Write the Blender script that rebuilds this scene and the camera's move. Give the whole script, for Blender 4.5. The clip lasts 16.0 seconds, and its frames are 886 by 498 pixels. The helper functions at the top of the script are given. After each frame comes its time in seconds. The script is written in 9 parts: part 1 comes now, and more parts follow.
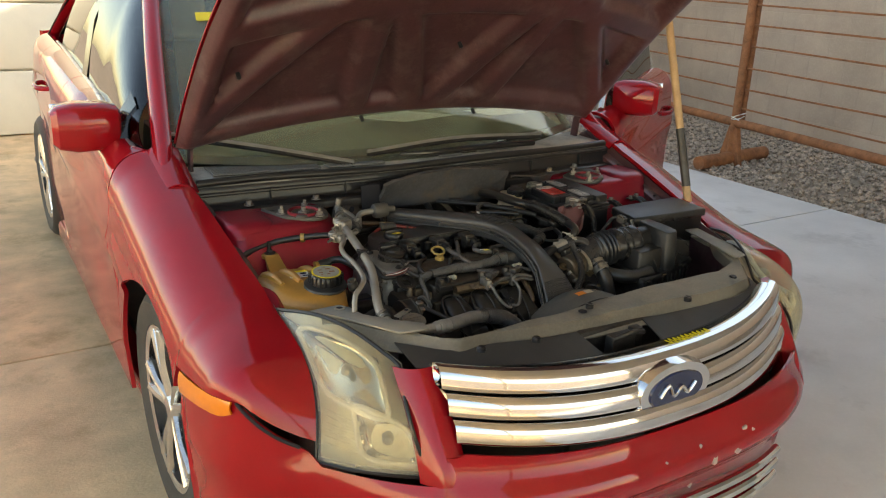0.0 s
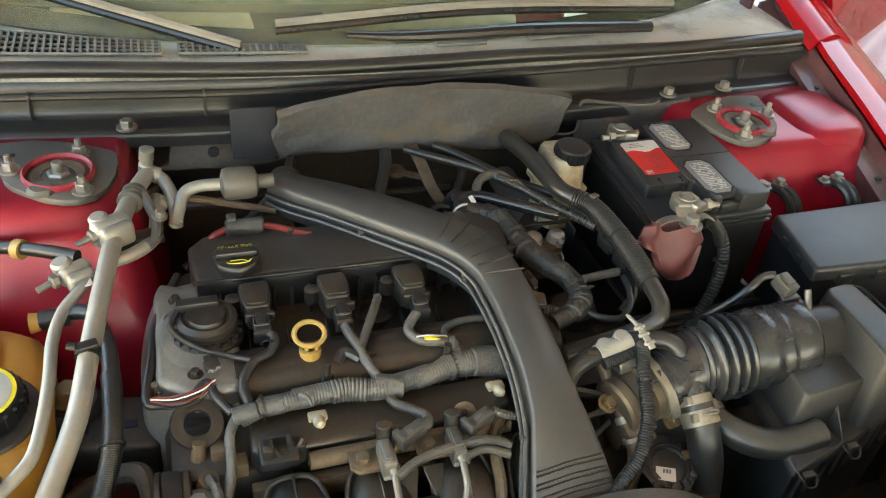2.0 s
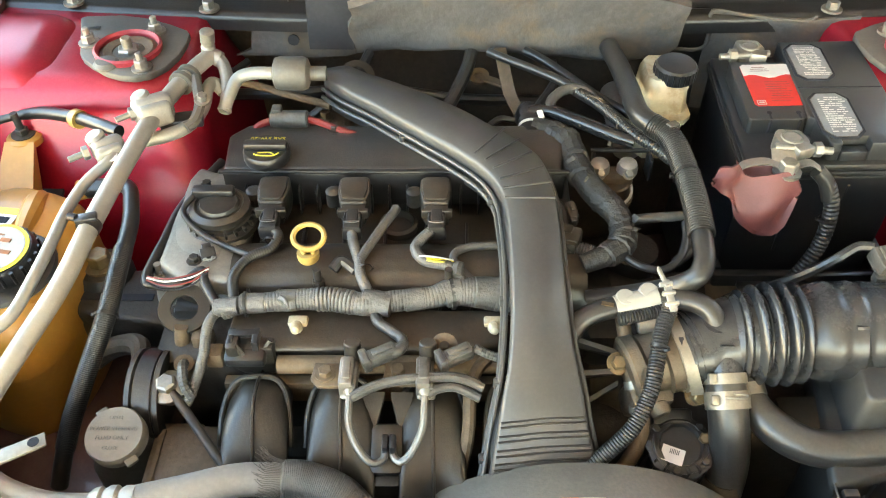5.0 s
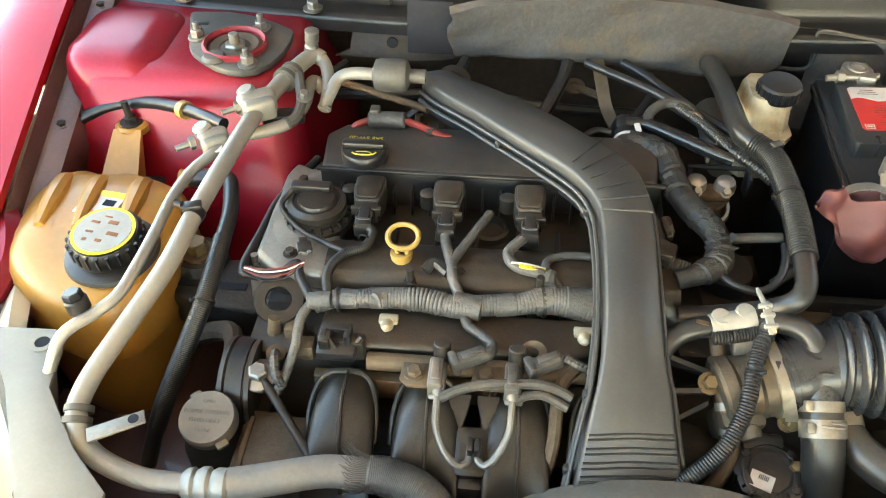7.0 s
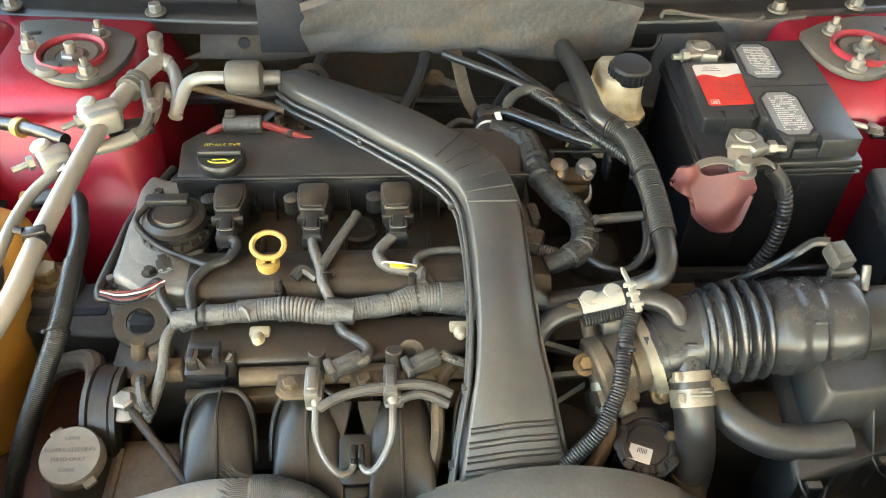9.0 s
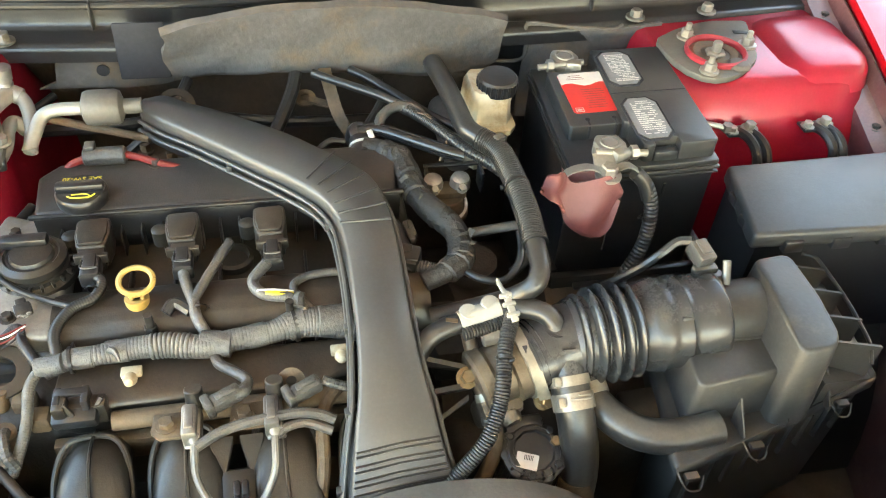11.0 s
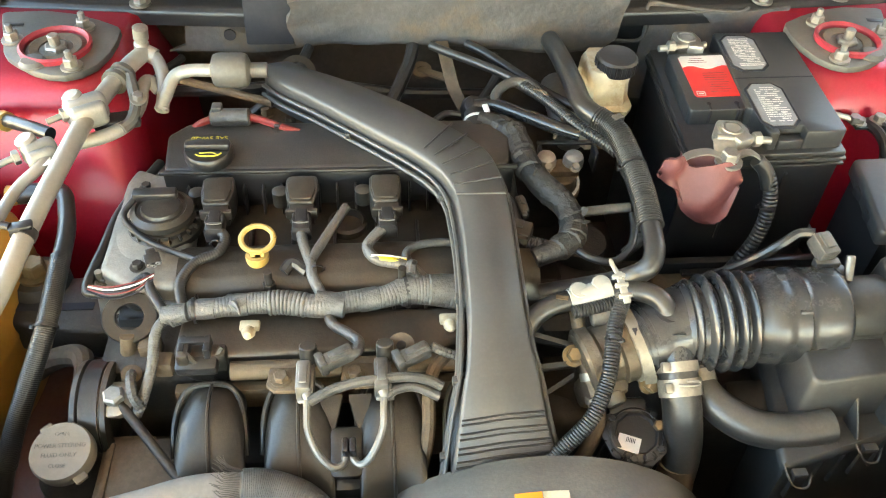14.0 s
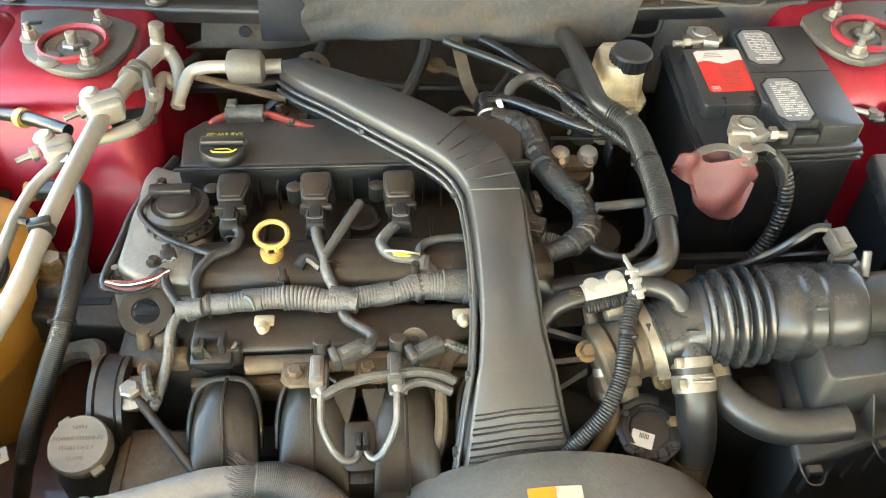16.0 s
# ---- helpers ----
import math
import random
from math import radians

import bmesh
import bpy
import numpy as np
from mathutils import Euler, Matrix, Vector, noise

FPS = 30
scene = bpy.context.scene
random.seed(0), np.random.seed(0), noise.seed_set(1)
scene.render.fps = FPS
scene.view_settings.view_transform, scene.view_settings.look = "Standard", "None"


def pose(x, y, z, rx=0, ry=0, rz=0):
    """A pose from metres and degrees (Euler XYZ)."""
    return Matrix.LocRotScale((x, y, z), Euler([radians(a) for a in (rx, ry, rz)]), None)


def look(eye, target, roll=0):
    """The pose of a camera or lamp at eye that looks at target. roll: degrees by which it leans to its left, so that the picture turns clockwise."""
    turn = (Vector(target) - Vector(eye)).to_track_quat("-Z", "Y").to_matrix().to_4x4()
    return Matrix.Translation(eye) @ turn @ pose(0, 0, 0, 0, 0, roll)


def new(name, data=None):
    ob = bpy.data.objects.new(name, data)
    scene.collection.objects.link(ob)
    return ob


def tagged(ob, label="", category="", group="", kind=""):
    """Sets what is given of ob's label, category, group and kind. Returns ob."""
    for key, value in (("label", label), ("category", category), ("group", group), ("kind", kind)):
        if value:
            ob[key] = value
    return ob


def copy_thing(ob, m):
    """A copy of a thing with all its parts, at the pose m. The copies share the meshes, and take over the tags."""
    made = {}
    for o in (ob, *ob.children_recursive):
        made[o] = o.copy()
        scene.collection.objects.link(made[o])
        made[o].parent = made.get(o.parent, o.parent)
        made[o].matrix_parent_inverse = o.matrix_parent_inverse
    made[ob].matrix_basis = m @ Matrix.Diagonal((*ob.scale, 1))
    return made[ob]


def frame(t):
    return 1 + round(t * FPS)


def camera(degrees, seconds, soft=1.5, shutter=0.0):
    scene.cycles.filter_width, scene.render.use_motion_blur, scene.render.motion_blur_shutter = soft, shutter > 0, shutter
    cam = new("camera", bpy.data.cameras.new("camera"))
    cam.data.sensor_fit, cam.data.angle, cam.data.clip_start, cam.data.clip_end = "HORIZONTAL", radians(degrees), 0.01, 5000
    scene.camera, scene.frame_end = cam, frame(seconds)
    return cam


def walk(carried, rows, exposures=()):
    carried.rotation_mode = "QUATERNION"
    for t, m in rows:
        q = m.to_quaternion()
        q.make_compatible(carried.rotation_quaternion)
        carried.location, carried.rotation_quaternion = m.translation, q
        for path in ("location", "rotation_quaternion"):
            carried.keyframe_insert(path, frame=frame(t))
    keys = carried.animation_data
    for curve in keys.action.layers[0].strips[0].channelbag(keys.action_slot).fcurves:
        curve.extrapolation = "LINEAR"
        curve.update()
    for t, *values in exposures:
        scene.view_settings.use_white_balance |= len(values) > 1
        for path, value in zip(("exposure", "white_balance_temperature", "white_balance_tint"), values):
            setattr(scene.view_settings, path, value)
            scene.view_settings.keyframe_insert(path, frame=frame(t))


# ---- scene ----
cam = camera(56.6, 16.0, soft=1.1)
PATH = [
    (0, (-1.282, -0.895, 1.436), (-0.282, 0.712, 0.789), 2.0),
    (0.5, (-1.072, -0.559, 1.435), (-0.113, 1.033, 0.698), 3.1),
    (1, (-0.761, -0.309, 1.398), (0.115, 1.27, 0.538), 4.3),
    (1.5, (-0.524, -0.078, 1.374), (0.24, 1.475, 0.373), 5.7),
    (2, (-0.359, 0.14, 1.361), (0.238, 1.646, 0.188), 6.5),
    (2.5, (-0.204, 0.199, 1.321), (0.179, 1.686, 0.04), 5.2),
    (3, (-0.075, 0.188, 1.335), (0.123, 1.659, -0.006), 2.9),
    (3.5, (-0.085, 0.172, 1.336), (0.017, 1.629, -0.029), 1.4),
    (4, (-0.091, 0.17, 1.335), (-0.03, 1.612, -0.05), 0.6),
    (4.5, (-0.092, 0.167, 1.335), (-0.059, 1.612, -0.047), 0.2),
    (5, (-0.095, 0.169, 1.336), (-0.104, 1.618, -0.043), -0.1),
    (5.2, (-0.094, 0.169, 1.336), (-0.131, 1.623, -0.037), -0.4),
    (7.3, (-0.132, 0.162, 1.336), (-0.287, 1.617, -0.028), -0.5),
    (7.5, (-0.127, 0.168, 1.339), (-0.26, 1.614, -0.037), -0.4),
    (8, (-0.126, 0.17, 1.337), (-0.174, 1.621, -0.039), 0.7),
    (8.5, (-0.121, 0.176, 1.338), (-0.085, 1.618, -0.047), 1.4),
    (9, (-0.112, 0.18, 1.335), (0.009, 1.623, -0.045), 2.1),
    (9.5, (-0.103, 0.189, 1.34), (0.121, 1.625, -0.035), 3.1),
    (10, (-0.085, 0.19, 1.344), (0.231, 1.621, -0.018), 4.1),
    (10.2, (-0.083, 0.188, 1.343), (0.27, 1.617, -0.011), 4.4),
    (12.3, (-0.097, 0.185, 1.341), (0.244, 1.613, -0.018), 5.2),
    (12.5, (-0.102, 0.187, 1.339), (0.213, 1.617, -0.024), 4.9),
    (13, (-0.112, 0.191, 1.339), (0.141, 1.617, -0.04), 4.4),
    (13.5, (-0.117, 0.19, 1.34), (0.084, 1.613, -0.052), 3.7),
    (14, (-0.118, 0.181, 1.339), (0.042, 1.603, -0.058), 2.9),
    (14.5, (-0.116, 0.174, 1.338), (0.022, 1.595, -0.062), 2.4),
    (15, (-0.115, 0.173, 1.34), (0.012, 1.592, -0.063), 2.1),
    (15.5, (-0.115, 0.173, 1.339), (0.006, 1.595, -0.062), 1.9),
    (16, (-0.115, 0.179, 1.34), (0.005, 1.597, -0.065), 1.8),
]
walk(cam, [(t, look(eye, target, roll)) for t, eye, target, roll in PATH],
     [(0, 1.95, 8900, 10), (1.0, 2.55, 8800, 9), (1.5, 2.98, 8700, 8), (2.0, 3.58, 8400, 5), (3.0, 4.6, 8200, 3), (5.0, 4.58, 8200, 3), (7.5, 4.19, 8200, 3), (10.0, 4.66, 8200, 3), (16.0, 4.68, 8200, 3)])

# ---- light ----
world = bpy.data.worlds.new("world")
scene.world = world
world.use_nodes = True
wn = world.node_tree.nodes
sky = wn.new("ShaderNodeTexSky")
sky.sky_type, sky.sun_disc = "NISHITA", False
SUN_EL, SUN_AZ = radians(22), radians(110)
sky.sun_elevation, sky.sun_rotation = SUN_EL, SUN_AZ
wn["Background"].inputs["Strength"].default_value = 0.15
world.node_tree.links.new(sky.outputs["Color"], wn["Background"].inputs["Color"])
sun = new("sun", bpy.data.lights.new("sun", "SUN"))
sun.data.energy, sun.data.angle, sun.data.color = 4.0, radians(0.5), (1.0, 0.93, 0.82)
sun_way = Vector((math.sin(SUN_AZ) * math.cos(SUN_EL), math.cos(SUN_AZ) * math.cos(SUN_EL), math.sin(SUN_EL)))
sun.matrix_world = look(sun_way * 30, (0, 0, 0))


# ---- materials ----
def mat(name, base, rough=0.5, metal=0.0, vary=0.25, scale=18.0, fine=160.0, dust=0.0, dust_col=(0.33, 0.25, 0.17),
        bump=0.15, bump_scale=250.0, coat=0.0, random=0.0, spec=0.5, stain=None, stain_scale=6.0, stain_at=0.62, dust_from=0.2, coat_rough=0.05):
    """A surface with blotches at two scales, dust that lies on faces turned up, stains and fine relief."""
    m = bpy.data.materials.new(name)
    m.use_nodes = True
    nt = m.node_tree
    n, lk = nt.nodes, nt.links.new
    b = n["Principled BSDF"]
    b.inputs["Metallic"].default_value = metal
    b.inputs["Specular IOR Level"].default_value = spec
    b.inputs["Coat Weight"].default_value = coat
    b.inputs["Coat Roughness"].default_value = coat_rough
    tc = n.new("ShaderNodeNewGeometry")

    def tex(sc, detail=4.0, rgh=0.6):
        t = n.new("ShaderNodeTexNoise")
        t.inputs["Scale"].default_value, t.inputs["Detail"].default_value, t.inputs["Roughness"].default_value = sc, detail, rgh
        lk(tc.outputs["Position"], t.inputs["Vector"])
        return t.outputs["Fac"]

    def ramp(src, a, c):
        r = n.new("ShaderNodeMapRange")
        r.inputs["From Min"].default_value, r.inputs["From Max"].default_value = a, c
        lk(src, r.inputs["Value"])
        return r.outputs["Result"]

    def mix(fac, a, c):
        x = n.new("ShaderNodeMix")
        x.data_type = "RGBA"
        for sock, val in ((x.inputs["Factor"], fac), (x.inputs["A"], a), (x.inputs["B"], c)):
            if isinstance(val, (int, float)):
                sock.default_value = val
            elif isinstance(val, tuple):
                sock.default_value = (*val, 1)
            else:
                lk(val, sock)
        return x.outputs["Result"]

    def times(a, c):
        x = n.new("ShaderNodeMath")
        x.operation = "MULTIPLY"
        lk(a, x.inputs[0])
        if isinstance(c, (int, float)):
            x.inputs[1].default_value = c
        else:
            lk(c, x.inputs[1])
        return x.outputs[0]
    dark = tuple(v * (1 - vary) for v in base)
    pale = tuple(min(1, v * (1 + vary)) for v in base)
    col = mix(ramp(tex(scale), 0.3, 0.7), dark, pale)
    col = mix(times(ramp(tex(fine, 3.0), 0.45, 0.75), 0.8 * vary), col, tuple(min(1, v * 1.8 + 0.02) for v in base))
    if random:
        oi = n.new("ShaderNodeObjectInfo")
        col = mix(times(oi.outputs["Random"], random), col, tuple(v * 0.5 for v in base))
    if stain:
        col = mix(times(ramp(tex(stain_scale, 6.0, 0.7), stain_at - 0.08, stain_at + 0.08), 0.8), col, stain)
    rgh = None
    if dust:
        sep = n.new("ShaderNodeSeparateXYZ")
        lk(tc.outputs["Normal"], sep.inputs[0])
        up = ramp(sep.outputs["Z"], dust_from, 1.0)
        grains = n.new("ShaderNodeMapRange")
        grains.inputs["From Min"].default_value, grains.inputs["From Max"].default_value = 0.35, 0.65
        grains.inputs["To Min"].default_value, grains.inputs["To Max"].default_value = 0.75, 1.2
        lk(tex(fine * 1.6, 4.0, 0.7), grains.inputs["Value"])
        d = times(times(times(ramp(tex(scale * 0.7, 6.0, 0.65), 0.25, 0.75), up), dust), grains.outputs["Result"])
        col = mix(d, col, dust_col)
        mr = n.new("ShaderNodeMapRange")
        mr.inputs["To Min"].default_value, mr.inputs["To Max"].default_value = rough, min(1, rough + 0.4)
        lk(d, mr.inputs["Value"])
        rgh = mr.outputs["Result"]
    lk(col, b.inputs["Base Color"])
    if rgh is None:
        mr = n.new("ShaderNodeMapRange")
        mr.inputs["To Min"].default_value, mr.inputs["To Max"].default_value = rough * 0.85, min(1, rough * 1.2)
        lk(tex(scale * 3), mr.inputs["Value"])
        rgh = mr.outputs["Result"]
    lk(rgh, b.inputs["Roughness"])
    if bump:
        bp = n.new("ShaderNodeBump")
        bp.inputs["Strength"].default_value, bp.inputs["Distance"].default_value = bump, 0.002
        lk(tex(bump_scale, 5.0), bp.inputs["Height"])
        lk(bp.outputs["Normal"], b.inputs["Normal"])
    return m


def glass(name, tint, rough=0.02, alpha=0.25, haze=0.0, haze_col=(0.6, 0.55, 0.42)):
    """Thin pane: clear, tinted and reflecting."""
    m = bpy.data.materials.new(name)
    m.use_nodes = True
    nt = m.node_tree
    n, lk = nt.nodes, nt.links.new
    out = n["Material Output"]
    tr, gl, mx, fr = n.new("ShaderNodeBsdfTransparent"), n.new("ShaderNodeBsdfGlossy"), n.new("ShaderNodeMixShader"), n.new("ShaderNodeLayerWeight")
    tr.inputs["Color"].default_value = (*tint, 1)
    gl.inputs["Roughness"].default_value = rough
    fr.inputs["Blend"].default_value = 0.5
    pw, sc = n.new("ShaderNodeMath"), n.new("ShaderNodeMath")
    pw.operation, sc.operation = "POWER", "MULTIPLY_ADD"
    pw.inputs[1].default_value, sc.inputs[1].default_value, sc.inputs[2].default_value = 4.0, 0.85, alpha * 0.2
    lk(fr.outputs["Facing"], pw.inputs[0]), lk(pw.outputs[0], sc.inputs[0])
    lk(sc.outputs[0], mx.inputs[0]), lk(tr.outputs[0], mx.inputs[1]), lk(gl.outputs[0], mx.inputs[2])
    if haze:
        df, mz = n.new("ShaderNodeBsdfDiffuse"), n.new("ShaderNodeMixShader")
        df.inputs["Color"].default_value = (*haze_col, 1)
        tx, rp = n.new("ShaderNodeTexNoise"), n.new("ShaderNodeMapRange")
        tx.inputs["Scale"].default_value = 14.0
        rp.inputs["From Min"].default_value, rp.inputs["From Max"].default_value = 0.3, 0.7
        rp.inputs["To Min"].default_value, rp.inputs["To Max"].default_value = haze * 0.8, haze * 1.2
        lk(tx.outputs["Fac"], rp.inputs["Value"]), lk(rp.outputs[0], mz.inputs[0])
        lk(mx.outputs[0], mz.inputs[1]), lk(df.outputs[0], mz.inputs[2])
        lk(mz.outputs[0], out.inputs["Surface"])
        return m
    lk(mx.outputs[0], out.inputs["Surface"])
    return m


RED = mat("red_paint", (0.31, 0.005, 0.011), 0.5, 0.0, 0.08, 6, 300, dust=0.02, bump=0.0, coat=1.0, spec=0.0)
RED_BAY = mat("red_bay_paint", (0.275, 0.006, 0.022), 0.42, 0.35, 0.15, 8, 300, dust=0.12, dust_col=(0.4, 0.16, 0.14), bump=0.02, coat=0.7, spec=0.0, coat_rough=0.22)
RED_DUSTY = mat("dusty_maroon", (0.078, 0.031, 0.035), 0.36, 0.0, 0.3, 9, 200, dust=0.25, bump=0.10, coat=0.3, stain=(0.13, 0.08, 0.078), stain_scale=11, stain_at=0.58)
PLASTIC = mat("black_plastic", (0.0115, 0.0115, 0.0131), 0.28, 0.0, 0.25, 14, 220, dust=0.07, bump=0.12, bump_scale=500)
PLASTIC_DUSTY = mat("dusty_black_plastic", (0.0197, 0.0189, 0.0189), 0.31, 0.0, 0.3, 12, 200, dust=0.27, bump=0.15, bump_scale=420, dust_col=(0.24, 0.19, 0.14))
PLASTIC_BROWN = mat("brown_dusted_plastic", (0.015, 0.0135, 0.012), 0.31, 0.0, 0.35, 16, 180, dust=0.26, dust_col=(0.22, 0.145, 0.085), bump=0.15, bump_scale=300)
RUBBER = mat("black_rubber", (0.013, 0.013, 0.0135), 0.31, 0.0, 0.2, 20, 260, dust=0.12, dust_col=(0.26, 0.23, 0.20), bump=0.12)
DARK = mat("oily_dark_metal", (0.018, 0.0156, 0.0139), 0.5, 0.2, 0.4, 24, 150, dust=0.25, dust_col=(0.20, 0.13, 0.08), bump=0.3)
TAPE = mat("grey_loom_tape", (0.045, 0.044, 0.043), 0.38, 0.1, 0.35, 30, 260, dust=0.25, bump=0.7, bump_scale=140)
ALU = mat("cast_aluminium", (0.451, 0.4346, 0.41), 0.42, 0.85, 0.15, 25, 200, dust=0.25, bump=0.25, bump_scale=300)
ALU_PIPE = mat("aluminium_pipe", (0.31, 0.295, 0.265), 0.46, 0.5, 0.12, 20, 220, dust=0.3, bump=0.2)
STEEL = mat("zinc_steel", (0.28, 0.265, 0.24), 0.4, 0.75, 0.2, 40, 300, dust=0.25, bump=0.1)
GOLD_ZINC = mat("yellow_zinc_steel", (0.2, 0.14, 0.075), 0.42, 0.7, 0.3, 40, 300, dust=0.3, bump=0.15)
RUST_RAIL = mat("rusty_tan_metal", (0.1, 0.068, 0.042), 0.6, 0.3, 0.35, 35, 200, dust=0.3, bump=0.3, dust_col=(0.24, 0.17, 0.1))
PLATE = mat("dull_steel_plate", (0.098, 0.092, 0.083), 0.55, 0.35, 0.2, 20, 250, dust=0.22, bump=0.1)
AIR_RUBBER = mat("bluish_air_rubber", (0.02, 0.021, 0.023), 0.26, 0.0, 0.25, 20, 260, dust=0.09, dust_col=(0.2, 0.18, 0.16), bump=0.12)
BAND = mat("dull_band_clamp", (0.24, 0.22, 0.185), 0.42, 0.6, 0.25, 40, 300, dust=0.3, bump=0.15)
TAN_DUST = mat("tan_dusted_casting", (0.08, 0.058, 0.035), 0.6, 0.1, 0.35, 18, 160, dust=0.55, dust_col=(0.30, 0.20, 0.11), bump=0.3, dust_from=-0.4)
BAY_BROWN = mat("brown_dusted_bay_metal", (0.045, 0.034, 0.026), 0.7, 0.1, 0.5, 14, 120, dust=0.4, dust_col=(0.24, 0.17, 0.11), bump=0.3, dust_from=-0.5)
CHIP = mat("bare_primer", (0.42, 0.34, 0.31), 0.7, 0, 0.3, 60, 300, bump=0.1)
OFF_WHITE = mat("off_white_clip_plastic", (0.3, 0.285, 0.25), 0.4, 0, 0.12, 40, 200, dust=0.25, bump=0.05)
CHROME = mat("chrome", (0.72, 0.72, 0.72), 0.07, 1.0, 0.05, 10, 200, dust=0.06, bump=0.0)
FELT = mat("firewall_mat", (0.05, 0.05, 0.054), 0.75, 0.0, 0.45, 6, 120, dust=0.26, dust_col=(0.25, 0.18, 0.12), bump=0.5, bump_scale=100, stain=(0.105, 0.078, 0.052), stain_scale=9, stain_at=0.56, dust_from=-0.3)
AMBER_TANK = mat("aged_amber_plastic", (0.4, 0.19, 0.036), 0.38, 0.0, 0.15, 9, 120, dust=0.1, bump=0.05, coat=0.2)
CREAM = mat("yellowed_white_plastic", (0.5084, 0.4428, 0.3116), 0.45, 0.0, 0.15, 30, 200, dust=0.2, stain=(0.30, 0.18, 0.08), stain_scale=22, stain_at=0.57)
WHITE = mat("white_plastic", (0.72, 0.70, 0.66), 0.4, 0.0, 0.08, 40, 200, dust=0.15)
YELLOW = mat("yellow_plastic", (0.36, 0.23, 0.065), 0.4, 0.0, 0.1, 40, 200, dust=0.2)
PINK = mat("faded_red_rubber", (0.125, 0.036, 0.037), 0.55, 0.0, 0.15, 30, 200, dust=0.08, dust_col=(0.42, 0.25, 0.23), bump=0.1)
RED_LABEL = mat("red_label", (0.574, 0.0164, 0.0164), 0.35, 0, 0.05, 30, 200, bump=0.0)
WHITE_LABEL = mat("white_label", (0.574, 0.5412, 0.5084), 0.4, 0, 0.08, 30, 200, bump=0.0)
GREY_LABEL = mat("silver_label", (0.19, 0.195, 0.2), 0.4, 0.1, 0.2, 60, 300, bump=0.0)
ORANGE = mat("orange_label", (0.75, 0.22, 0.02), 0.4, 0, 0.05, 30, 200, bump=0.0)
YELLOW_LABEL = mat("yellow_label", (0.75, 0.58, 0.02), 0.4, 0, 0.05, 30, 200, bump=0.0)
# matte dark for print, and for shade painted into holes, slots and gaps
INK_AND_SHADE = mat("dark_ink_and_shade", (0.03, 0.03, 0.035), 0.85, 0, 0.1, 30, 200, bump=0.0, spec=0.1)
INK_YELLOW = mat("yellow_ink", (0.60, 0.48, 0.06), 0.5, 0, 0.1, 30, 200, bump=0.0)
RED_WIRE = mat("red_wire", (0.17, 0.012, 0.012), 0.4, 0, 0.1, 30, 200, dust=0.1)
CONCRETE = mat("driveway_concrete", (0.70, 0.475, 0.27), 0.85, 0, 0.20, 5.0, 110, bump=0.7, bump_scale=90, stain=(0.44, 0.28, 0.14), stain_scale=3.0, stain_at=0.60)
CONCRETE_PALE = mat("pale_concrete", (0.66, 0.65, 0.64), 0.8, 0, 0.10, 1.8, 60, bump=0.3, bump_scale=90, stain=(0.42, 0.41, 0.40), stain_scale=1.5)
DIRT = mat("dry_ground", (0.30, 0.23, 0.17), 0.95, 0, 0.3, 1.2, 30, bump=0.6, bump_scale=40)
STONE = mat("gravel_stone", (0.36, 0.28, 0.22), 0.9, 0, 0.6, 25, 120, bump=0.3, bump_scale=90)
BLOCK = mat("grey_concrete_block", (0.42, 0.335, 0.28), 0.9, 0, 0.18, 1.6, 60, bump=0.7, bump_scale=90, random=0.10)
MORTAR = mat("mortar", (0.40, 0.32, 0.27), 0.95, 0, 0.1, 5, 90, bump=0.4)
RUST = mat("rusted_steel", (0.27, 0.105, 0.045), 0.75, 0.1, 0.4, 14, 120, bump=0.4, bump_scale=120)
WOOD = mat("bare_wood", (0.50, 0.33, 0.18), 0.6, 0, 0.15, 30, 200, bump=0.15)
TYRE = mat("tyre_rubber", (0.030, 0.029, 0.028), 0.75, 0, 0.2, 20, 150, dust=0.25, bump=0.2)
RIM = mat("machined_alloy", (0.62, 0.62, 0.62), 0.25, 0.9, 0.1, 20, 200, dust=0.2, bump=0.05)
AMBER_LENS = mat("amber_lens", (0.75, 0.20, 0.01), 0.2, 0, 0.05, 30, 200, bump=0.0, coat=0.5)
LAMP_HOUSING = mat("aged_lamp_reflector", (0.76, 0.71, 0.55), 0.35, 0.15, 0.12, 12, 200, bump=0.02)
BLACK_GLOSS = mat("gloss_black", (0.012, 0.012, 0.013), 0.15, 0, 0.1, 10, 200, dust=0.08, bump=0.0)
CLOTH = mat("seat_cloth", (0.55, 0.50, 0.38), 0.9, 0, 0.15, 30, 300, bump=0.3)
DASH = mat("dash_vinyl", (0.17, 0.155, 0.11), 0.6, 0, 0.2, 12, 250, bump=0.2)
BADGE_BLUE = mat("dark_blue_enamel", (0.012, 0.02, 0.07), 0.2, 0, 0.05, 30, 200, bump=0.0, coat=0.6)
CREAM_WALL = mat("cream_painted_panel", (0.74, 0.70, 0.58), 0.6, 0, 0.06, 3, 80, bump=0.1)
CEILING_MAT = mat("added_ceiling_paint", (0.62, 0.57, 0.48), 0.8, 0, 0.08, 2, 60, bump=0.15)
WINDSHIELD = glass("windshield_glass", (0.90, 0.93, 0.80), 0.02, 0.24, 0.10, (0.58, 0.58, 0.48))
SIDE_GLASS = glass("tinted_side_glass", (0.12, 0.15, 0.15), 0.01, 0.3)
LENS = glass("hazed_lamp_lens", (0.96, 0.93, 0.82), 0.08, 0.17, 0.17, (0.74, 0.72, 0.62))


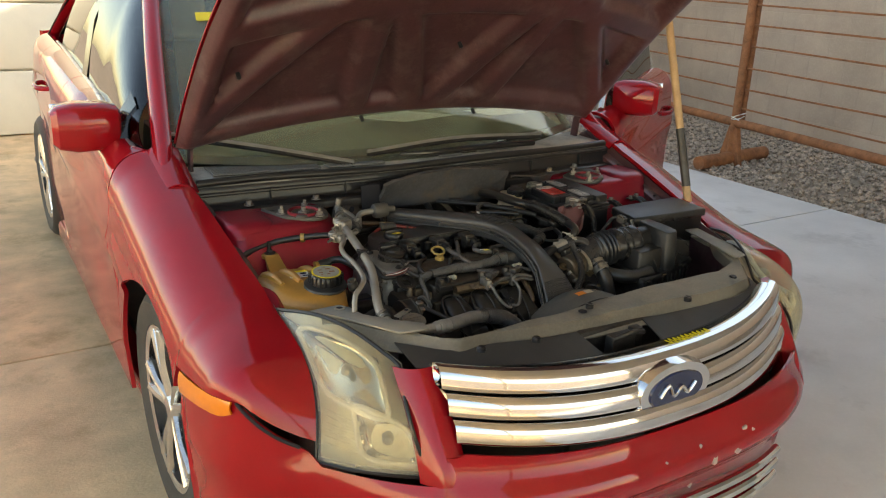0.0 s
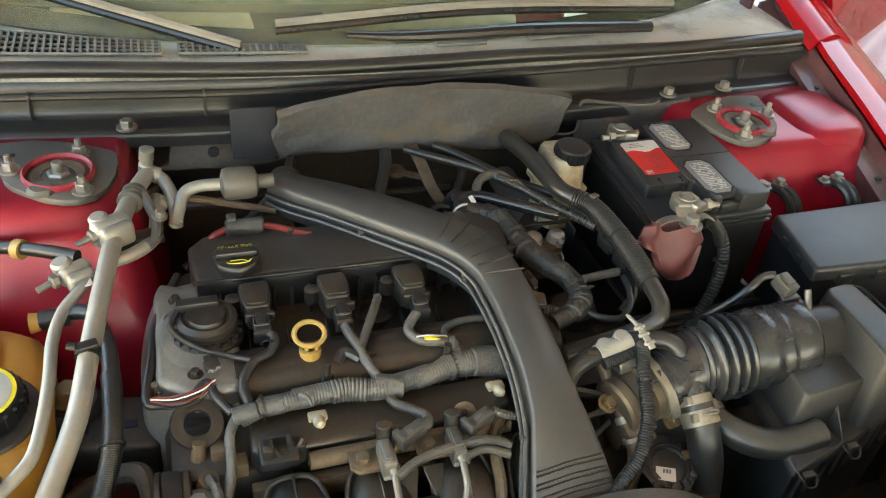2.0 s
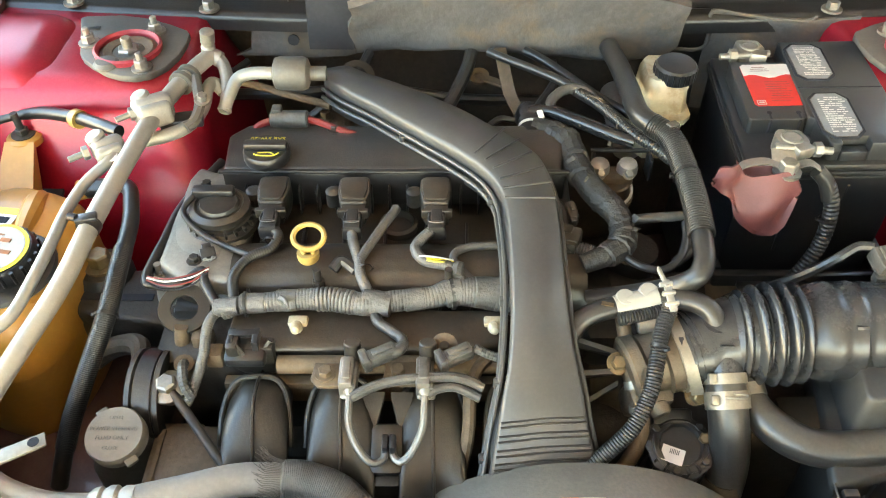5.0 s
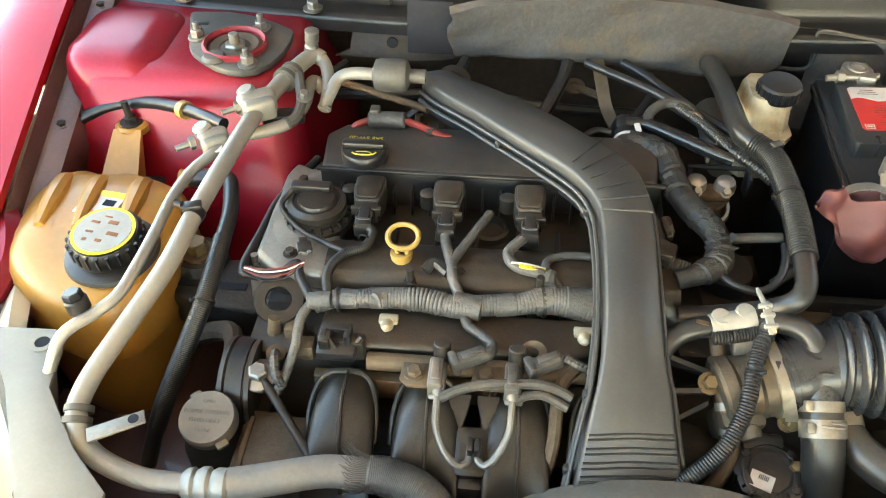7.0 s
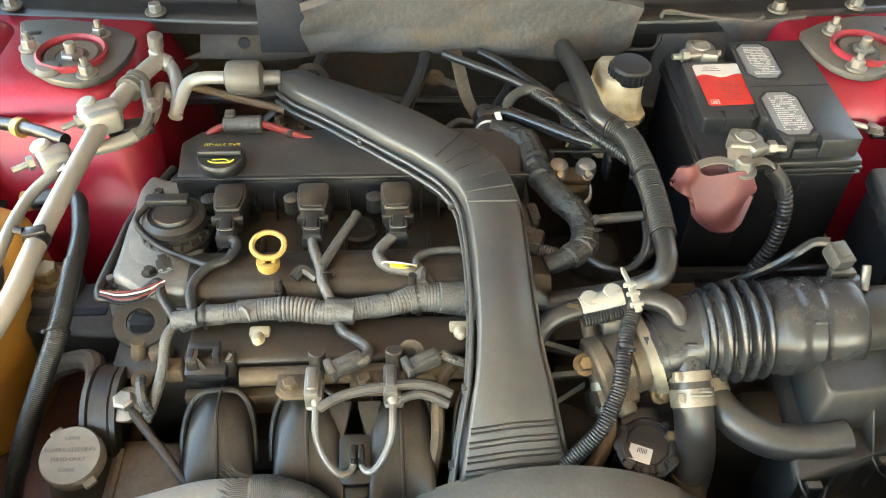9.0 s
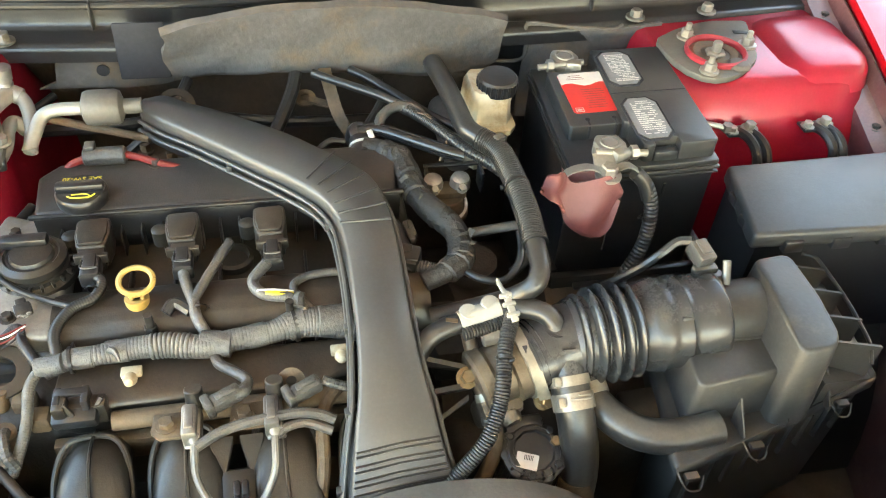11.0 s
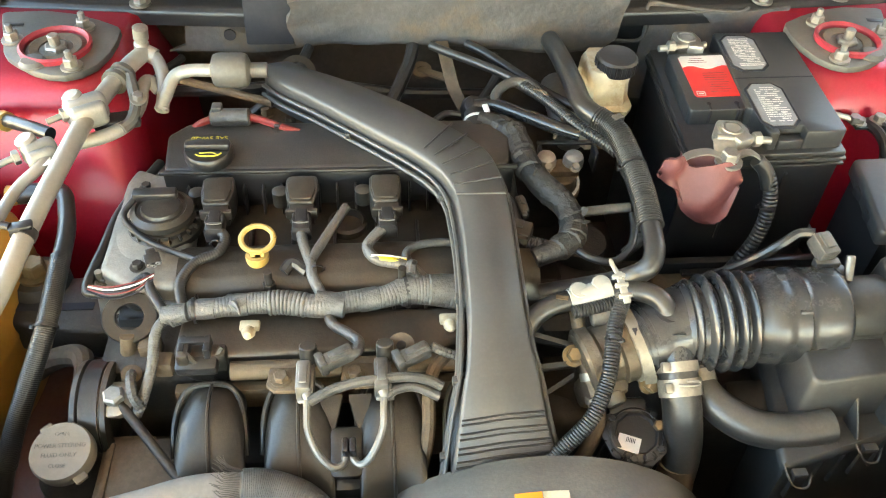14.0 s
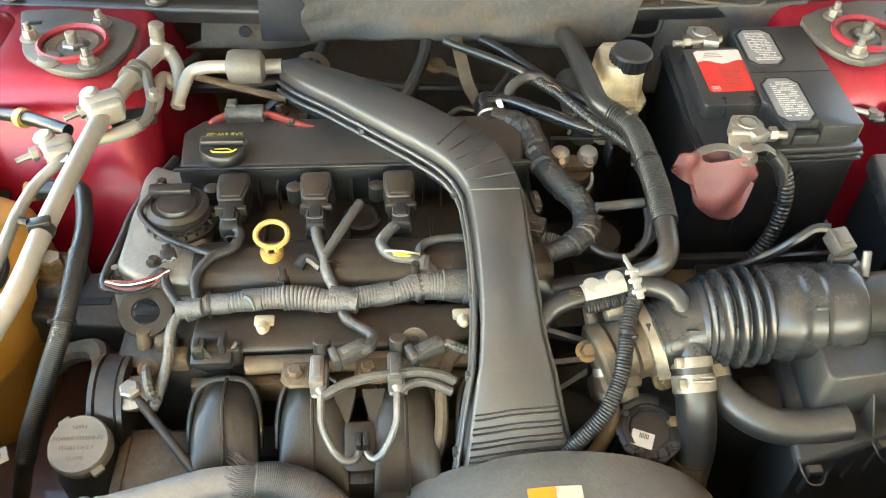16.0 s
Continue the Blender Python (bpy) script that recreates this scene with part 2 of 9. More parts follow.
# ---- shapes ----
def merge(*gs):
    v, f = [], []
    for g in gs:
        k = len(v)
        v += g[0]
        f += [[i + k for i in q] for q in g[1]]
    return v, f


def turned(g, m):
    return [tuple(m @ Vector(p)) for p in g[0]], g[1]


def flipped(g):
    return [(-x, y, z) for x, y, z in g[0]], [list(reversed(q)) for q in g[1]]


def box(c, s, bevel=0.004, rot=(0, 0, 0), top=1.0, seg=2):
    """A block with rounded edges; top: how much its upper face is narrowed."""
    bm = bmesh.new()
    bmesh.ops.create_cube(bm, size=1.0)
    for v in bm.verts:
        k = top if v.co.z > 0 else 1.0
        v.co = Vector((v.co.x * s[0] * k, v.co.y * s[1] * k, v.co.z * s[2]))
    if bevel > 0:
        bmesh.ops.bevel(bm, geom=bm.edges[:], offset=min(bevel, min(s) * 0.45), segments=seg, affect="EDGES", profile=0.5)
    m = pose(*c, *rot)
    bm.verts.index_update()
    g = [tuple(m @ v.co) for v in bm.verts], [[v.index for v in q.verts] for q in bm.faces]
    bm.free()
    return g


def prism(poly, z0, z1, bevel=0.003, seg=2):
    """An outline in plan, raised from z0 to z1, with rounded edges."""
    bm = bmesh.new()
    low = [bm.verts.new((x, y, z0)) for x, y in poly]
    face = bm.faces.new(low)
    up = bmesh.ops.extrude_face_region(bm, geom=[face])["geom"]
    for v in up:
        if isinstance(v, bmesh.types.BMVert):
            v.co.z = z1
    bmesh.ops.recalc_face_normals(bm, faces=bm.faces[:])
    if bevel > 0:
        bmesh.ops.bevel(bm, geom=bm.edges[:], offset=bevel, segments=seg, affect="EDGES", profile=0.5, clamp_overlap=True)
    bm.verts.index_update()
    g = [tuple(v.co) for v in bm.verts], [[v.index for v in q.verts] for q in bm.faces]
    bm.free()
    return g


def basis(way):
    w = Vector(way).normalized()
    u = w.orthogonal().normalized() if abs(w.z) > 0.98 else Vector((0, 0, 1)).cross(w).normalized()
    return u, w.cross(u), w


def lathe(p, way, profile, n=24, ring=False):
    """A turned body: rings of (radius, height) round the line from p along way."""
    u, v, w = basis(way)
    p = Vector(p)
    vs, fs = [], []
    for r, h in profile:
        for i in range(n):
            a = 2 * math.pi * i / n
            vs.append(tuple(p + w * h + (u * math.cos(a) + v * math.sin(a)) * max(r, 1e-5)))
    for k in range(len(profile) - 1):
        for i in range(n):
            j = (i + 1) % n
            fs.append([k * n + i, k * n + j, (k + 1) * n + j, (k + 1) * n + i])
    k = (len(profile) - 1) * n
    if ring:
        fs += [[k + i, k + (i + 1) % n, (i + 1) % n, i] for i in range(n)]
    else:
        fs += [list(range(n))[::-1], [k + i for i in range(n)]]
    return vs, fs


def rod(a, b, r, r2=None, n=14, edge=0.0):
    a, b = Vector(a), Vector(b)
    h = (b - a).length
    r2 = r if r2 is None else r2
    prof = [(r, 0), (r2, h)] if not edge else [(r - edge, 0), (r, edge), (r2, h - edge), (r2 - edge, h)]
    return lathe(a, b - a, prof, n)


def hexhead(p, way=(0, 0, 1), r=0.008, h=0.007, washer=1.5):
    """A hexagon bolt head on its washer."""
    g = lathe(p, way, [(r * washer, 0), (r * washer, h * 0.3), (r * 1.05, h * 0.32)], 18)
    q = Vector(p) + Vector(way).normalized() * h * 0.3
    return merge(g, lathe(q, way, [(r, 0), (r, h * 0.85), (r * 0.85, h)], 6))


def smooth(pts, sub=8):
    """Points along a smooth line through pts."""
    p = [Vector(q) for q in pts]
    p = [p[0] * 2 - p[1]] + p + [p[-1] * 2 - p[-2]]
    out = []
    for i in range(1, len(p) - 2):
        for k in range(sub):
            t = k / sub
            out.append(0.5 * ((2 * p[i]) + (p[i + 1] - p[i - 1]) * t + (2 * p[i - 1] - 5 * p[i] + 4 * p[i + 1] - p[i + 2]) * t * t
                              + (3 * p[i] - p[i - 1] - 3 * p[i + 1] + p[i + 2]) * t ** 3))
    return out + [p[-2]]


def tube(pts, r, n=12, sub=8, pitch=0.0, amp=0.0, cap=True):
    """A hose through pts; r: one radius or one for each point; pitch and amp: its rings."""
    line = smooth(pts, sub)
    rs = [r] * len(line)
    if not isinstance(r, (int, float)):
        rs = [v.x for v in smooth([(q, 0, 0) for q in r], sub)]
    if pitch:
        total = [0.0]
        for a, b in zip(line, line[1:]):
            total.append(total[-1] + (b - a).length)
        steps = max(4, int(total[-1] / pitch * 4))
        fine, fr, k = [], [], 0
        for i in range(steps + 1):
            d = total[-1] * i / steps
            while k < len(line) - 2 and total[k + 1] < d:
                k += 1
            t = (d - total[k]) / max(1e-9, total[k + 1] - total[k])
            fine.append(line[k].lerp(line[k + 1], t))
            fr.append(rs[k] * (1 - t) + rs[k + 1] * t + amp * (-0.5, 0.35, 0.5, 0.35)[i % 4])
        line, rs = fine, fr
    vs, fs = [], []
    way = (line[1] - line[0]).normalized()
    u = way.orthogonal().normalized()
    for i, p in enumerate(line):
        w = (line[min(i + 1, len(line) - 1)] - line[max(i - 1, 0)]).normalized()
        u = (u - w * u.dot(w)).normalized()
        v = w.cross(u)
        for k in range(n):
            a = 2 * math.pi * k / n
            vs.append(tuple(p + (u * math.cos(a) + v * math.sin(a)) * rs[i]))
    for i in range(len(line) - 1):
        for k in range(n):
            j = (k + 1) % n
            fs.append([i * n + k, i * n + j, (i + 1) * n + j, (i + 1) * n + k])
    if cap:
        fs.append(list(range(n))[::-1])
        fs.append([(len(line) - 1) * n + k for k in range(n)])
    return vs, fs


def sheet(f, nu, nv, thick=0.0):
    """A grid over f(u, v), u and v from 0 to 1, with thickness behind it."""
    vs = [Vector(f(i / nu, j / nv)) for i in range(nu + 1) for j in range(nv + 1)]
    at = lambda i, j: i * (nv + 1) + j
    fs = [[at(i, j), at(i + 1, j), at(i + 1, j + 1), at(i, j + 1)] for i in range(nu) for j in range(nv)]
    if thick:
        nrm = [Vector() for _ in vs]
        for q in fs:
            c = (vs[q[2]] - vs[q[0]]).cross(vs[q[3]] - vs[q[1]])
            for i in q:
                nrm[i] += c
        k = len(vs)
        back = [p - nv_.normalized() * thick for p, nv_ in zip(vs, nrm)]
        rim = [at(i, 0) for i in range(nu)] + [at(nu, j) for j in range(nv)] + [at(i, nv) for i in range(nu, 0, -1)] + [at(0, j) for j in range(nv, 0, -1)]
        fs = fs + [[i + k for i in reversed(q)] for q in fs]
        fs += [[b, a, a + k, b + k] for a, b in zip(rim, rim[1:] + rim[:1])]
        vs = vs + back
    return [tuple(p) for p in vs], fs


def loft(rings, cap=True):
    n = len(rings[0])
    vs = [tuple(p) for r in rings for p in r]
    fs = [[k * n + i, k * n + (i + 1) % n, (k + 1) * n + (i + 1) % n, (k + 1) * n + i] for k in range(len(rings) - 1) for i in range(n)]
    if cap:
        fs += [list(range(n))[::-1], [(len(rings) - 1) * n + i for i in range(n)]]
    return vs, fs


def lerp_table(tab, x):
    return float(np.interp(x, [a for a, _ in tab], [b for _, b in tab]))


def mesh_of(name, g, material, sharp=35, tidy=True):
    me = bpy.data.meshes.new(name)
    me.from_pydata(g[0], [], g[1])
    if tidy:
        bm = bmesh.new()
        bm.from_mesh(me)
        bmesh.ops.recalc_face_normals(bm, faces=bm.faces[:])
        bm.to_mesh(me)
        bm.free()
    me.shade_smooth()
    me.set_sharp_from_angle(angle=radians(sharp))
    me.materials.append(material)
    return me


def part(name, g, material, parent, label="", sharp=35, tidy=True):
    ob = new(name, mesh_of(name, g, material, sharp, tidy))
    if parent is not None:
        ob.parent = parent
        if parent.type == "EMPTY":
            ob.matrix_parent_inverse = parent.matrix_basis.inverted()
    if label:
        ob["label"] = label
    return ob


def thing(name, at, label, category, group="", kind=""):
    """An empty at the base of a thing."""
    ob = new(name)
    ob.empty_display_size = 0.05
    ob.matrix_basis = Matrix.Translation(at)
    ob.matrix_world = ob.matrix_basis.copy()
    return tagged(ob, label, category, group, kind)


def solo(name, g, material, label, category, group="", kind="", sharp=35):
    return tagged(part(name, g, material, None, "", sharp), label, category, group, kind)


def writing(text, size, m, material, parent, name="lettering", depth=0.0002):
    """Raised letters in the built-in font, centred at the pose m."""
    cu = bpy.data.curves.new(name, "FONT")
    cu.body, cu.size, cu.extrude, cu.align_x, cu.align_y = text, size, depth, "CENTER", "CENTER"
    tmp = new("text_source", cu)
    me = bpy.data.meshes.new_from_object(tmp.evaluated_get(bpy.context.evaluated_depsgraph_get()))
    bpy.data.objects.remove(tmp)
    bpy.data.curves.remove(cu)
    g = [tuple(m @ v.co) for v in me.vertices], [list(q.vertices) for q in me.polygons]
    bpy.data.meshes.remove(me)
    return part(name, g, material, parent, tidy=False)


# ---- ground and surroundings ----
ground = solo("ground", sheet(lambda u, v: (-400 + 800 * u, -400 + 800 * v, -0.06), 8, 8), DIRT, "dry brown earth yard running to the horizon", "ground", kind="structure")
driveway = thing("driveway", (0, 2, -0.06), "tan stained concrete driveway cut into slabs by joints", "driveway", kind="structure")
XS, YS = (-8.3, -3.6, -0.02, 3.72), (-9.0, -5.2, -1.5, 2.26, 6.0, 9.2)
for i in range(3):
    for j in range(5):
        x0, x1, y0, y1 = XS[i] + 0.006, XS[i + 1] - 0.006, YS[j] + 0.006, YS[j + 1] - 0.006
        c, s = ((x0 + x1) / 2, (y0 + y1) / 2, -0.05), (x1 - x0, y1 - y0, 0.1)
        part("slab", box(c, s, 0.006), CONCRETE_PALE if i == 2 else CONCRETE, driveway, "pale grey smooth concrete slab" if i == 2 else "")

# gravel strip beside the driveway
rng = random.Random(5)
gv, gf = [], []
for _ in range(9500):
    y = 0.8 + 6.5 * rng.random()
    x = 3.74 + 2.2 * rng.random()
    r = 0.008 + 0.020 * rng.random() ** 2.2
    k = len(gv)
    a0, sq = rng.random() * 6.28, 0.5 + 0.4 * rng.random()
    gv += [(x, y, -0.05 + r * sq * 1.6)]
    for q in range(5):
        a = a0 + q * 1.2566
        rr = r * (0.8 + 0.4 * rng.random())
        gv.append((x + math.cos(a) * rr, y + math.sin(a) * rr, -0.05 + r * sq * 0.6))
    for q in range(5):
        a = a0 + q * 1.2566 + 0.3
        gv.append((x + math.cos(a) * r * 0.7, y + math.sin(a) * r * 0.7, -0.062))
    for q in range(5):
        w = (q + 1) % 5
        gf += [[k, k + 1 + q, k + 1 + w], [k + 1 + q, k + 6 + q, k + 6 + w, k + 1 + w]]
solo("gravel", (gv, gf), STONE, "loose grey-brown gravel stones beside the concrete", "gravel", kind="stuff", sharp=10)

# block wall behind the pipe fence
wall_east = thing("wall_east", (6.1, 4, -0.06), "plain grey concrete block wall", "wall", kind="structure")
wall_turn = pose(5.88, 3.2, 0, 0, 0, -4.5)
# core also runs on unseen above and past the blocks, added to block the sun
part("mortar_core", turned(box((0.123, 0.2, 1.915), (0.202, 21.6, 3.97), 0.01), wall_turn), MORTAR, wall_east)
blk = mesh_of("block", box((0, 0, 0), (0.20, 0.396, 0.197), 0.003, seg=1), BLOCK)
for row in range(12):
    for k in range(26):
        ob = new("block", blk)
        ob.parent, ob.matrix_parent_inverse = wall_east, wall_east.matrix_basis.inverted()
        ob.matrix_basis = wall_turn @ Matrix.Translation((0.119, -3.0 + 0.4 * k + 0.2 * (row % 2), 0.03 + 0.2 * row))

# rusted pipe fence in front of the wall
fence = thing("pipe_fence", (4.3, 3.8, -0.05), "rust-brown steel pipe fence with thin horizontal rods", "fence")
fence_turn = pose(4.37, 3.64, 0, 0, 0, -9.3)
part("bottom_rail", turned(tube([(0, -4, 0.30), (0, -1, 0.30), (0, 4, 0.29)], 0.035, 14), fence_turn), RUST, fence)
part("post", turned(merge(rod((0, 0.02, -0.05), (0, 0.02, 2.2), 0.034, n=16), rod((0.075, 0.03, 0.28), (0.075, 0.03, 2.2), 0.026, n=14)), fence_turn), RUST, fence)
part("post", turned(rod((0, -3.4, -0.05), (0, -3.4, 2.2), 0.034, n=16), fence_turn), RUST, fence)
part("post", turned(rod((0, 3.6, -0.05), (0, 3.6, 2.2), 0.034, n=16), fence_turn), RUST, fence)
part("gusset", turned(loft([[(-0.02, -0.11, -0.05), (0.02, -0.11, -0.05), (0.02, 0.15, -0.05), (-0.02, 0.15, -0.05)], [(-0.02, -0.03, 0.26), (0.02, -0.03, 0.26), (0.02, 0.06, 0.26), (-0.02, 0.06, 0.26)]]), fence_turn), RUST, fence, "rusted triangular base plate")
part("foot_pipe", turned(rod((-0.42, -0.10, 0.0), (0.45, 0.12, 0.0), 0.055, n=18), fence_turn), RUST, fence)
for k in range(11):
    z = 0.41 + 0.166 * k
    wob = [((0.02 + 0.012 * rng.uniform(-1, 1)), -4 + 2 * q, z + 0.012 * rng.uniform(-1, 1)) for q in range(5)]
    part("rod", turned(tube(wob, 0.0075, 8), fence_turn), RUST, fence)
wire = [(0.05 * math.cos(a) + 0.01, 0.055 * math.sin(a), 0.30 + 0.035 * math.sin(a * 0.7) + 0.004 * a) for a in [i * 0.7 for i in range(26)]]
part("wire_tie", turned(tube(wire, 0.004, 6, 4), fence_turn), WHITE, fence, "pale twisted wire")

# house side behind the car: cream sectional door and wall
house_wall = thing("wall_north", (-4, 6.6, 0), "cream wall with a wide sectional garage door", "wall", kind="structure")
part("wall_body", box((5.4, 6.85, 1.75), (13, 0.22, 3.62), 0.01), CREAM_WALL, house_wall)
for k in range(5):
    for q in range(4):
        part("door_panel", box((-0.44 + 1.3 * q, 6.71, 0.27 + 0.53 * k), (1.285, 0.05, 0.515), 0.012), CREAM_WALL, house_wall)
# added out of view: its sunlit face throws warm light on the car
solo("wall_west", box((-8.4, -2.0, 1.15), (0.2, 18.6, 2.4), 0.01), CREAM_WALL, "unseen plain cream side wall, added to bounce warm light", "wall", kind="structure")
# unseen ceiling and posts, added and sized to shade the car's front
solo("ceiling", box((1.45, -2.4, 2.62), (5.5, 7.4, 0.12), 0.01), CEILING_MAT, "unseen flat painted carport ceiling, added to shade the car", "ceiling", kind="structure")
for x, y in ((-1.2, -5.9), (4.1, -5.9), (4.1, 1.1)):
    solo("carport_post", box((x, y, 1.28), (0.12, 0.12, 2.56), 0.006), CEILING_MAT, "unseen square painted post added under the carport ceiling", "post", "carport posts")

# ---- car body ----
car = thing("car", (0, 2.4, 0), "red four-door sedan with its hood propped open and driver's door ajar", "car")
HALF = [(0.10, 0.50), (0.2, 0.60), (0.3, 0.66), (0.45, 0.716), (0.458, 0.732), (0.474, 0.764), (0.488, 0.794), (0.506, 0.824), (0.528, 0.849), (0.556, 0.872), (0.62, 0.893), (0.70, 0.902), (0.78, 0.907), (1.0, 0.910), (1.4, 0.910), (2.2, 0.900), (2.8, 0.880), (3.4, 0.848), (3.8, 0.832), (4.3, 0.78), (4.6, 0.73), (4.83, 0.60)]
TOPZ = [(0.3, 0.62), (0.5, 0.66), (0.65, 0.69), (0.75, 0.705), (0.9, 0.75), (1.1, 0.815), (1.3, 0.872), (1.45, 0.915), (2.2, 0.985), (3.2, 1.02), (4.0, 1.03), (4.83, 0.98)]
AXLES, WHEEL_R, ARCH_R = (1.08, 3.80), 0.325, 0.345
SEAM = [(0.45, 0.495), (0.475, 0.515), (0.548, 0.607), (0.78, 0.586), (0.80, 0.586)]
SILL = 0.22


def floor_of(y):
    z = SILL if y > 0.8 else lerp_table(SEAM, y)
    for a in AXLES:
        if abs(y - a) < ARCH_R:
            z = max(z, WHEEL_R + math.sqrt(ARCH_R ** 2 - (y - a) ** 2))
    return z


def inner_of(y):
    return lerp_table([(0.3, 0.56), (0.5, 0.635), (0.72, 0.698), (0.9, 0.715), (1.2, 0.735), (1.4, 0.765), (1.5, 0.822), (1.7, 0.826), (2.47, 0.788), (3.4, 0.745), (4.0, 0.715), (4.83, 0.58)], y)


def skin(y, s, low=None):
    """The outer skin at y on the right side of the car; s runs from the sill up and over the shoulder."""
    w, zt, xi = lerp_table(HALF, y), lerp_table(TOPZ, y), inner_of(y)
    zb = floor_of(y) if low is None else low
    zs = zt - min(0.16, (w - xi) * 1.1 + 0.01)
    zs += (max(zs, zb) - zs) * (1 - min(1, max(0, (y - 0.58) / 0.25)))
    part_up = 0.6 * min(1, max(0, (zs - zb) / 0.12))
    if s < part_up:
        z = zb + (zs - zb) * s / part_up
        bulge = 0.018 * math.exp(-((z - (zt - 0.24)) / 0.05) ** 2) + 0.03 * max(0, 0.36 - z) ** 0.5 * -1
        x = w + bulge - 0.004
    else:
        a0 = math.asin(min(1, max(0, (zb - zs) / (zt - zs))) ** (1 / 0.9))
        a = a0 + (math.pi / 2 - a0) * (s - part_up) / (1 - part_up)
        x = xi + (w - 0.004 - xi) * max(0, math.cos(a)) ** 0.75
        z = zs + (zt - zs) * math.sin(min(a, math.pi / 2)) ** 0.9
    return x, z


LAMP_OUT = Vector((-0.55, -0.75, 0.35))


def lamp_edge(w):
    """Outer edge of the headlight, from its foot up to its rear tip."""
    return Vector((-0.728, 0.458, 0.475)).lerp(Vector((-0.708, 0.745, 0.698)), w) + LAMP_OUT * (0.015 * math.sin(math.pi * w * 0.98) - 0.006) + Vector((0.021, -0.05, 0.04)) * math.sin(math.pi * w)


def side(y0, y1, n=26, m=22, front=False):
    def f(u, v):
        lead = 0.275 * (max(0, v - 0.4) / 0.6) ** 1.5 if front else 0.0
        y = y0 + lead + (y1 - y0 - lead) * u
        x, z = skin(y, v)
        p = Vector((-x, y, z))
        if front and u < 0.14:
            x, z = skin(y0 + lead, v)
            p += (lamp_edge(0.12 + 0.88 * v) + Vector((-0.004, 0, 0)) - Vector((-x, y0 + lead, z))) * (1 - u / 0.14) ** 2
        return p
    return sheet(f, n, m, 0.012)


def cuts(y0, y1):
    return y0 + 0.0025, y1 - 0.0025


for sgn, name in ((-1, ""), (1, "")):
    fix = (lambda g: g) if sgn < 0 else flipped
    fender = part("fender", fix(side(*cuts(0.475, 1.455), 90, front=True)), RED, car)
    if sgn < 0:
        d = part("front_door", fix(side(*cuts(1.455, 2.48))), RED, car)
        part("handle", fix(tube([(-0.898, 2.26, 0.82), (-0.930, 2.29, 0.823), (-0.928, 2.39, 0.827), (-0.893, 2.42, 0.83)], 0.011, 10)), RED, d)
    r = part("rear_door", fix(side(*cuts(2.48, 3.42))), RED, car)
    part("handle", fix(tube([(-0.866, 3.15, 0.87), (-0.897, 3.18, 0.873), (-0.893, 3.28, 0.877), (-0.858, 3.31, 0.88)], 0.011, 10)), RED, r)
    part("quarter_panel", fix(side(*cuts(3.42, 4.6), 44)), RED, car)
    part("rocker", fix(box((-0.83, 2.30, 0.215), (0.10, 1.75, 0.09), 0.02)), RED, car)


# front bumper: a skin bowed in plan
def nose(x, z):
    a = abs(x)
    y = 0.155 + 0.40 * (a / 0.80) ** 3.2 + 0.20 * max(0, a - 0.6) ** 1.5
    return y + 0.05 * max(0, (0.34 - z) / 0.16) ** 2 + 0.13 * max(0, z - 0.46)


PLAN = [(0.012 * k, nose(0.012 * k, 0.40)) for k in range(60)] + [(0.728, 0.458), (0.760, 0.474), (0.790, 0.488), (0.820, 0.506), (0.845, 0.528), (0.866, 0.556), (0.884, 0.600), (0.896, 0.660), (0.903, 0.720), (0.906, 0.775)]
RUN = np.concatenate([[0.0], np.cumsum([math.dist(PLAN[k], PLAN[k + 1]) for k in range(len(PLAN) - 1)])])


def bumper_f(u, v):
    run = abs(2 * u - 1) * RUN[-1]
    a, y0 = (float(np.interp(run, RUN, [q[k] for q in PLAN])) for k in (0, 1))
    if a < 0.535:
        top = 0.517 + 0.022 * (a / 0.5) ** 2 if a < 0.5 else 0.53
    else:
        top = lerp_table([(0.535, 0.476), (0.724, 0.474), (0.732, 0.496), (0.760, 0.516), (0.790, 0.535), (0.820, 0.559), (0.845, 0.585), (0.862, 0.606), (0.884, 0.601), (0.906, 0.585)], a)
    low = 0.17
    if y0 > AXLES[0] - ARCH_R:
        low = WHEEL_R + math.sqrt(ARCH_R ** 2 - (y0 - AXLES[0]) ** 2)
    z = low + (top - low) * v
    fade = min(1, max(0, (0.86 - a) / 0.2))
    y = y0 + nose(0, z) - nose(0, 0.40) if fade == 1 else y0 + (nose(0, z) - nose(0, 0.40)) * fade
    y += fade * (-0.035 * math.exp(-((z - 0.43) / 0.05) ** 2) + 0.02 * math.exp(-((z - 0.30) / 0.05) ** 2) * (1 if a < 0.5 else 0.4))
    out = 0.012 * math.exp(-((z - 0.45) / 0.08) ** 2) * (1 - fade)
    return math.copysign(a + out, u - 0.5), y, z


part("front_bumper", sheet(bumper_f, 120, 24, 0.006), RED, car, "red bumper skin with paint chips")
chip_rng = random.Random(8)
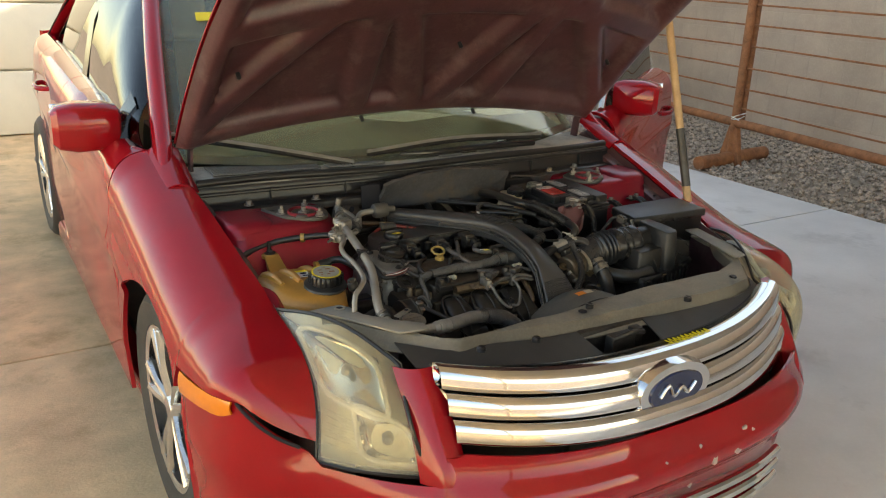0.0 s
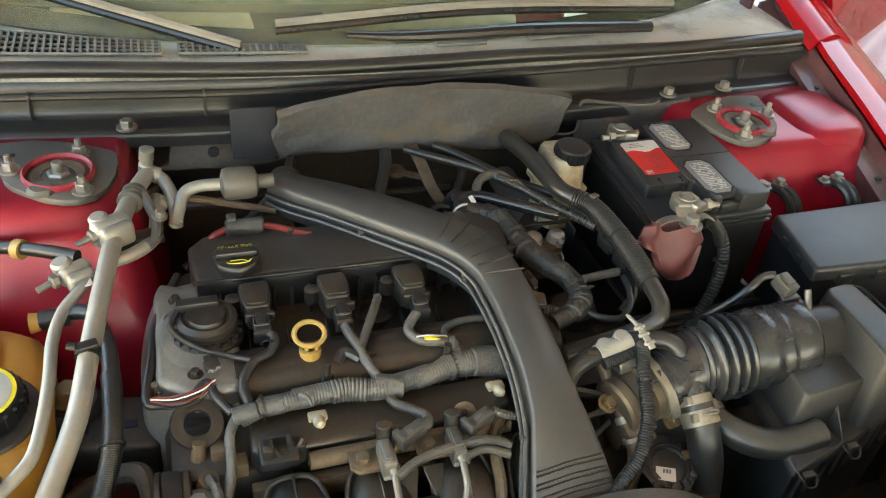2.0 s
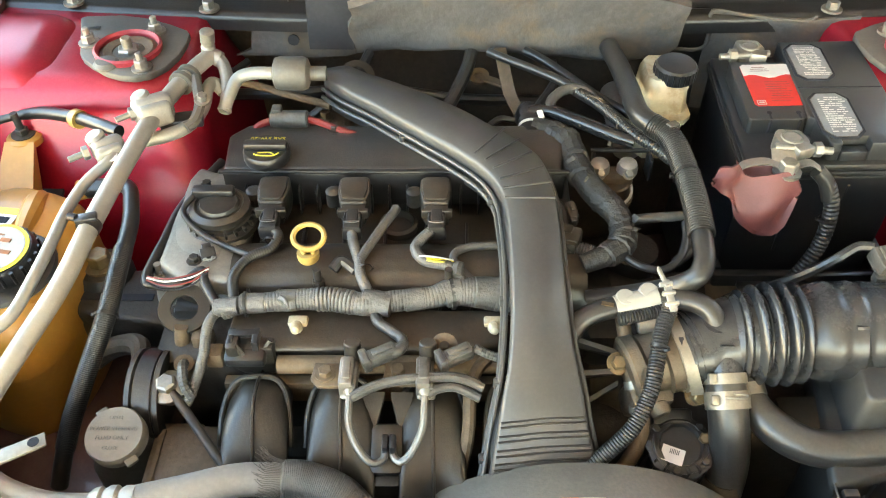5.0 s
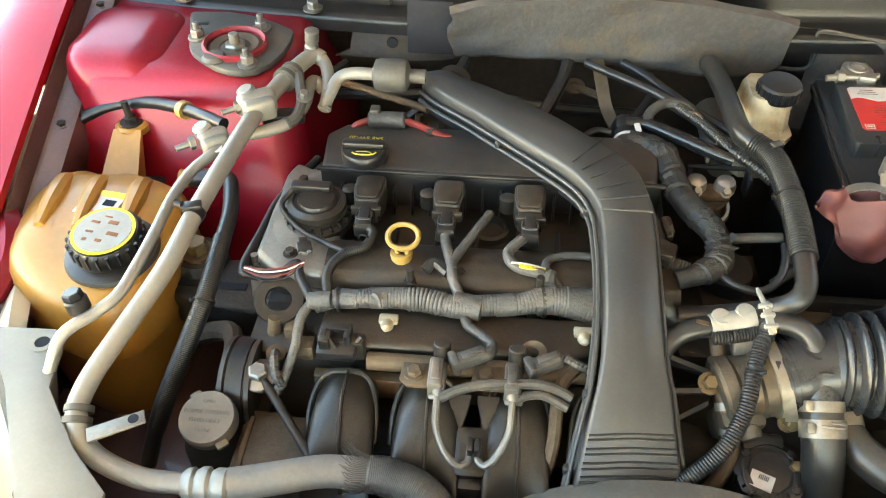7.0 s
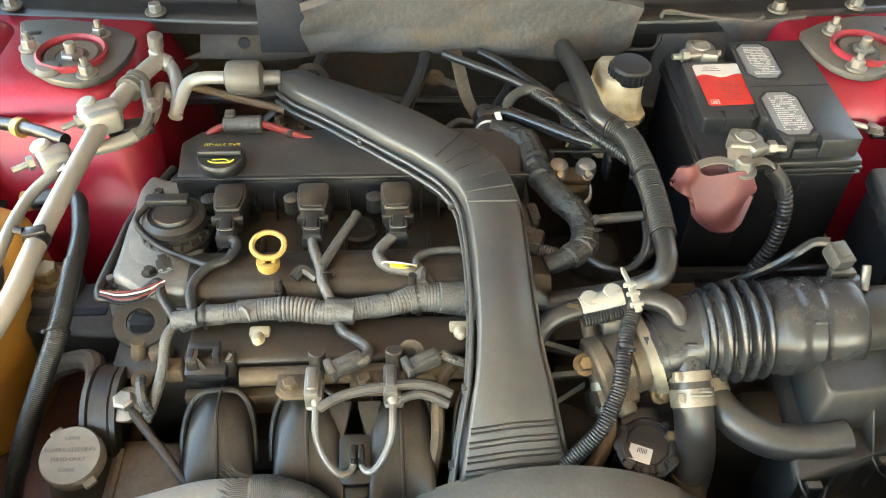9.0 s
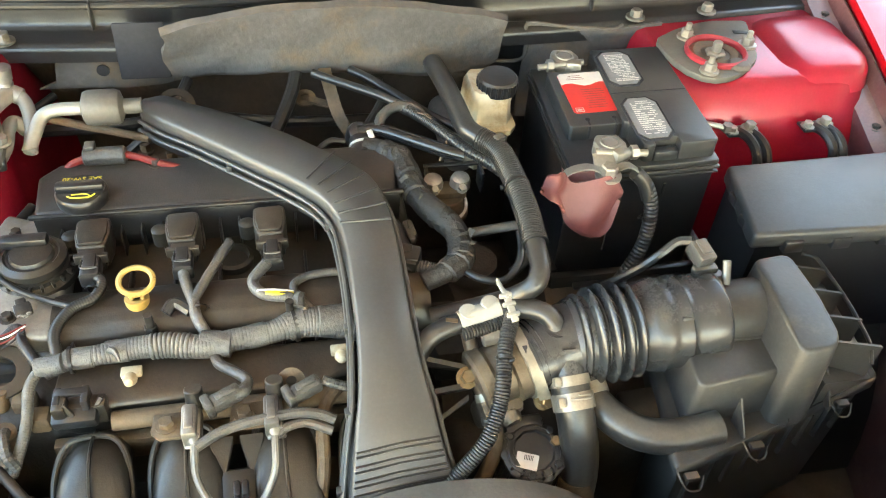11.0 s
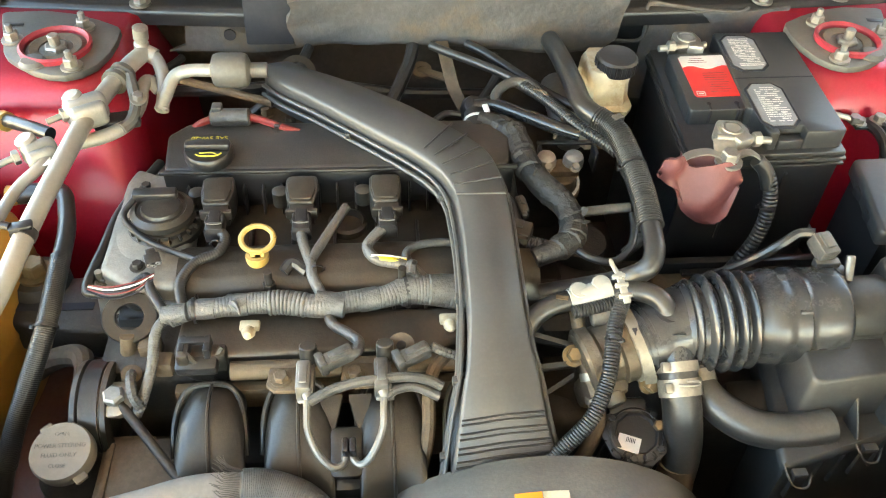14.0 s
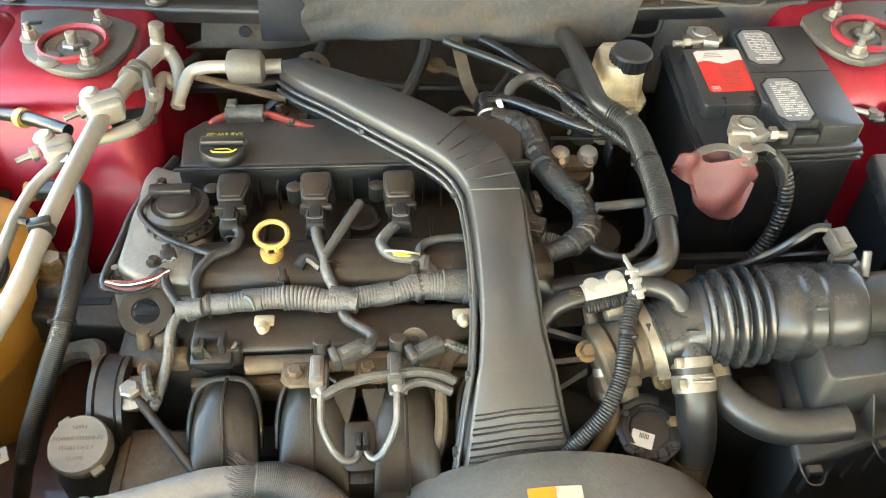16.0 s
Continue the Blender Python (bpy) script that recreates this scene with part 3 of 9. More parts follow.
for x, y, z, r in ((0.189, 0.138, 0.465, 0.012), (0.080, 0.122, 0.422, 0.016), (0.156, 0.123, 0.424, 0.012), (0.062, 0.165, 0.338, 0.010), (0.040, 0.133, 0.464, 0.006), (-0.067, 0.129, 0.457, 0.005), (0.10, 0.128, 0.445, 0.005), (0.215, 0.135, 0.455, 0.006), (0.24, 0.150, 0.47, 0.005), (0.035, 0.124, 0.430, 0.004)):
    rim = [(x + r * chip_rng.uniform(0.4, 1.0) * math.cos(q * 0.785), y - 0.0022, z + r * chip_rng.uniform(0.35, 0.9) * math.sin(q * 0.785)) for q in range(8)]
    part("paint_chip", loft([[(a, b + 0.004, c) for a, b, c in rim], rim]), CHIP, car, "pale chip in the paint")
bumper_post = lambda u, v: (-(0.497 + 0.062 * u), 0.275 + 0.03 * u + 0.125 * v ** 1.3 - 0.022 * math.sin(math.pi * u), 0.47 + 0.195 * v)
for fix in (lambda g: g, flipped):
    part("grille_side_strip", fix(sheet(bumper_post, 12, 10, 0.02)), RED, car)

# wheels
def wheel(x, y, sgn):
    tyre_p = [(0.225, 0.0), (0.285, -0.010), (0.308, 0.006), (0.323, 0.035), (0.325, 0.11), (0.323, 0.185), (0.308, 0.214), (0.225, 0.22)]
    base = (x, y, WHEEL_R)
    way = (-sgn, 0, 0)
    w = part("wheel", lathe(base, way, [(0.03, 0.06), (0.21, 0.10), (0.21, 0.12), (0.03, 0.12)], 30), DARK, car)
    part("tyre", lathe(base, way, tyre_p, 48, True), TYRE, w, "dusty black tyre")
    gs = [lathe(base, way, [(0.20, 0.004), (0.222, 0.0), (0.226, 0.012), (0.22, 0.05), (0.205, 0.05), (0.205, 0.012)], 48, True),
          lathe(base, way, [(0.0, 0.002), (0.03, 0.004), (0.045, 0.02), (0.05, 0.06)], 24)]
    for k in range(5):
        for side_ in (-1, 1):
            a = k * 2 * math.pi / 5 + side_ * 0.17
            b = k * 2 * math.pi / 5 + side_ * 0.11
            p0 = Vector((x + 0.0 - sgn * 0.02, y + 0.035 * math.cos(b), WHEEL_R + 0.035 * math.sin(b)))
            p1 = Vector((x - sgn * 0.012, y + 0.21 * math.cos(a), WHEEL_R + 0.21 * math.sin(a)))
            gs.append(tube([p0, p0.lerp(p1, 0.5) + Vector((sgn * 0.006, 0, 0)), p1], [0.015, 0.012, 0.017], 8, 5))
    part("rim", merge(*gs), RIM, w, "ten-spoke machined alloy rim")


for yy in AXLES:
    half_track = 0.885 if yy < 2 else 0.850
    wheel(-half_track, yy, -1)
    wheel(half_track, yy, 1)
    for sg in (-1, 1):
        part("wheel_liner", sheet(lambda u, v: (sg * (0.58 + 0.20 * v), yy + 0.36 * math.cos(math.pi * u), WHEEL_R + 0.36 * math.sin(math.pi * u)), 20, 2, 0.004), PLASTIC, car)

# greenhouse
A0, A1 = Vector((-0.772, 1.40, 0.905)), Vector((-0.605, 2.14, 1.385))
C0, C1 = Vector((-0.712, 3.98, 1.02)), Vector((-0.56, 3.35, 1.395))


def rail(t):
    """Roof rail from the A to the C pillar's top."""
    return (-0.605 + 0.045 * t - 0.02 * math.sin(math.pi * t), 2.14 + 1.21 * t, 1.385 + 0.045 * math.sin(math.pi * min(1, t * 0.9 + 0.05)))


def screen_f(u, v):
    """The windshield: bowed in plan, raked back."""
    x = -1 + 2 * u
    lo = Vector((0.745 * x, 1.275 + 0.20 * x * x, 0.868 + 0.02 * x * x))
    hi = Vector((0.595 * x, 2.00 + 0.13 * x * x, 1.425 - 0.045 * x * x))
    return lo.lerp(hi, v) + Vector((0, -0.018, 0.03)) * math.sin(math.pi * v)


ws = part("windshield", sheet(screen_f, 28, 16, 0.004), WINDSHIELD, car, "green-tinted windshield")
ws.visible_shadow = False
band = lambda u0, u1, v0, v1, k: sheet(lambda u, v: Vector(screen_f(u0 + (u1 - u0) * u, v0 + (v1 - v0) * v)) + Vector((0, -0.002, 0.004)) * k, 24, 3, 0.003)
part("glass_border", merge(band(0, 1, 0.0, 0.035, -1), band(0, 0.03, 0, 1, -1), band(0.97, 1, 0, 1, -1), band(0, 1, 0.965, 1, -1)), BLACK_GLOSS, car, "black edge print of the glass")
part("paint_mark", merge(band(0.865, 0.872, 0.40, 0.62, 1.2), band(0.885, 0.893, 0.36, 0.60, 1.2), band(0.905, 0.912, 0.40, 0.56, 1.2), band(0.89, 0.92, 0.36, 0.385, 1.2)), WHITE, ws, "white paint-pen marks")
part("paint_mark", merge(band(0.855, 0.885, 0.20, 0.215, 1.2), band(0.88, 0.886, 0.14, 0.25, 1.2), band(0.853, 0.86, 0.2, 0.25, 1.2)), YELLOW_LABEL, ws, "yellow paint-pen mark")
for fix in (lambda g: g, flipped):
    p = [Vector(q) for q in (A0, A0.lerp(A1, 0.5) + Vector((-0.012, -0.03, 0.02)), A1)]
    ring = lambda c, w: [c + (Vector((-0.026, 0.012, -0.006)) * math.cos(q * math.pi / 7) + Vector((-0.004, -0.020, 0.024)) * math.sin(q * math.pi / 7)) * w for q in range(14)]
    line = [Vector((-0.80, 1.22, 0.795)), Vector((-0.79, 1.31, 0.858)), *smooth([A0, p[1], A1], 5), *[Vector(rail(t)) for t in (0.1, 0.25, 0.5, 0.75, 1.0)], *smooth([C1, C1.lerp(C0, 0.5) + Vector((-0.01, 0.0, 0.02)), C0], 4)]
    part("roof_pillar", fix(loft([ring(c, (0.25, 0.75)[k] if k < 2 else 1.0) for k, c in enumerate(line)])), RED, car)
    part("pillar_foot", fix(sheet(lambda u, v: Vector((-0.84 + 0.115 * v, 1.26 + 0.20 * u - 0.02 * v, lerp_table(TOPZ, 1.26 + 0.20 * u) - 0.075 + 0.085 * math.sin(math.pi * (0.12 + 0.62 * v)) + 0.02 * u * v)), 14, 10, 0.006)), RED, car, sharp=60)
    bp0, bp1 = Vector((-0.790, 2.47, 0.99)), Vector((-0.612, 2.62, 1.41))
    part("door_pillar", fix(loft([[c + Vector(o) for o in ((-0.012, -0.05, 0), (-0.012, 0.05, 0), (0.02, 0.05, 0), (0.02, -0.05, 0))] for c in (bp0, bp0.lerp(bp1, 0.5) + Vector((-0.025, 0, 0.01)), bp1)])), BLACK_GLOSS, car)

    def pane(ya0, ya1, yb0, yb1, off=0.0):
        def f(u, v):
            y0, y1 = ya0 + (ya1 - ya0) * u, yb0 + (yb1 - yb0) * u
            lo = Vector((-(inner_of(y0) + 0.002), y0, lerp_table(TOPZ, y0) - 0.005))
            t = min(1, max(0, (y1 - 2.14) / 1.21))
            hi = Vector(rail(t)) if y1 >= 2.14 else A0.lerp(A1, (y1 - 1.40) / 0.74) + Vector((-0.02, 0, -0.01))
            return lo.lerp(hi, v) + Vector((-0.03, 0, 0.0)) * math.sin(math.pi * v * 0.9)
        return sheet(f, 12, 10, 0.004)
    if fix is not flipped:
        part("side_window", fix(pane(1.46, 2.42, 1.62, 2.57)), SIDE_GLASS, car, "dark tinted side window").visible_shadow = False
    part("side_window", fix(pane(2.52, 3.40, 2.67, 3.30)), SIDE_GLASS, car, "dark tinted side window").visible_shadow = False
    part("belt_trim", fix(tube([(-(inner_of(y) + 0.006), y, lerp_table(TOPZ, y) + 0.004) for y in (1.50, 1.8, 2.2, 2.8, 3.2, 3.6)], 0.010, 8)), RIM, car, "silvery belt moulding")

roof_f = lambda u, v: ((-0.60 + 1.2 * v) * (1 + 0.03 * math.sin(math.pi * u)), (2.06 + 0.08 * (2 * v - 1) ** 2) + 1.25 * u, 1.395 + 0.045 * math.sin(math.pi * min(1, u * 0.9 + 0.05)) + 0.035 * (1 - (2 * v - 1) ** 2))
part("roof", sheet(roof_f, 16, 16, 0.02), RED, car)
part("rear_window", sheet(lambda u, v: ((-0.58 - 0.16 * v) * (1 - 2 * u), 3.33 + 0.68 * v - 0.05 * (1 - 2 * u) ** 2, 1.40 - 0.36 * v + 0.03 * math.sin(math.pi * v)), 12, 8, 0.004), SIDE_GLASS, car).visible_shadow = False
part("trunk_lid", sheet(lambda u, v: ((-0.66 + 1.32 * v) * (1 - 0.12 * u), 3.98 + 0.72 * u, 1.035 - 0.03 * u + 0.02 * math.sin(math.pi * v)), 10, 12, 0.02), RED, car)
part("rear_bumper", sheet(lambda u, v: (-0.70 + 1.4 * u, 4.60 + 0.20 * (1 - abs(2 * u - 1) ** 3) - 0.05 * v ** 2, 0.25 + 0.76 * v), 24, 10, 0.02), RED, car)
part("headliner", sheet(lambda u, v: Vector(roof_f(u, v)) + Vector((0, 0, -0.035)), 8, 8, 0.005), CLOTH, car)
part("floor_pan", box((0, 2.75, 0.26), (1.66, 3.6, 0.05), 0.02), DARK, car)


# side mirrors
def mirror(fix, tf=Matrix()):
    shell = []
    for k, (x, w, h, d) in enumerate([(-0.825, 0.020, 0.03, 0.03), (-0.845, 0.05, 0.058, 0.07), (-0.88, 0.062, 0.068, 0.085), (-0.96, 0.064, 0.070, 0.085), (-1.005, 0.055, 0.060, 0.07), (-1.02, 0.03, 0.045, 0.045)]):
        ring = []
        for q in range(16):
            a = 2 * math.pi * q / 16
            cx, cz = math.cos(a), math.sin(a)
            ring.append((x, 1.645 + d * 0.8 * math.copysign(abs(cx) ** 0.5, cx), 0.972 + h * math.copysign(abs(cz) ** 0.42, cz) + 0.012 * (x + 0.9)))
        shell.append(ring)
    m = part("side_mirror", turned(fix(loft(shell)), tf), RED, car)
    part("mirror_foot", turned(fix(loft([[(-0.80, 1.55, 0.915), (-0.80, 1.71, 0.92), (-0.79, 1.67, 1.06), (-0.79, 1.61, 1.03)], [(-0.87, 1.59, 0.915), (-0.87, 1.69, 0.915), (-0.865, 1.68, 0.945), (-0.865, 1.61, 0.945)]])), tf), BLACK_GLOSS, m)
    part("mirror_glass", turned(fix(box((-0.94, 1.716, 0.972), (0.14, 0.006, 0.11), 0.01)), tf), CHROME, m)


mirror(lambda g: g)
# the driver's door stands open on its front hinge
OPEN = pose(0.905, 1.42, 0, 0, 0, -58) @ pose(-0.905, -1.42, 0)
dd = part("front_door", turned(flipped(side(*cuts(1.455, 2.48))), OPEN), RED, car, "driver's door standing open")
part("handle", turned(flipped(tube([(-0.898, 2.26, 0.82), (-0.930, 2.29, 0.823), (-0.928, 2.39, 0.827), (-0.893, 2.42, 0.83)], 0.011, 10)), OPEN), RED, dd)
part("door_trim", turned(flipped(sheet(lambda u, v: (-0.80 + 0.06 * u, 1.45 + 1.0 * u, 0.28 + 0.62 * v), 6, 6, 0.03)), OPEN), DASH, dd)
part("door_glass", turned(flipped(pane(1.50, 2.42, 1.75, 2.57)), OPEN), SIDE_GLASS, dd).visible_shadow = False
fr = [(-0.826, 1.50, 0.93), (-0.765, 1.80, 1.14), (-0.655, 2.14, 1.345), (-0.618, 2.56, 1.395), (-0.79, 2.47, 0.99)]
part("window_frame", turned(flipped(tube(fr, 0.014, 8, 6)), OPEN), RIM, dd, "silvery window frame")
mirror(flipped, OPEN)

# hood: hinged at the rear, propped up
TILT_HOOD = 46.5
HOODM = pose(0, 1.385, 0.940, -TILT_HOOD, 0, 0)


def hood_f(u, v, drop=0.0, grow=0.0):
    """The hood in its own axes: y runs forward from the hinge as minus, z up from the skin."""
    x = (-1 + 2 * u)
    half = 0.735 - 0.06 * v ** 2.5 + grow
    y_back, y_front = 0.075 * (x * x - 0.75), -1.02 + 0.13 * abs(x) ** 2.4
    y = y_back + (y_front - y_back) * v
    z = 0.035 * (1 - x * x) - 0.10 * v ** 3 + 0.03 - drop
    return half * x, y, z


hood = part("hood", turned(sheet(hood_f, 40, 30, 0.004), HOODM), RED, car, "red hood skin")


def hood_in(u, v):
    """Pressed inner panel: a raised rim and ribs round sunken bays."""
    x = -1 + 2 * u
    p = Vector(hood_f(u, v, 0.014))
    edge = min(1 - abs(x), v * 1.0, (1 - v) * 1.0)
    ribs = [abs(abs(x) - 0.30 - 0.18 * v), abs(v - 0.52) * 1.1, abs(abs(x) - (1.05 - 0.95 * v)) * 0.8, abs(abs(x) - (0.02 + 0.55 * v)) * 0.9]
    d = min(min(ribs) / 0.045, max(0, edge - 0.02) / 0.055)
    sunk = 1 / (1 + math.exp(-(d - 1.3) * 7))
    return p + Vector((0, 0, -0.034 * (1 - sunk) * min(1, edge / 0.03)))


part("inner_panel", turned(sheet(hood_in, 150, 110), HOODM), RED_DUSTY, hood, "dusty maroon pressed inner panel", sharp=60)
pin = [tuple(HOODM @ Vector((x, y, 0.0))) for x, y in ((-0.62, -0.30), (-0.2, -0.08), (0.2, -0.08), (0.62, -0.30), (0.0, -0.4), (-0.35, -0.6), (0.35, -0.6))]
for p in pin:
    part("panel_clip", lathe(Vector(p) + HOODM.to_3x3() @ Vector((0, 0, 0.0)), HOODM.to_3x3() @ Vector((0, 0, -1)), [(0.006, -0.01), (0.006, 0.006), (0.003, 0.008)], 10), PLASTIC, hood)
for s in (-1, 1):
    part("hood_hinge", loft([[(s * 0.70 + o, 1.40 + q, 0.86) for o, q in ((0, 0), (0.008, 0), (0.008, 0.03), (0, 0.03))], [(s * 0.70 + o, 1.39 + q, 0.93) for o, q in ((0, 0), (0.008, 0), (0.008, 0.03), (0, 0.03))], [(s * 0.69 + o, 1.30 + q, 1.02) for o, q in ((0, 0), (0.008, 0), (0.008, 0.03), (0, 0.03))]]), RED_DUSTY, car)

# a wooden stick props the hood
prop_rod = thing("prop_stick", (0.745, 0.87, 0.73), "bare wooden stick with a grey taped middle propping up the hood", "stick")
r0, r1 = Vector((0.742, 0.866, 0.725)), Vector((0.742, 1.052, 1.315))
part("stick", rod(r0, r1, 0.0125, n=14, edge=0.002), WOOD, prop_rod)
part("tape_wrap", rod(r0.lerp(r1, 0.12), r0.lerp(r1, 0.42), 0.0138, n=14), TAPE, prop_rod, "grey and black tape")

# headlights
def lamp_f(u, v, push=0.0):
    """Lens: u from the outer to the inner edge, v from bottom to top."""
    ob, ib, ot, it = Vector((-0.728, 0.458, 0.475)), Vector((-0.552, 0.300, 0.475)), Vector((-0.708, 0.745, 0.698)), Vector((-0.548, 0.440, 0.660))
    p = ob.lerp(ib, u).lerp(ot.lerp(it, u), v)
    out = Vector((-0.55, -0.75, 0.35))
    return p + out * (0.050 * math.sin(math.pi * u) * (0.5 + 0.5 * v) + (0.015 + 0.035 * u) * math.sin(math.pi * min(1, v * 0.98)) - 0.004 - push) + Vector((0, 0, 0.02 * math.sin(math.pi * u) * v)) + Vector((0.026, 0.026, 0.004)) * (math.sin(math.pi * u) * v ** 3) + Vector((0.021, -0.05, 0.04)) * (math.sin(math.pi * v) * (1 - u)) + out * (0.028 * math.sin(math.pi * u) * math.sin(math.pi * v))


for fix in (lambda g: g, flipped):
    hl = part("headlight", fix(sheet(lambda u, v: lamp_f(u, v, 0.045 + 0.03 * math.sin(math.pi * u) * math.sin(math.pi * v)), 16, 16, 0.02)), LAMP_HOUSING, car, "cloudy yellowed headlight")
    part("lens", fix(sheet(lamp_f, 22, 22, 0.003)), LENS, hl).visible_shadow = False
    rim = [lamp_f(u, v, -0.001) for u, v in [(k / 8, 0) for k in range(9)] + [(1, k / 8) for k in range(1, 9)] + [(1 - k / 8, 1) for k in range(1, 9)] + [(0, 1 - k / 8) for k in range(1, 9)]]
    part("seal", fix(tube(rim, 0.0042, 6, 2)), PLASTIC, hl)
    for u0, u1, v0, v1 in ((0.07, 0.80, 0.40, 0.88), (0.42, 0.95, 0.07, 0.44)):
        def pan(u, v):
            du, dv = abs(2 * u - 1), abs(2 * v - 1)
            d = max(0, 1 - (du ** 4 + dv ** 4))
            return lamp_f(u0 + (u1 - u0) * u, v0 + (v1 - v0) * v, 0.030 + 0.040 * d)
        part("reflector", fix(sheet(pan, 16, 16, 0.002)), CHROME, hl, "dulled chrome reflector")
        loop = []
        for k in range(32):
            t = 2 * math.pi * k / 32
            cx, cy = math.cos(t), math.sin(t)
            loop.append(lamp_f((u0 + u1) / 2 + (u1 - u0) / 2 * math.copysign(abs(cx) ** 0.45, cx), (v0 + v1) / 2 + (v1 - v0) / 2 * math.copysign(abs(cy) ** 0.45, cy), 0.022))
        part("bezel", fix(tube(loop + loop[:1], 0.0062, 8, 2)), WHITE, hl, "pale rounded-square bezel")
        c = Vector(lamp_f((u0 + u1) / 2, (v0 + v1) / 2, 0.066))
        part("bulb", fix(lathe(c, (-0.45, -0.85, 0.2), [(0.012, 0.0), (0.012, 0.022), (0.006, 0.03)], 14)), STEEL, hl)
    for k in range(6):
        part("flute", fix(tube([lamp_f(0.06 + 0.34 * q / 4, 0.10 + 0.04 * k, 0.026) for q in range(5)], 0.0022, 6, 3)), LAMP_HOUSING, hl)
    seam = []
    for y in (0.472, 0.49, 0.51, 0.53, 0.546):
        x, z = skin(y, 0.0)
        seam.append((-(x - 0.001), y, z - 0.003))
    part("panel_gap", fix(tube(seam, 0.004, 6, 5)), INK_AND_SHADE, car)

    def marker(u, v):
        y = 0.549 + 0.218 * u
        a = lerp_table(sorted((q[1], q[0]) for q in PLAN[60:]), y)
        z = 0.604 - 0.020 * u - (0.036 + 0.012 * u) * (1 - v) * (1 - max(0, 0.12 - u) / 0.4)
        return -(a + 0.004 + 0.012 * math.exp(-((z - 0.45) / 0.08) ** 2) + 0.004 * math.sin(math.pi * v)), y, z
    part("side_marker", fix(sheet(marker, 12, 5, 0.004)), AMBER_LENS, car, "amber side marker")

# grille: three chrome bars and an oval badge
def grille_y(x, z):
    return 0.245 + 0.10 * (abs(x) / 0.49) ** 2.6 + 0.42 * (z - 0.66) * 0.9


grille = part("grille", sheet(lambda u, v: (-0.50 + u, grille_y(-0.5 + u, 0.50 + 0.16 * v) + 0.03, 0.505 + 0.155 * v + 0.02 * (2 * u - 1) ** 2), 24, 6, 0.01), BLACK_GLOSS, car)
for k, (z, h) in enumerate(((0.641, 0.031), (0.591, 0.031), (0.541, 0.032))):
    half = 0.512 - 0.006 * k

    def bar(u, v):
        x = -half + 2 * half * u
        a = 2 * math.pi * v
        zz = z + 0.028 * (x / 0.5) ** 2
        ca, sa = math.cos(a), math.sin(a)
        return x, grille_y(x, zz) - 0.012 + 0.016 * math.copysign(abs(ca) ** 0.55, ca) + 0.010 * sa, zz + h * 0.74 * math.copysign(abs(sa) ** 0.6, sa)
    part("grille_bar", sheet(bar, 48, 20), CHROME, grille, "chrome bar")
part("top_trim", sheet(lambda u, v: (-0.51 + 1.02 * u, grille_y(-0.51 + 1.02 * u, 0.66) + 0.045 * v - 0.012, 0.6515 + 0.028 * (2 * u - 1) ** 2 + 0.004 * math.sin(math.pi * v)), 40, 6, 0.006), CHROME, grille, "chrome top strip with yellow chalk scribble")
sc = [(-0.02 + 0.0065 * k, grille_y(0.1, 0.66) + (0.004 if k % 2 else 0.026) + 0.002 * (k % 3), 0.660) for k in range(22)]
part("chalk_scribble", tube([(x + 0.06, y, z) for x, y, z in sc], 0.0013, 6, 4), YELLOW_LABEL, grille, "yellow chalk scribble")


def oval(w, h, y0, y1, n=40):
    return loft([[(w * k * math.cos(2 * math.pi * i / n), yy, 0.588 + h * k * math.sin(2 * math.pi * i / n)) for i in range(n)] for yy, k in ((y0, 1.0), ((y0 + y1) / 2, 1.0), (y1, 0.93))])


badge = part("badge", oval(0.112, 0.066, 0.235, 0.188), CHROME, grille, "chrome oval ring round a dark blue oval")
part("badge_field", oval(0.084, 0.044, 0.195, 0.184), BADGE_BLUE, grille, "dark blue oval plate")
part("badge_swash", tube([(-0.052, 0.182, 0.582), (-0.030, 0.181, 0.606), (-0.012, 0.181, 0.578), (0.010, 0.181, 0.596), (0.030, 0.181, 0.578), (0.052, 0.182, 0.598)], 0.0042, 8, 6), CHROME, grille)
for k in range(3):
    part("lower_grille_bar", sheet(lambda u, v: (-0.40 + 0.80 * u, nose(-0.40 + 0.8 * u, 0.33) - 0.012 + 0.012 * math.cos(2 * math.pi * v), 0.25 + 0.035 * k + 0.012 * math.sin(2 * math.pi * v)), 30, 10), CHROME, car)

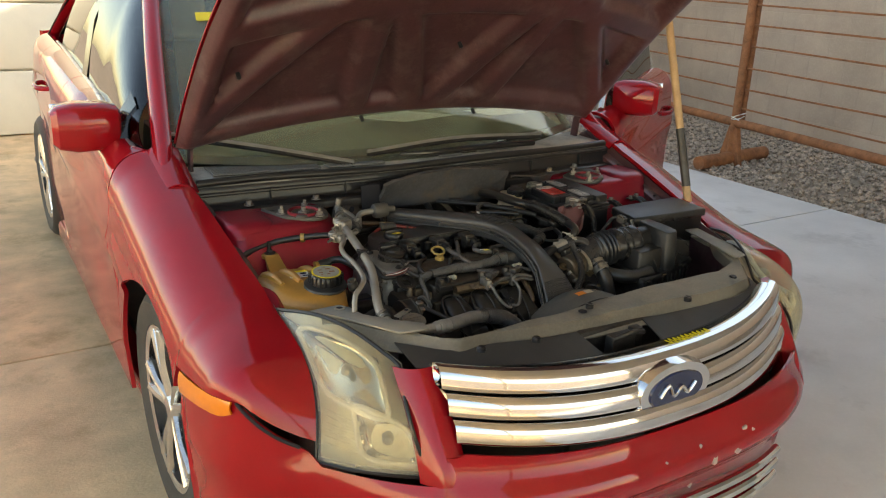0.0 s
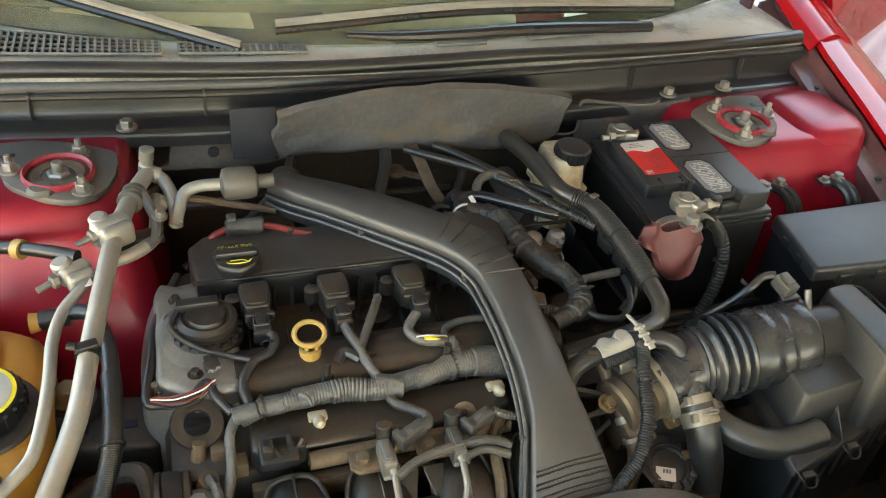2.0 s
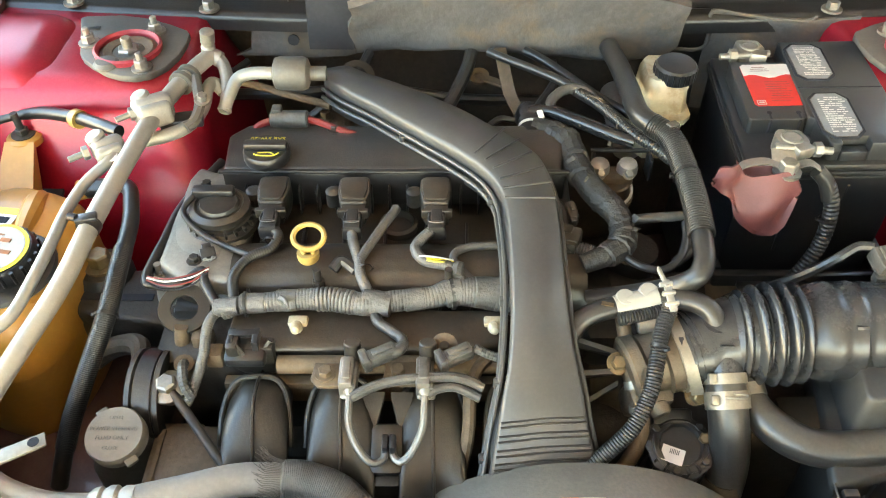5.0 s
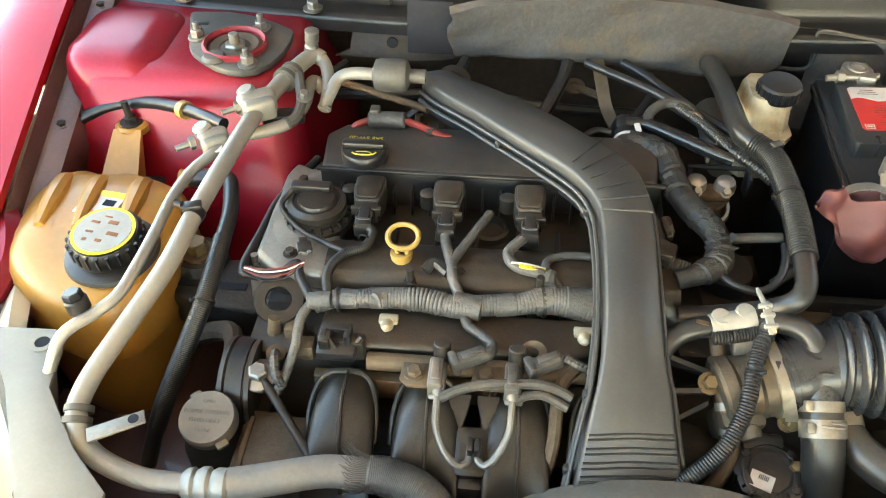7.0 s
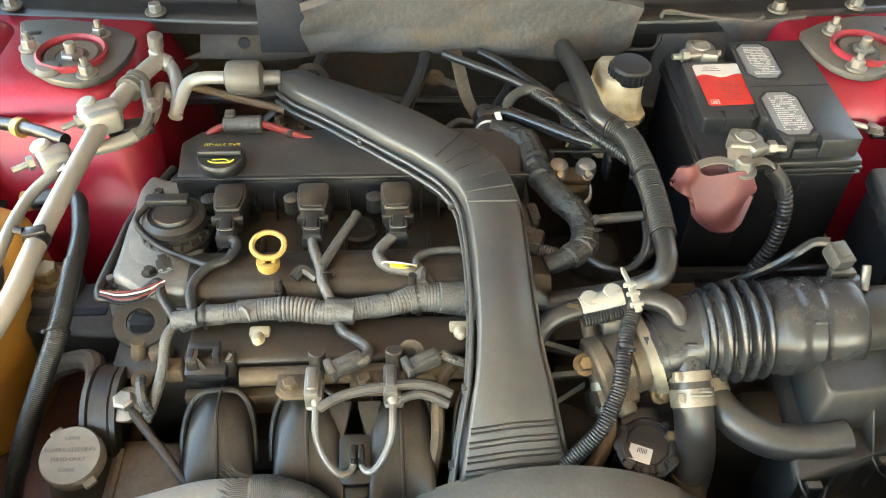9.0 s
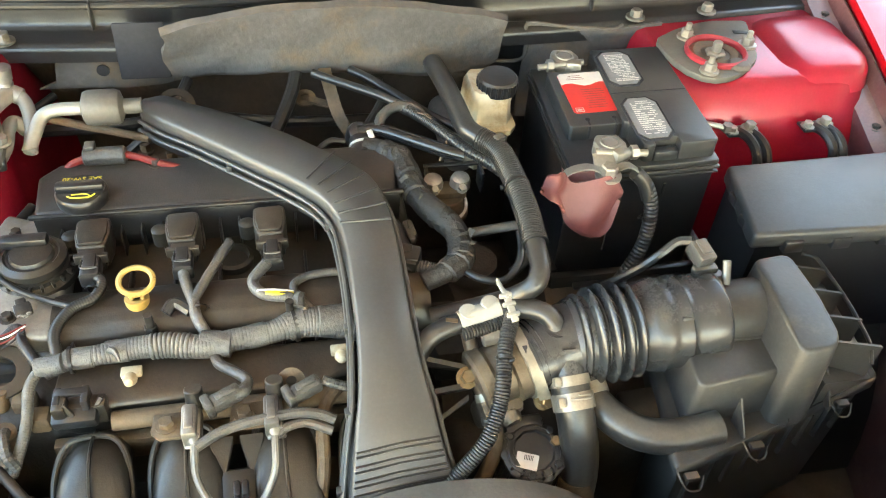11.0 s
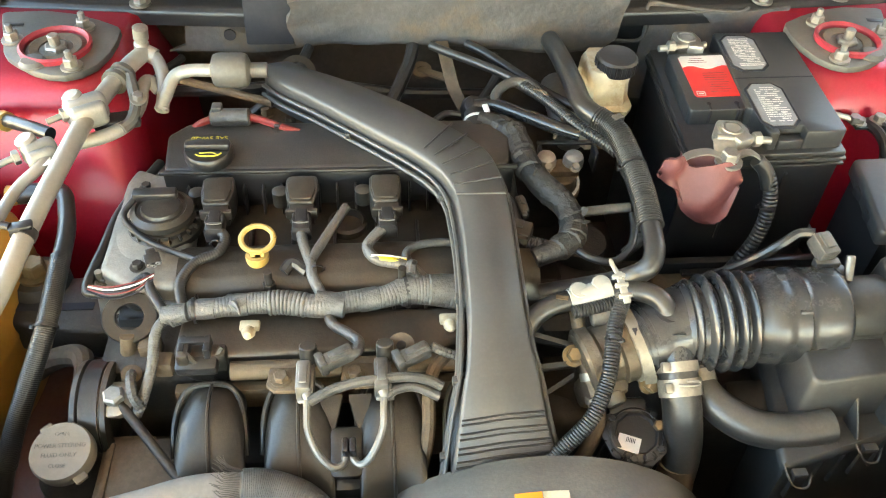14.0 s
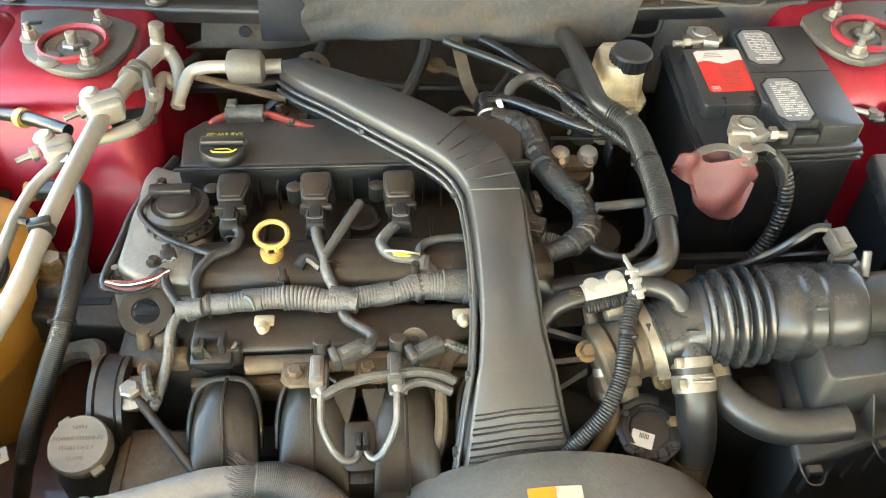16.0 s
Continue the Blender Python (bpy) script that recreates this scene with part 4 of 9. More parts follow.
# ---- engine bay: body parts of the car ----
BATTERY_TOP = mat("dull_black_case_plastic", (0.02, 0.0205, 0.0215), 0.38, 0, 0.25, 10, 200, dust=0.14, dust_col=(0.17, 0.16, 0.15), bump=0.12, bump_scale=500)
TAPE_DARK = mat("dark_cloth_tape", (0.02, 0.0178, 0.0155), 0.5, 0.0, 0.4, 40, 240, dust=0.22, dust_col=(0.20, 0.16, 0.12), bump=0.9, bump_scale=160)
RING_RED = mat("dull_red_ring", (0.24, 0.012, 0.024), 0.5, 0.0, 0.3, 30, 200, dust=0.2, dust_col=(0.3, 0.12, 0.11), bump=0.1)
for fix in (lambda g: g, flipped):
    def apron(u, v):
        y = 0.50 + 0.92 * u
        xi, zt = inner_of(y), lerp_table(TOPZ, y)
        pts = [(xi, zt - 0.004), (xi - 0.006, zt - 0.030), (xi - 0.034, zt - 0.036), (xi - 0.036, zt - 0.075), (xi - 0.02, zt - 0.14), (xi - 0.01, 0.30)]
        t = v * (len(pts) - 1)
        k = min(int(t), len(pts) - 2)
        a, b = pts[k], pts[k + 1]
        return -(a[0] + (b[0] - a[0]) * (t - k)), y, a[1] + (b[1] - a[1]) * (t - k)
    ap = part("inner_fender", fix(sheet(apron, 30, 20, 0.003)), RED_DUSTY, car, "dusty maroon inner fender rail")
    for y in (0.62, 0.80, 0.98, 1.18):
        part("bolt", fix(hexhead((-(inner_of(y) - 0.02), y, lerp_table(TOPZ, y) - 0.034), r=0.006, h=0.005)), DARK, ap)

    def tower_ring(z, x0, x1, y0, y1, r, n=8):
        out = []
        for cx, cy, a0 in ((x1 - r, y1 - r, 0), (x0 + r, y1 - r, 90), (x0 + r, y0 + r, 180), (x1 - r, y0 + r, 270)):
            for k in range(n):
                a = radians(a0 + 90 * k / (n - 1))
                out.append((cx + r * math.cos(a), cy + r * math.sin(a), z))
        return out
    rings = [tower_ring(0.30, -0.745, -0.37, 0.93, 1.32, 0.03), tower_ring(0.64, -0.74, -0.385, 0.955, 1.30, 0.03), tower_ring(0.69, -0.735, -0.395, 0.985, 1.29, 0.045),
             tower_ring(0.745, -0.722, -0.405, 1.008, 1.27, 0.06), tower_ring(0.785, -0.716, -0.412, 1.020, 1.26, 0.065), tower_ring(0.797, -0.710, -0.418, 1.030, 1.25, 0.065), tower_ring(0.801, -0.70, -0.43, 1.042, 1.24, 0.06)]
    tw = part("strut_tower", fix(loft(rings)), RED_BAY, car, "glossy red strut tower", sharp=50)
    part("tower_step", fix(loft([tower_ring(0.775, -0.716, -0.566, 1.020, 1.19, 0.045, 8), tower_ring(0.797, -0.713, -0.578, 1.026, 1.186, 0.042, 8), tower_ring(0.806, -0.709, -0.590, 1.034, 1.18, 0.038, 8), tower_ring(0.811, -0.703, -0.602, 1.046, 1.172, 0.034, 8), tower_ring(0.813, -0.69, -0.622, 1.066, 1.155, 0.02, 8)])), RED_BAY, tw, sharp=50)
    plate = [(-0.580, 1.166), (-0.575, 1.171), (-0.528, 1.174), (-0.492, 1.166), (-0.458, 1.150), (-0.431, 1.133), (-0.426, 1.124), (-0.425, 1.10), (-0.428, 1.072), (-0.437, 1.045), (-0.451, 1.028), (-0.468, 1.021), (-0.486, 1.023), (-0.505, 1.031), (-0.527, 1.047), (-0.543, 1.062), (-0.552, 1.076), (-0.562, 1.11), (-0.572, 1.14)]
    pl = part("strut_plate", fix(prism(plate, 0.799, 0.808, 0.002)), PLATE, car, "dull grey top plate of the strut")
    c = (-0.4925, 1.082, 0.806)
    part("mount_ring", fix(lathe(c, (0, 0, 1), [(0.036, 0), (0.041, 0.0), (0.042, 0.008), (0.039, 0.010), (0.036, 0.006)], 36, True)), RING_RED, pl)
    part("mount_cup", fix(lathe(c, (0, 0, 1), [(0.035, 0.002), (0.030, 0.005), (0.020, 0.003), (0.017, -0.004)], 32)), RUST_RAIL, pl)
    part("strut_nut", fix(merge(lathe((c[0], c[1], 0.803), (0, 0, 1), [(0.014, 0), (0.014, 0.008), (0.012, 0.010)], 6), rod((c[0], c[1], 0.806), (c[0], c[1], 0.826), 0.0065, n=12, edge=0.001))), STEEL, pl)
    for x, y in ((-0.547, 1.099), (-0.470, 1.128), (-0.464, 1.039)):
        part("stud_nut", fix(merge(hexhead((x, y, 0.808), r=0.0085, h=0.010), rod((x, y, 0.815), (x, y, 0.830), 0.0042, n=10, edge=0.001))), STEEL, pl)
    part("plate_slot", fix(box((-0.556, 1.136, 0.8086), (0.022, 0.008, 0.0012), 0.0004, (0, 0, 6))), RUBBER, pl)
    part("washer_cap", fix(lathe((-0.510, 1.048, 0.808), (0, 0, 1), [(0.016, 0), (0.016, 0.002), (0.012, 0.006), (0.004, 0.007)], 20)), PLATE, pl)

part("bay_floor", box((0, 0.86, 0.30), (1.5, 0.95, 0.04), 0.01), BAY_BROWN, car)
part("splash_panel", sheet(lambda u, v: (-0.70 + 0.30 * u, 0.52 + 0.44 * v, 0.47 + 0.05 * u + 0.02 * math.sin(3 * v)), 12, 12, 0.004), RED_DUSTY, car, "brown dusty maroon panel with small holes")
part("firewall", sheet(lambda u, v: (-0.74 + 1.48 * u, 1.262 + 0.10 * (2 * u - 1) ** 2 - 0.035 * v, 0.32 + 0.50 * v), 20, 10, 0.02), BAY_BROWN, car)


# cowl: ledge, wall, top and air grilles
def cowl_y(x):
    return 1.166 + 0.09 * x * x


def cowl_f(u, v):
    x = -0.73 + 1.46 * u
    lo = cowl_y(x)
    back = 1.285 + 0.20 * (x / 0.745) ** 2
    pts = [(lo - 0.004, 0.785), (lo - 0.002, 0.803), (lo + 0.004, 0.808), (lo + 0.032, 0.810), (lo + 0.038, 0.815), (lo + 0.044, 0.856), (lo + 0.052, 0.864), (lo + 0.085, 0.868), (back, 0.872)]
    t = v * (len(pts) - 1)
    k = min(int(t), len(pts) - 2)
    a, b = pts[k], pts[k + 1]
    return x, a[0] + (b[0] - a[0]) * (t - k), a[1] + (b[1] - a[1]) * (t - k) - 0.02 * max(0, abs(x) - 0.55)


COWL = mat("weathered_cowl_plastic", (0.012, 0.012, 0.013), 0.40, 0, 0.3, 7, 160, dust=1.8, dust_col=(0.58, 0.54, 0.46), bump=0.15, stain=(0.03, 0.029, 0.027), stain_scale=5, stain_at=0.60, dust_from=0.6)
VENT_GREY = mat("greyed_vent_plastic", (0.20, 0.19, 0.175), 0.55, 0, 0.2, 20, 200, dust=0.3, bump=0.1)
cowl = part("cowl_panel", sheet(lambda u, v: cowl_f(u, 0.66 + 0.34 * v), 60, 16, 0.004), COWL, car, "dusty black plastic cowl panel")
part("cowl_wall", sheet(lambda u, v: cowl_f(u, 0.66 * v), 60, 22, 0.004), PLASTIC, cowl, "black plastic wall of the cowl")
for x in (-0.53, -0.31, 0.36, 0.58):
    part("cowl_rib", box((x, cowl_y(x) + 0.036, 0.829), (0.003, 0.014, 0.036), 0.0015), PLASTIC_DUSTY, cowl)
for x in (-0.60, -0.413, 0.417, 0.53):
    part("cowl_bolt", hexhead((x, cowl_y(x) + 0.004, 0.810), r=0.0085, h=0.010, washer=1.6), STEEL, cowl)
part("seal", tube([(x, cowl_y(x) + 0.057, 0.868 + 0.003 * math.sin(9 * x) - 0.02 * max(0, abs(x) - 0.55)) for x in [-0.72 + 0.12 * k for k in range(13)]], 0.0115, 12, 5), RUBBER, cowl, "rubber weather strip")

part("lower_lip", tube([(x, cowl_y(x) + 0.040, 0.846 + 0.006 * math.tanh(x / 0.12) - 0.02 * max(0, abs(x) - 0.5)) for x in [-0.72 + 0.12 * k for k in range(13)]], 0.0055, 10, 5), RUBBER, cowl, "second rubber lip below the strip")


def vent(x0, x1, f0, f1, nx, ny):
    gs = []
    for k in range(nx + 1):
        x = x0 + (x1 - x0) * k / nx
        a, b = cowl_y(x) + 0.085, 1.285 + 0.20 * (x / 0.745) ** 2
        y0, y1 = a + (b - a) * f0, a + (b - a) * f1
        gs.append(box((x, (y0 + y1) / 2, 0.8765), (0.0032, y1 - y0, 0.006), 0.0))
    for q in range(ny + 1):
        f = f0 + (f1 - f0) * q / ny
        pts = []
        for k in range(9):
            x = x0 + (x1 - x0) * k / 8
            a, b = cowl_y(x) + 0.085, 1.285 + 0.20 * (x / 0.745) ** 2
            pts.append((x, a + (b - a) * f, 0.8765))
        gs.append(tube(pts, 0.0022, 6, 3))
    # flat dark sheet under the bars paints the shade inside the slots
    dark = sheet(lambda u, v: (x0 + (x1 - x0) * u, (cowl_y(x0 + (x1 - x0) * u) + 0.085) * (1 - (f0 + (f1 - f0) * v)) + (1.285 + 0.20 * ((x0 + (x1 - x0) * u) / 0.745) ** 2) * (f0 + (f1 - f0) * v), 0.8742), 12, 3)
    b = part("vent_recess", dark, INK_AND_SHADE, cowl)
    part("vent_grid", merge(*gs), VENT_GREY, cowl, "greyed plastic air grille")


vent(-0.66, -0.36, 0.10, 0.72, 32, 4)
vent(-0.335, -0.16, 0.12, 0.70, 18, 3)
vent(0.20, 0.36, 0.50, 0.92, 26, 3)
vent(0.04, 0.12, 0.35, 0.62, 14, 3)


def on_screen(x, v, lift=0.012):
    return Vector(screen_f((x / 0.745 + 1) / 2, v)) + Vector((0, -0.5, 0.86)) * lift


for pts, pivot in (([(-0.74, 0.075), (-0.5, 0.038), (-0.25, -0.022)], (-0.62, 0.05)), ([(-0.20, 0.015), (0.12, 0.043), (0.50, -0.008)], (0.08, -0.01))):
    w = part("wiper", tube([on_screen(x, v, 0.020) for x, v in pts], 0.006, 8, 8), BLACK_GLOSS, car, "black wiper with a grey edge")
    part("blade", tube([on_screen(x, v + 0.010, 0.024) for x, v in pts], 0.006, 6, 8), VENT_GREY, w, "silvery grey blade edge")
part("wiper_arm", tube([(0.42, 1.285, 0.886), (0.20, 1.275, 0.892), (0.0, 1.262, 0.893), (-0.10, 1.27, 0.895)], [0.009, 0.010, 0.008, 0.005], 10, 6), BLACK_GLOSS, car)

# firewall insulation
MAT_LOW = [(-0.225, 0.753), (-0.166, 0.757), (-0.088, 0.759), (-0.011, 0.753), (0.067, 0.749), (0.153, 0.741), (0.200, 0.750), (0.217, 0.764)]
MAT_TOP = [(-0.225, 0.836), (-0.18, 0.850), (-0.10, 0.862), (0.0, 0.867), (0.10, 0.860), (0.18, 0.848), (0.217, 0.838)]


def mat_f(u, v):
    """The insulation mat: it leans forward, sags and rolls under at its lower edge."""
    x = -0.222 + 0.437 * u
    lo, hi = lerp_table(MAT_LOW, x), lerp_table(MAT_TOP, x)
    ys = [(0.0, 1.200), (0.06, 1.182), (0.12, 1.168), (0.2, 1.160), (0.32, 1.157), (0.5, 1.154), (0.75, 1.146), (1.0, 1.136)]
    zs = [(0.0, 0.010), (0.06, 0.001), (0.12, 0.0), (0.2, 0.008), (0.32, 0.022)]
    y = lerp_table(ys, v)
    z = lo + lerp_table(zs, v) if v < 0.32 else lo + 0.022 + (hi - lo - 0.022) * (v - 0.32) / 0.68
    crease = 0.0022 * math.sin(11 * u + 4 * v) * math.sin(5 * u + 1.3) + 0.0012 * math.sin(29 * u - 13 * v) * math.sin(6 * u + 2 * v)
    dent = 0.006 * math.exp(-((u - 0.55) / 0.12) ** 2) * math.sin(math.pi * v)
    return x + 0.004 * math.sin(9 * v) * (1 if u < 0.05 else 0), y + crease + dent, z + 0.4 * crease * (1 - v)


part("firewall_mat", sheet(mat_f, 70, 36, 0.012), FELT, car, "grey dusty insulation mat", sharp=60)
flap = [(-0.389, 0.742), (-0.366, 0.752), (-0.360, 0.788), (-0.356, 0.793), (-0.284, 0.800), (-0.280, 0.768), (-0.272, 0.763), (-0.226, 0.764), (-0.219, 0.746), (-0.235, 0.742), (-0.277, 0.739), (-0.33, 0.742)]
part("firewall_flap", turned(prism(flap, -1.188, -1.182, 0.001), pose(0, 0, 0, 90, 0, 0)), FELT, car, "brown dusty mat flap with a round hole")
part("flap_hole", lathe((-0.305, 1.1805, 0.768), (0, -1, 0), [(0.008, 0), (0.008, 0.002), (0.004, 0.0022)], 16), INK_AND_SHADE, car)
# proud black box puts the deep recess's shade into its colour
part("mat_notch", box((-0.250, 1.166, 0.801), (0.062, 0.006, 0.074), 0.004, (-8, 0, 0)), INK_AND_SHADE, car, "black plastic pocket at the mat's edge, its deep shade painted in")
part("firewall_cover", sheet(lambda u, v: (0.256 + 0.20 * u, 1.180 - 0.010 * math.sin(math.pi * u) + 0.003 * math.sin(5 * u + 6 * v), 0.66 + (lerp_table([(0.0, 0.814), (0.17, 0.809), (0.62, 0.800), (0.7, 0.803), (1.0, 0.806)], u) - 0.66) * v), 16, 12, 0.004), FELT, car, "grey dusty firewall cover panel")
part("cover_back", sheet(lambda u, v: (0.206 + 0.06 * u, 1.190, 0.66 + 0.15 * v), 3, 3, 0.004), PLASTIC, car)
part("cover_rim", tube([(0.214, 1.178, 0.757), (0.244, 1.178, 0.755), (0.257, 1.177, 0.762), (0.259, 1.176, 0.785), (0.254, 1.175, 0.808), (0.262, 1.175, 0.815), (0.288, 1.174, 0.811), (0.335, 1.172, 0.805), (0.382, 1.173, 0.801), (0.396, 1.175, 0.806)], 0.0028, 8, 6), FELT, car)
# radiator support and its cover
part("radiator", box((0, 0.44, 0.47), (0.92, 0.05, 0.36), 0.008), DARK, car)
BACK = [(-0.64, 0.66), (-0.58, 0.65), (-0.552, 0.590), (-0.508, 0.520), (-0.455, 0.450), (-0.42, 0.428), (-0.298, 0.440), (-0.15, 0.452), (0.0, 0.466), (0.15, 0.472), (0.30, 0.474), (0.42, 0.460), (0.52, 0.50), (0.57, 0.60), (0.64, 0.68)]


STEP = [(-0.64, 0.64), (-0.56, 0.54), (-0.45, 0.436), (-0.33, 0.425), (-0.24, 0.408), (-0.04, 0.393), (0.09, 0.385), (0.25, 0.373), (0.37, 0.368), (0.45, 0.385), (0.64, 0.60)]


def cover_f(u, v):
    x = -0.635 + 1.27 * u
    back = lerp_table(BACK, x)
    mid = min(lerp_table(STEP, x), back - 0.012)
    pts = [(mid - 0.030, 0.668), (mid - 0.012, 0.676), (mid - 0.002, 0.692), (mid + 0.003, 0.702), (max(mid + 0.004, back - 0.008), 0.705), (back, 0.700), (back + 0.002, 0.672)]
    t = v * (len(pts) - 1)
    k = min(int(t), len(pts) - 2)
    a, b = pts[k], pts[k + 1]
    wave = 0.003 * math.sin(7 * x) + 0.0018 * math.sin(31 * x + 2) * max(0, math.sin(math.pi * v))
    return x, a[0] + (b[0] - a[0]) * (t - k) + 0.002 * math.sin(19 * x), a[1] + (b[1] - a[1]) * (t - k) - 0.010 + 0.012 * (x / 0.6) ** 2 + wave * (0.3 + v)
COVER = mat("dusty_grey_cover", (0.1066, 0.0984, 0.082), 0.55, 0.0, 0.3, 7, 150, dust=0.75, dust_col=(0.44, 0.38, 0.29), bump=0.12, bump_scale=300)
cover = part("radiator_cover", sheet(cover_f, 90, 30, 0.004), COVER, car, "warped dusty grey plastic radiator cover", sharp=50)
FLAP = mat("dull_black_flap", (0.022, 0.021, 0.020), 0.55, 0.0, 0.2, 9, 200, dust=0.30, dust_col=(0.16, 0.14, 0.12), bump=0.1)
for x0, x1, lean in ((-0.53, -0.125, 0.0), (0.045, 0.50, 0.02)):
    def flap_f(u, v):
        x = x0 + (x1 - x0) * u + lean * v * (1 - u)
        y0 = grille_y(x, 0.66) + 0.032
        return x, y0 + (max(y0 + 0.02, lerp_table(STEP, x) - 0.016) - y0) * v, 0.6535 + 0.016 * v + 0.014 * (x / 0.5) ** 2
    part("cover_panel", sheet(flap_f, 24, 8, 0.003), FLAP, cover, "black front flap")
for x, y in ((-0.075, 0.424), (0.30, 0.42)):
    part("cover_hole", lathe((x, y, 0.6945), (0, 0, 1), [(0.010, 0), (0.010, 0.0015), (0.007, 0.0015)], 16), INK_AND_SHADE, cover)
for x, y in ((-0.045, 0.435), (-0.40, 0.36), (0.20, 0.36), (0.42, 0.41), (-0.27, 0.345)):
    part("cover_clip", lathe((x, y, 0.694), (0, 0, 1), [(0.010, 0), (0.010, 0.008), (0.007, 0.011), (0.003, 0.009)], 14), PLASTIC, cover)
part("hood_latch", merge(box((-0.03, 0.34, 0.63), (0.07, 0.03, 0.07), 0.006), box((0.02, 0.345, 0.645), (0.03, 0.025, 0.05), 0.005), tube([(-0.06, 0.33, 0.66), (-0.02, 0.315, 0.675), (0.03, 0.33, 0.66)], 0.006, 8), rod((-0.09, 0.35, 0.60), (0.07, 0.35, 0.60), 0.012)), DARK, car)
part("latch_support", box((0, 0.385, 0.50), (0.25, 0.03, 0.34), 0.01), DARK, car)
pale = mat("pale_dusty_plastic", (0.24, 0.218, 0.18), 0.55, 0, 0.12, 12, 200, dust=0.4, dust_col=(0.34, 0.31, 0.26), bump=0.1)
poly = [(-0.648, 0.672), (-0.577, 0.674), (-0.560, 0.648), (-0.552, 0.603), (-0.500, 0.540), (-0.455, 0.500), (-0.46, 0.470), (-0.525, 0.480), (-0.595, 0.60)]
br = part("corner_bracket", prism(poly, 0.708, 0.713, 0.0015), pale, car, "pale dusty plastic corner of the radiator cover")
part("bracket_hole", lathe((-0.583, 0.655, 0.7128), (0, 0, 1), [(0.0075, 0), (0.0075, 0.0008), (0.005, 0.001)], 18), INK_AND_SHADE, br)
part("bracket_rim", lathe((-0.583, 0.655, 0.7125), (0, 0, 1), [(0.0075, 0), (0.0125, 0.0), (0.0125, 0.002), (0.0075, 0.002)], 18, True), pale, br)
part("corner_bracket", prism([(0.600, 0.745), (0.645, 0.735), (0.612, 0.600), (0.575, 0.500), (0.530, 0.495), (0.560, 0.600)], 0.706, 0.711, 0.0015), pale, car, "pale dusty plastic strip at the radiator cover's end")
part("red_bracket", tube([(-0.735, 0.86, 0.70), (-0.705, 0.82, 0.705), (-0.69, 0.78, 0.695), (-0.70, 0.74, 0.67)], [0.018, 0.022, 0.022, 0.018], 8), RED_BAY, car)

SHROUD = mat("dusty_shroud_plastic", (0.05, 0.048, 0.045), 0.5, 0.0, 0.25, 9, 170, dust=0.42, dust_col=(0.36, 0.32, 0.25), bump=0.15)
# fan shroud with its duct mouth
shroud = thing("fan_shroud", (0.05, 0.50, 0.32), "black plastic cooling fan shroud with an orange warning sticker", "fan shroud")
part("shroud_ring", sheet(lambda u, v: (0.03 + (0.205 - 0.01 * v) * math.cos(math.pi * u), 0.485 + 0.095 * v, 0.474 + (0.205 - 0.012 * v ** 3) * math.sin(math.pi * u)), 40, 10, 0.006), SHROUD, shroud)
part("shroud_body", box((0, 0.49, 0.47), (0.86, 0.03, 0.34), 0.01), PLASTIC, shroud)
for k in range(5):
    a = radians(58 + 16 * k)
    part("shroud_rib", tube([(0.03 + 0.206 * math.cos(a), 0.485, 0.474 + 0.206 * math.sin(a)), (0.03 + 0.2 * math.cos(a), 0.575, 0.474 + 0.199 * math.sin(a))], 0.002, 6, 3), PLASTIC_DUSTY, shroud)
stick_f = lambda x0, x1: sheet(lambda u, v: (x0 + (x1 - x0) * u, 0.520 + 0.018 * v, 0.474 + math.sqrt(0.2075 ** 2 - (x0 + (x1 - x0) * u - 0.03) ** 2) + 0.0065), 6, 2)
part("sticker", stick_f(-0.004, 0.020), ORANGE, shroud, "orange warning sticker")
part("sticker", stick_f(0.0205, 0.044), CREAM, shroud, "white warning sticker")

# ---- cabin ----
part("dashboard", sheet(lambda u, v: (-0.72 + 1.44 * u, 1.42 + 0.10 * (2 * u - 1) ** 2 + 0.42 * v, 0.885 + 0.055 * math.sin(math.pi * min(1, v * 1.1) * 0.55) - 0.22 * max(0, v - 0.85) / 0.15 + 0.035 * math.exp(-((u - 0.76) / 0.1) ** 2) * math.sin(math.pi * v)), 30, 16, 0.01), DASH, car, "dark vinyl dashboard")
st = part("steering_wheel", tube([(0.37 + 0.19 * math.cos(a), 1.93 + 0.06 * math.sin(a), 0.93 + 0.17 * math.sin(a)) for a in [k * math.pi / 8 for k in range(17)]], 0.014, 10, 4), DASH, car)
for x in (-0.37, 0.37):
    seat = part("front_seat", box((x, 2.45, 0.48), (0.50, 0.52, 0.18), 0.06, seg=4), CLOTH, car)
    part("seat_back", box((x, 2.72, 0.80), (0.48, 0.14, 0.62), 0.06, (-15, 0, 0), seg=4), CLOTH, seat)
    part("headrest", box((x, 2.80, 1.20), (0.27, 0.09, 0.18), 0.04, (-12, 0, 0), seg=4), CLOTH, seat)
part("rear_bench", merge(box((0, 3.35, 0.50), (1.30, 0.5, 0.2), 0.06), box((0, 3.62, 0.80), (1.30, 0.16, 0.62), 0.06, (-20, 0, 0))), CLOTH, car)
# two flat white quads just above the dashboard
for poly in ([(-0.10, 1.60), (0.13, 1.66), (0.26, 1.53), (0.03, 1.47)], [(0.335, 1.60), (0.52, 1.60), (0.55, 1.49), (0.37, 1.465)]):
    solo("paper_sheet", prism(poly, 0.950, 0.9515, 0.0), WHITE_LABEL, "flat white sheet lying on the dashboard", "paper", "papers on the dashboard")
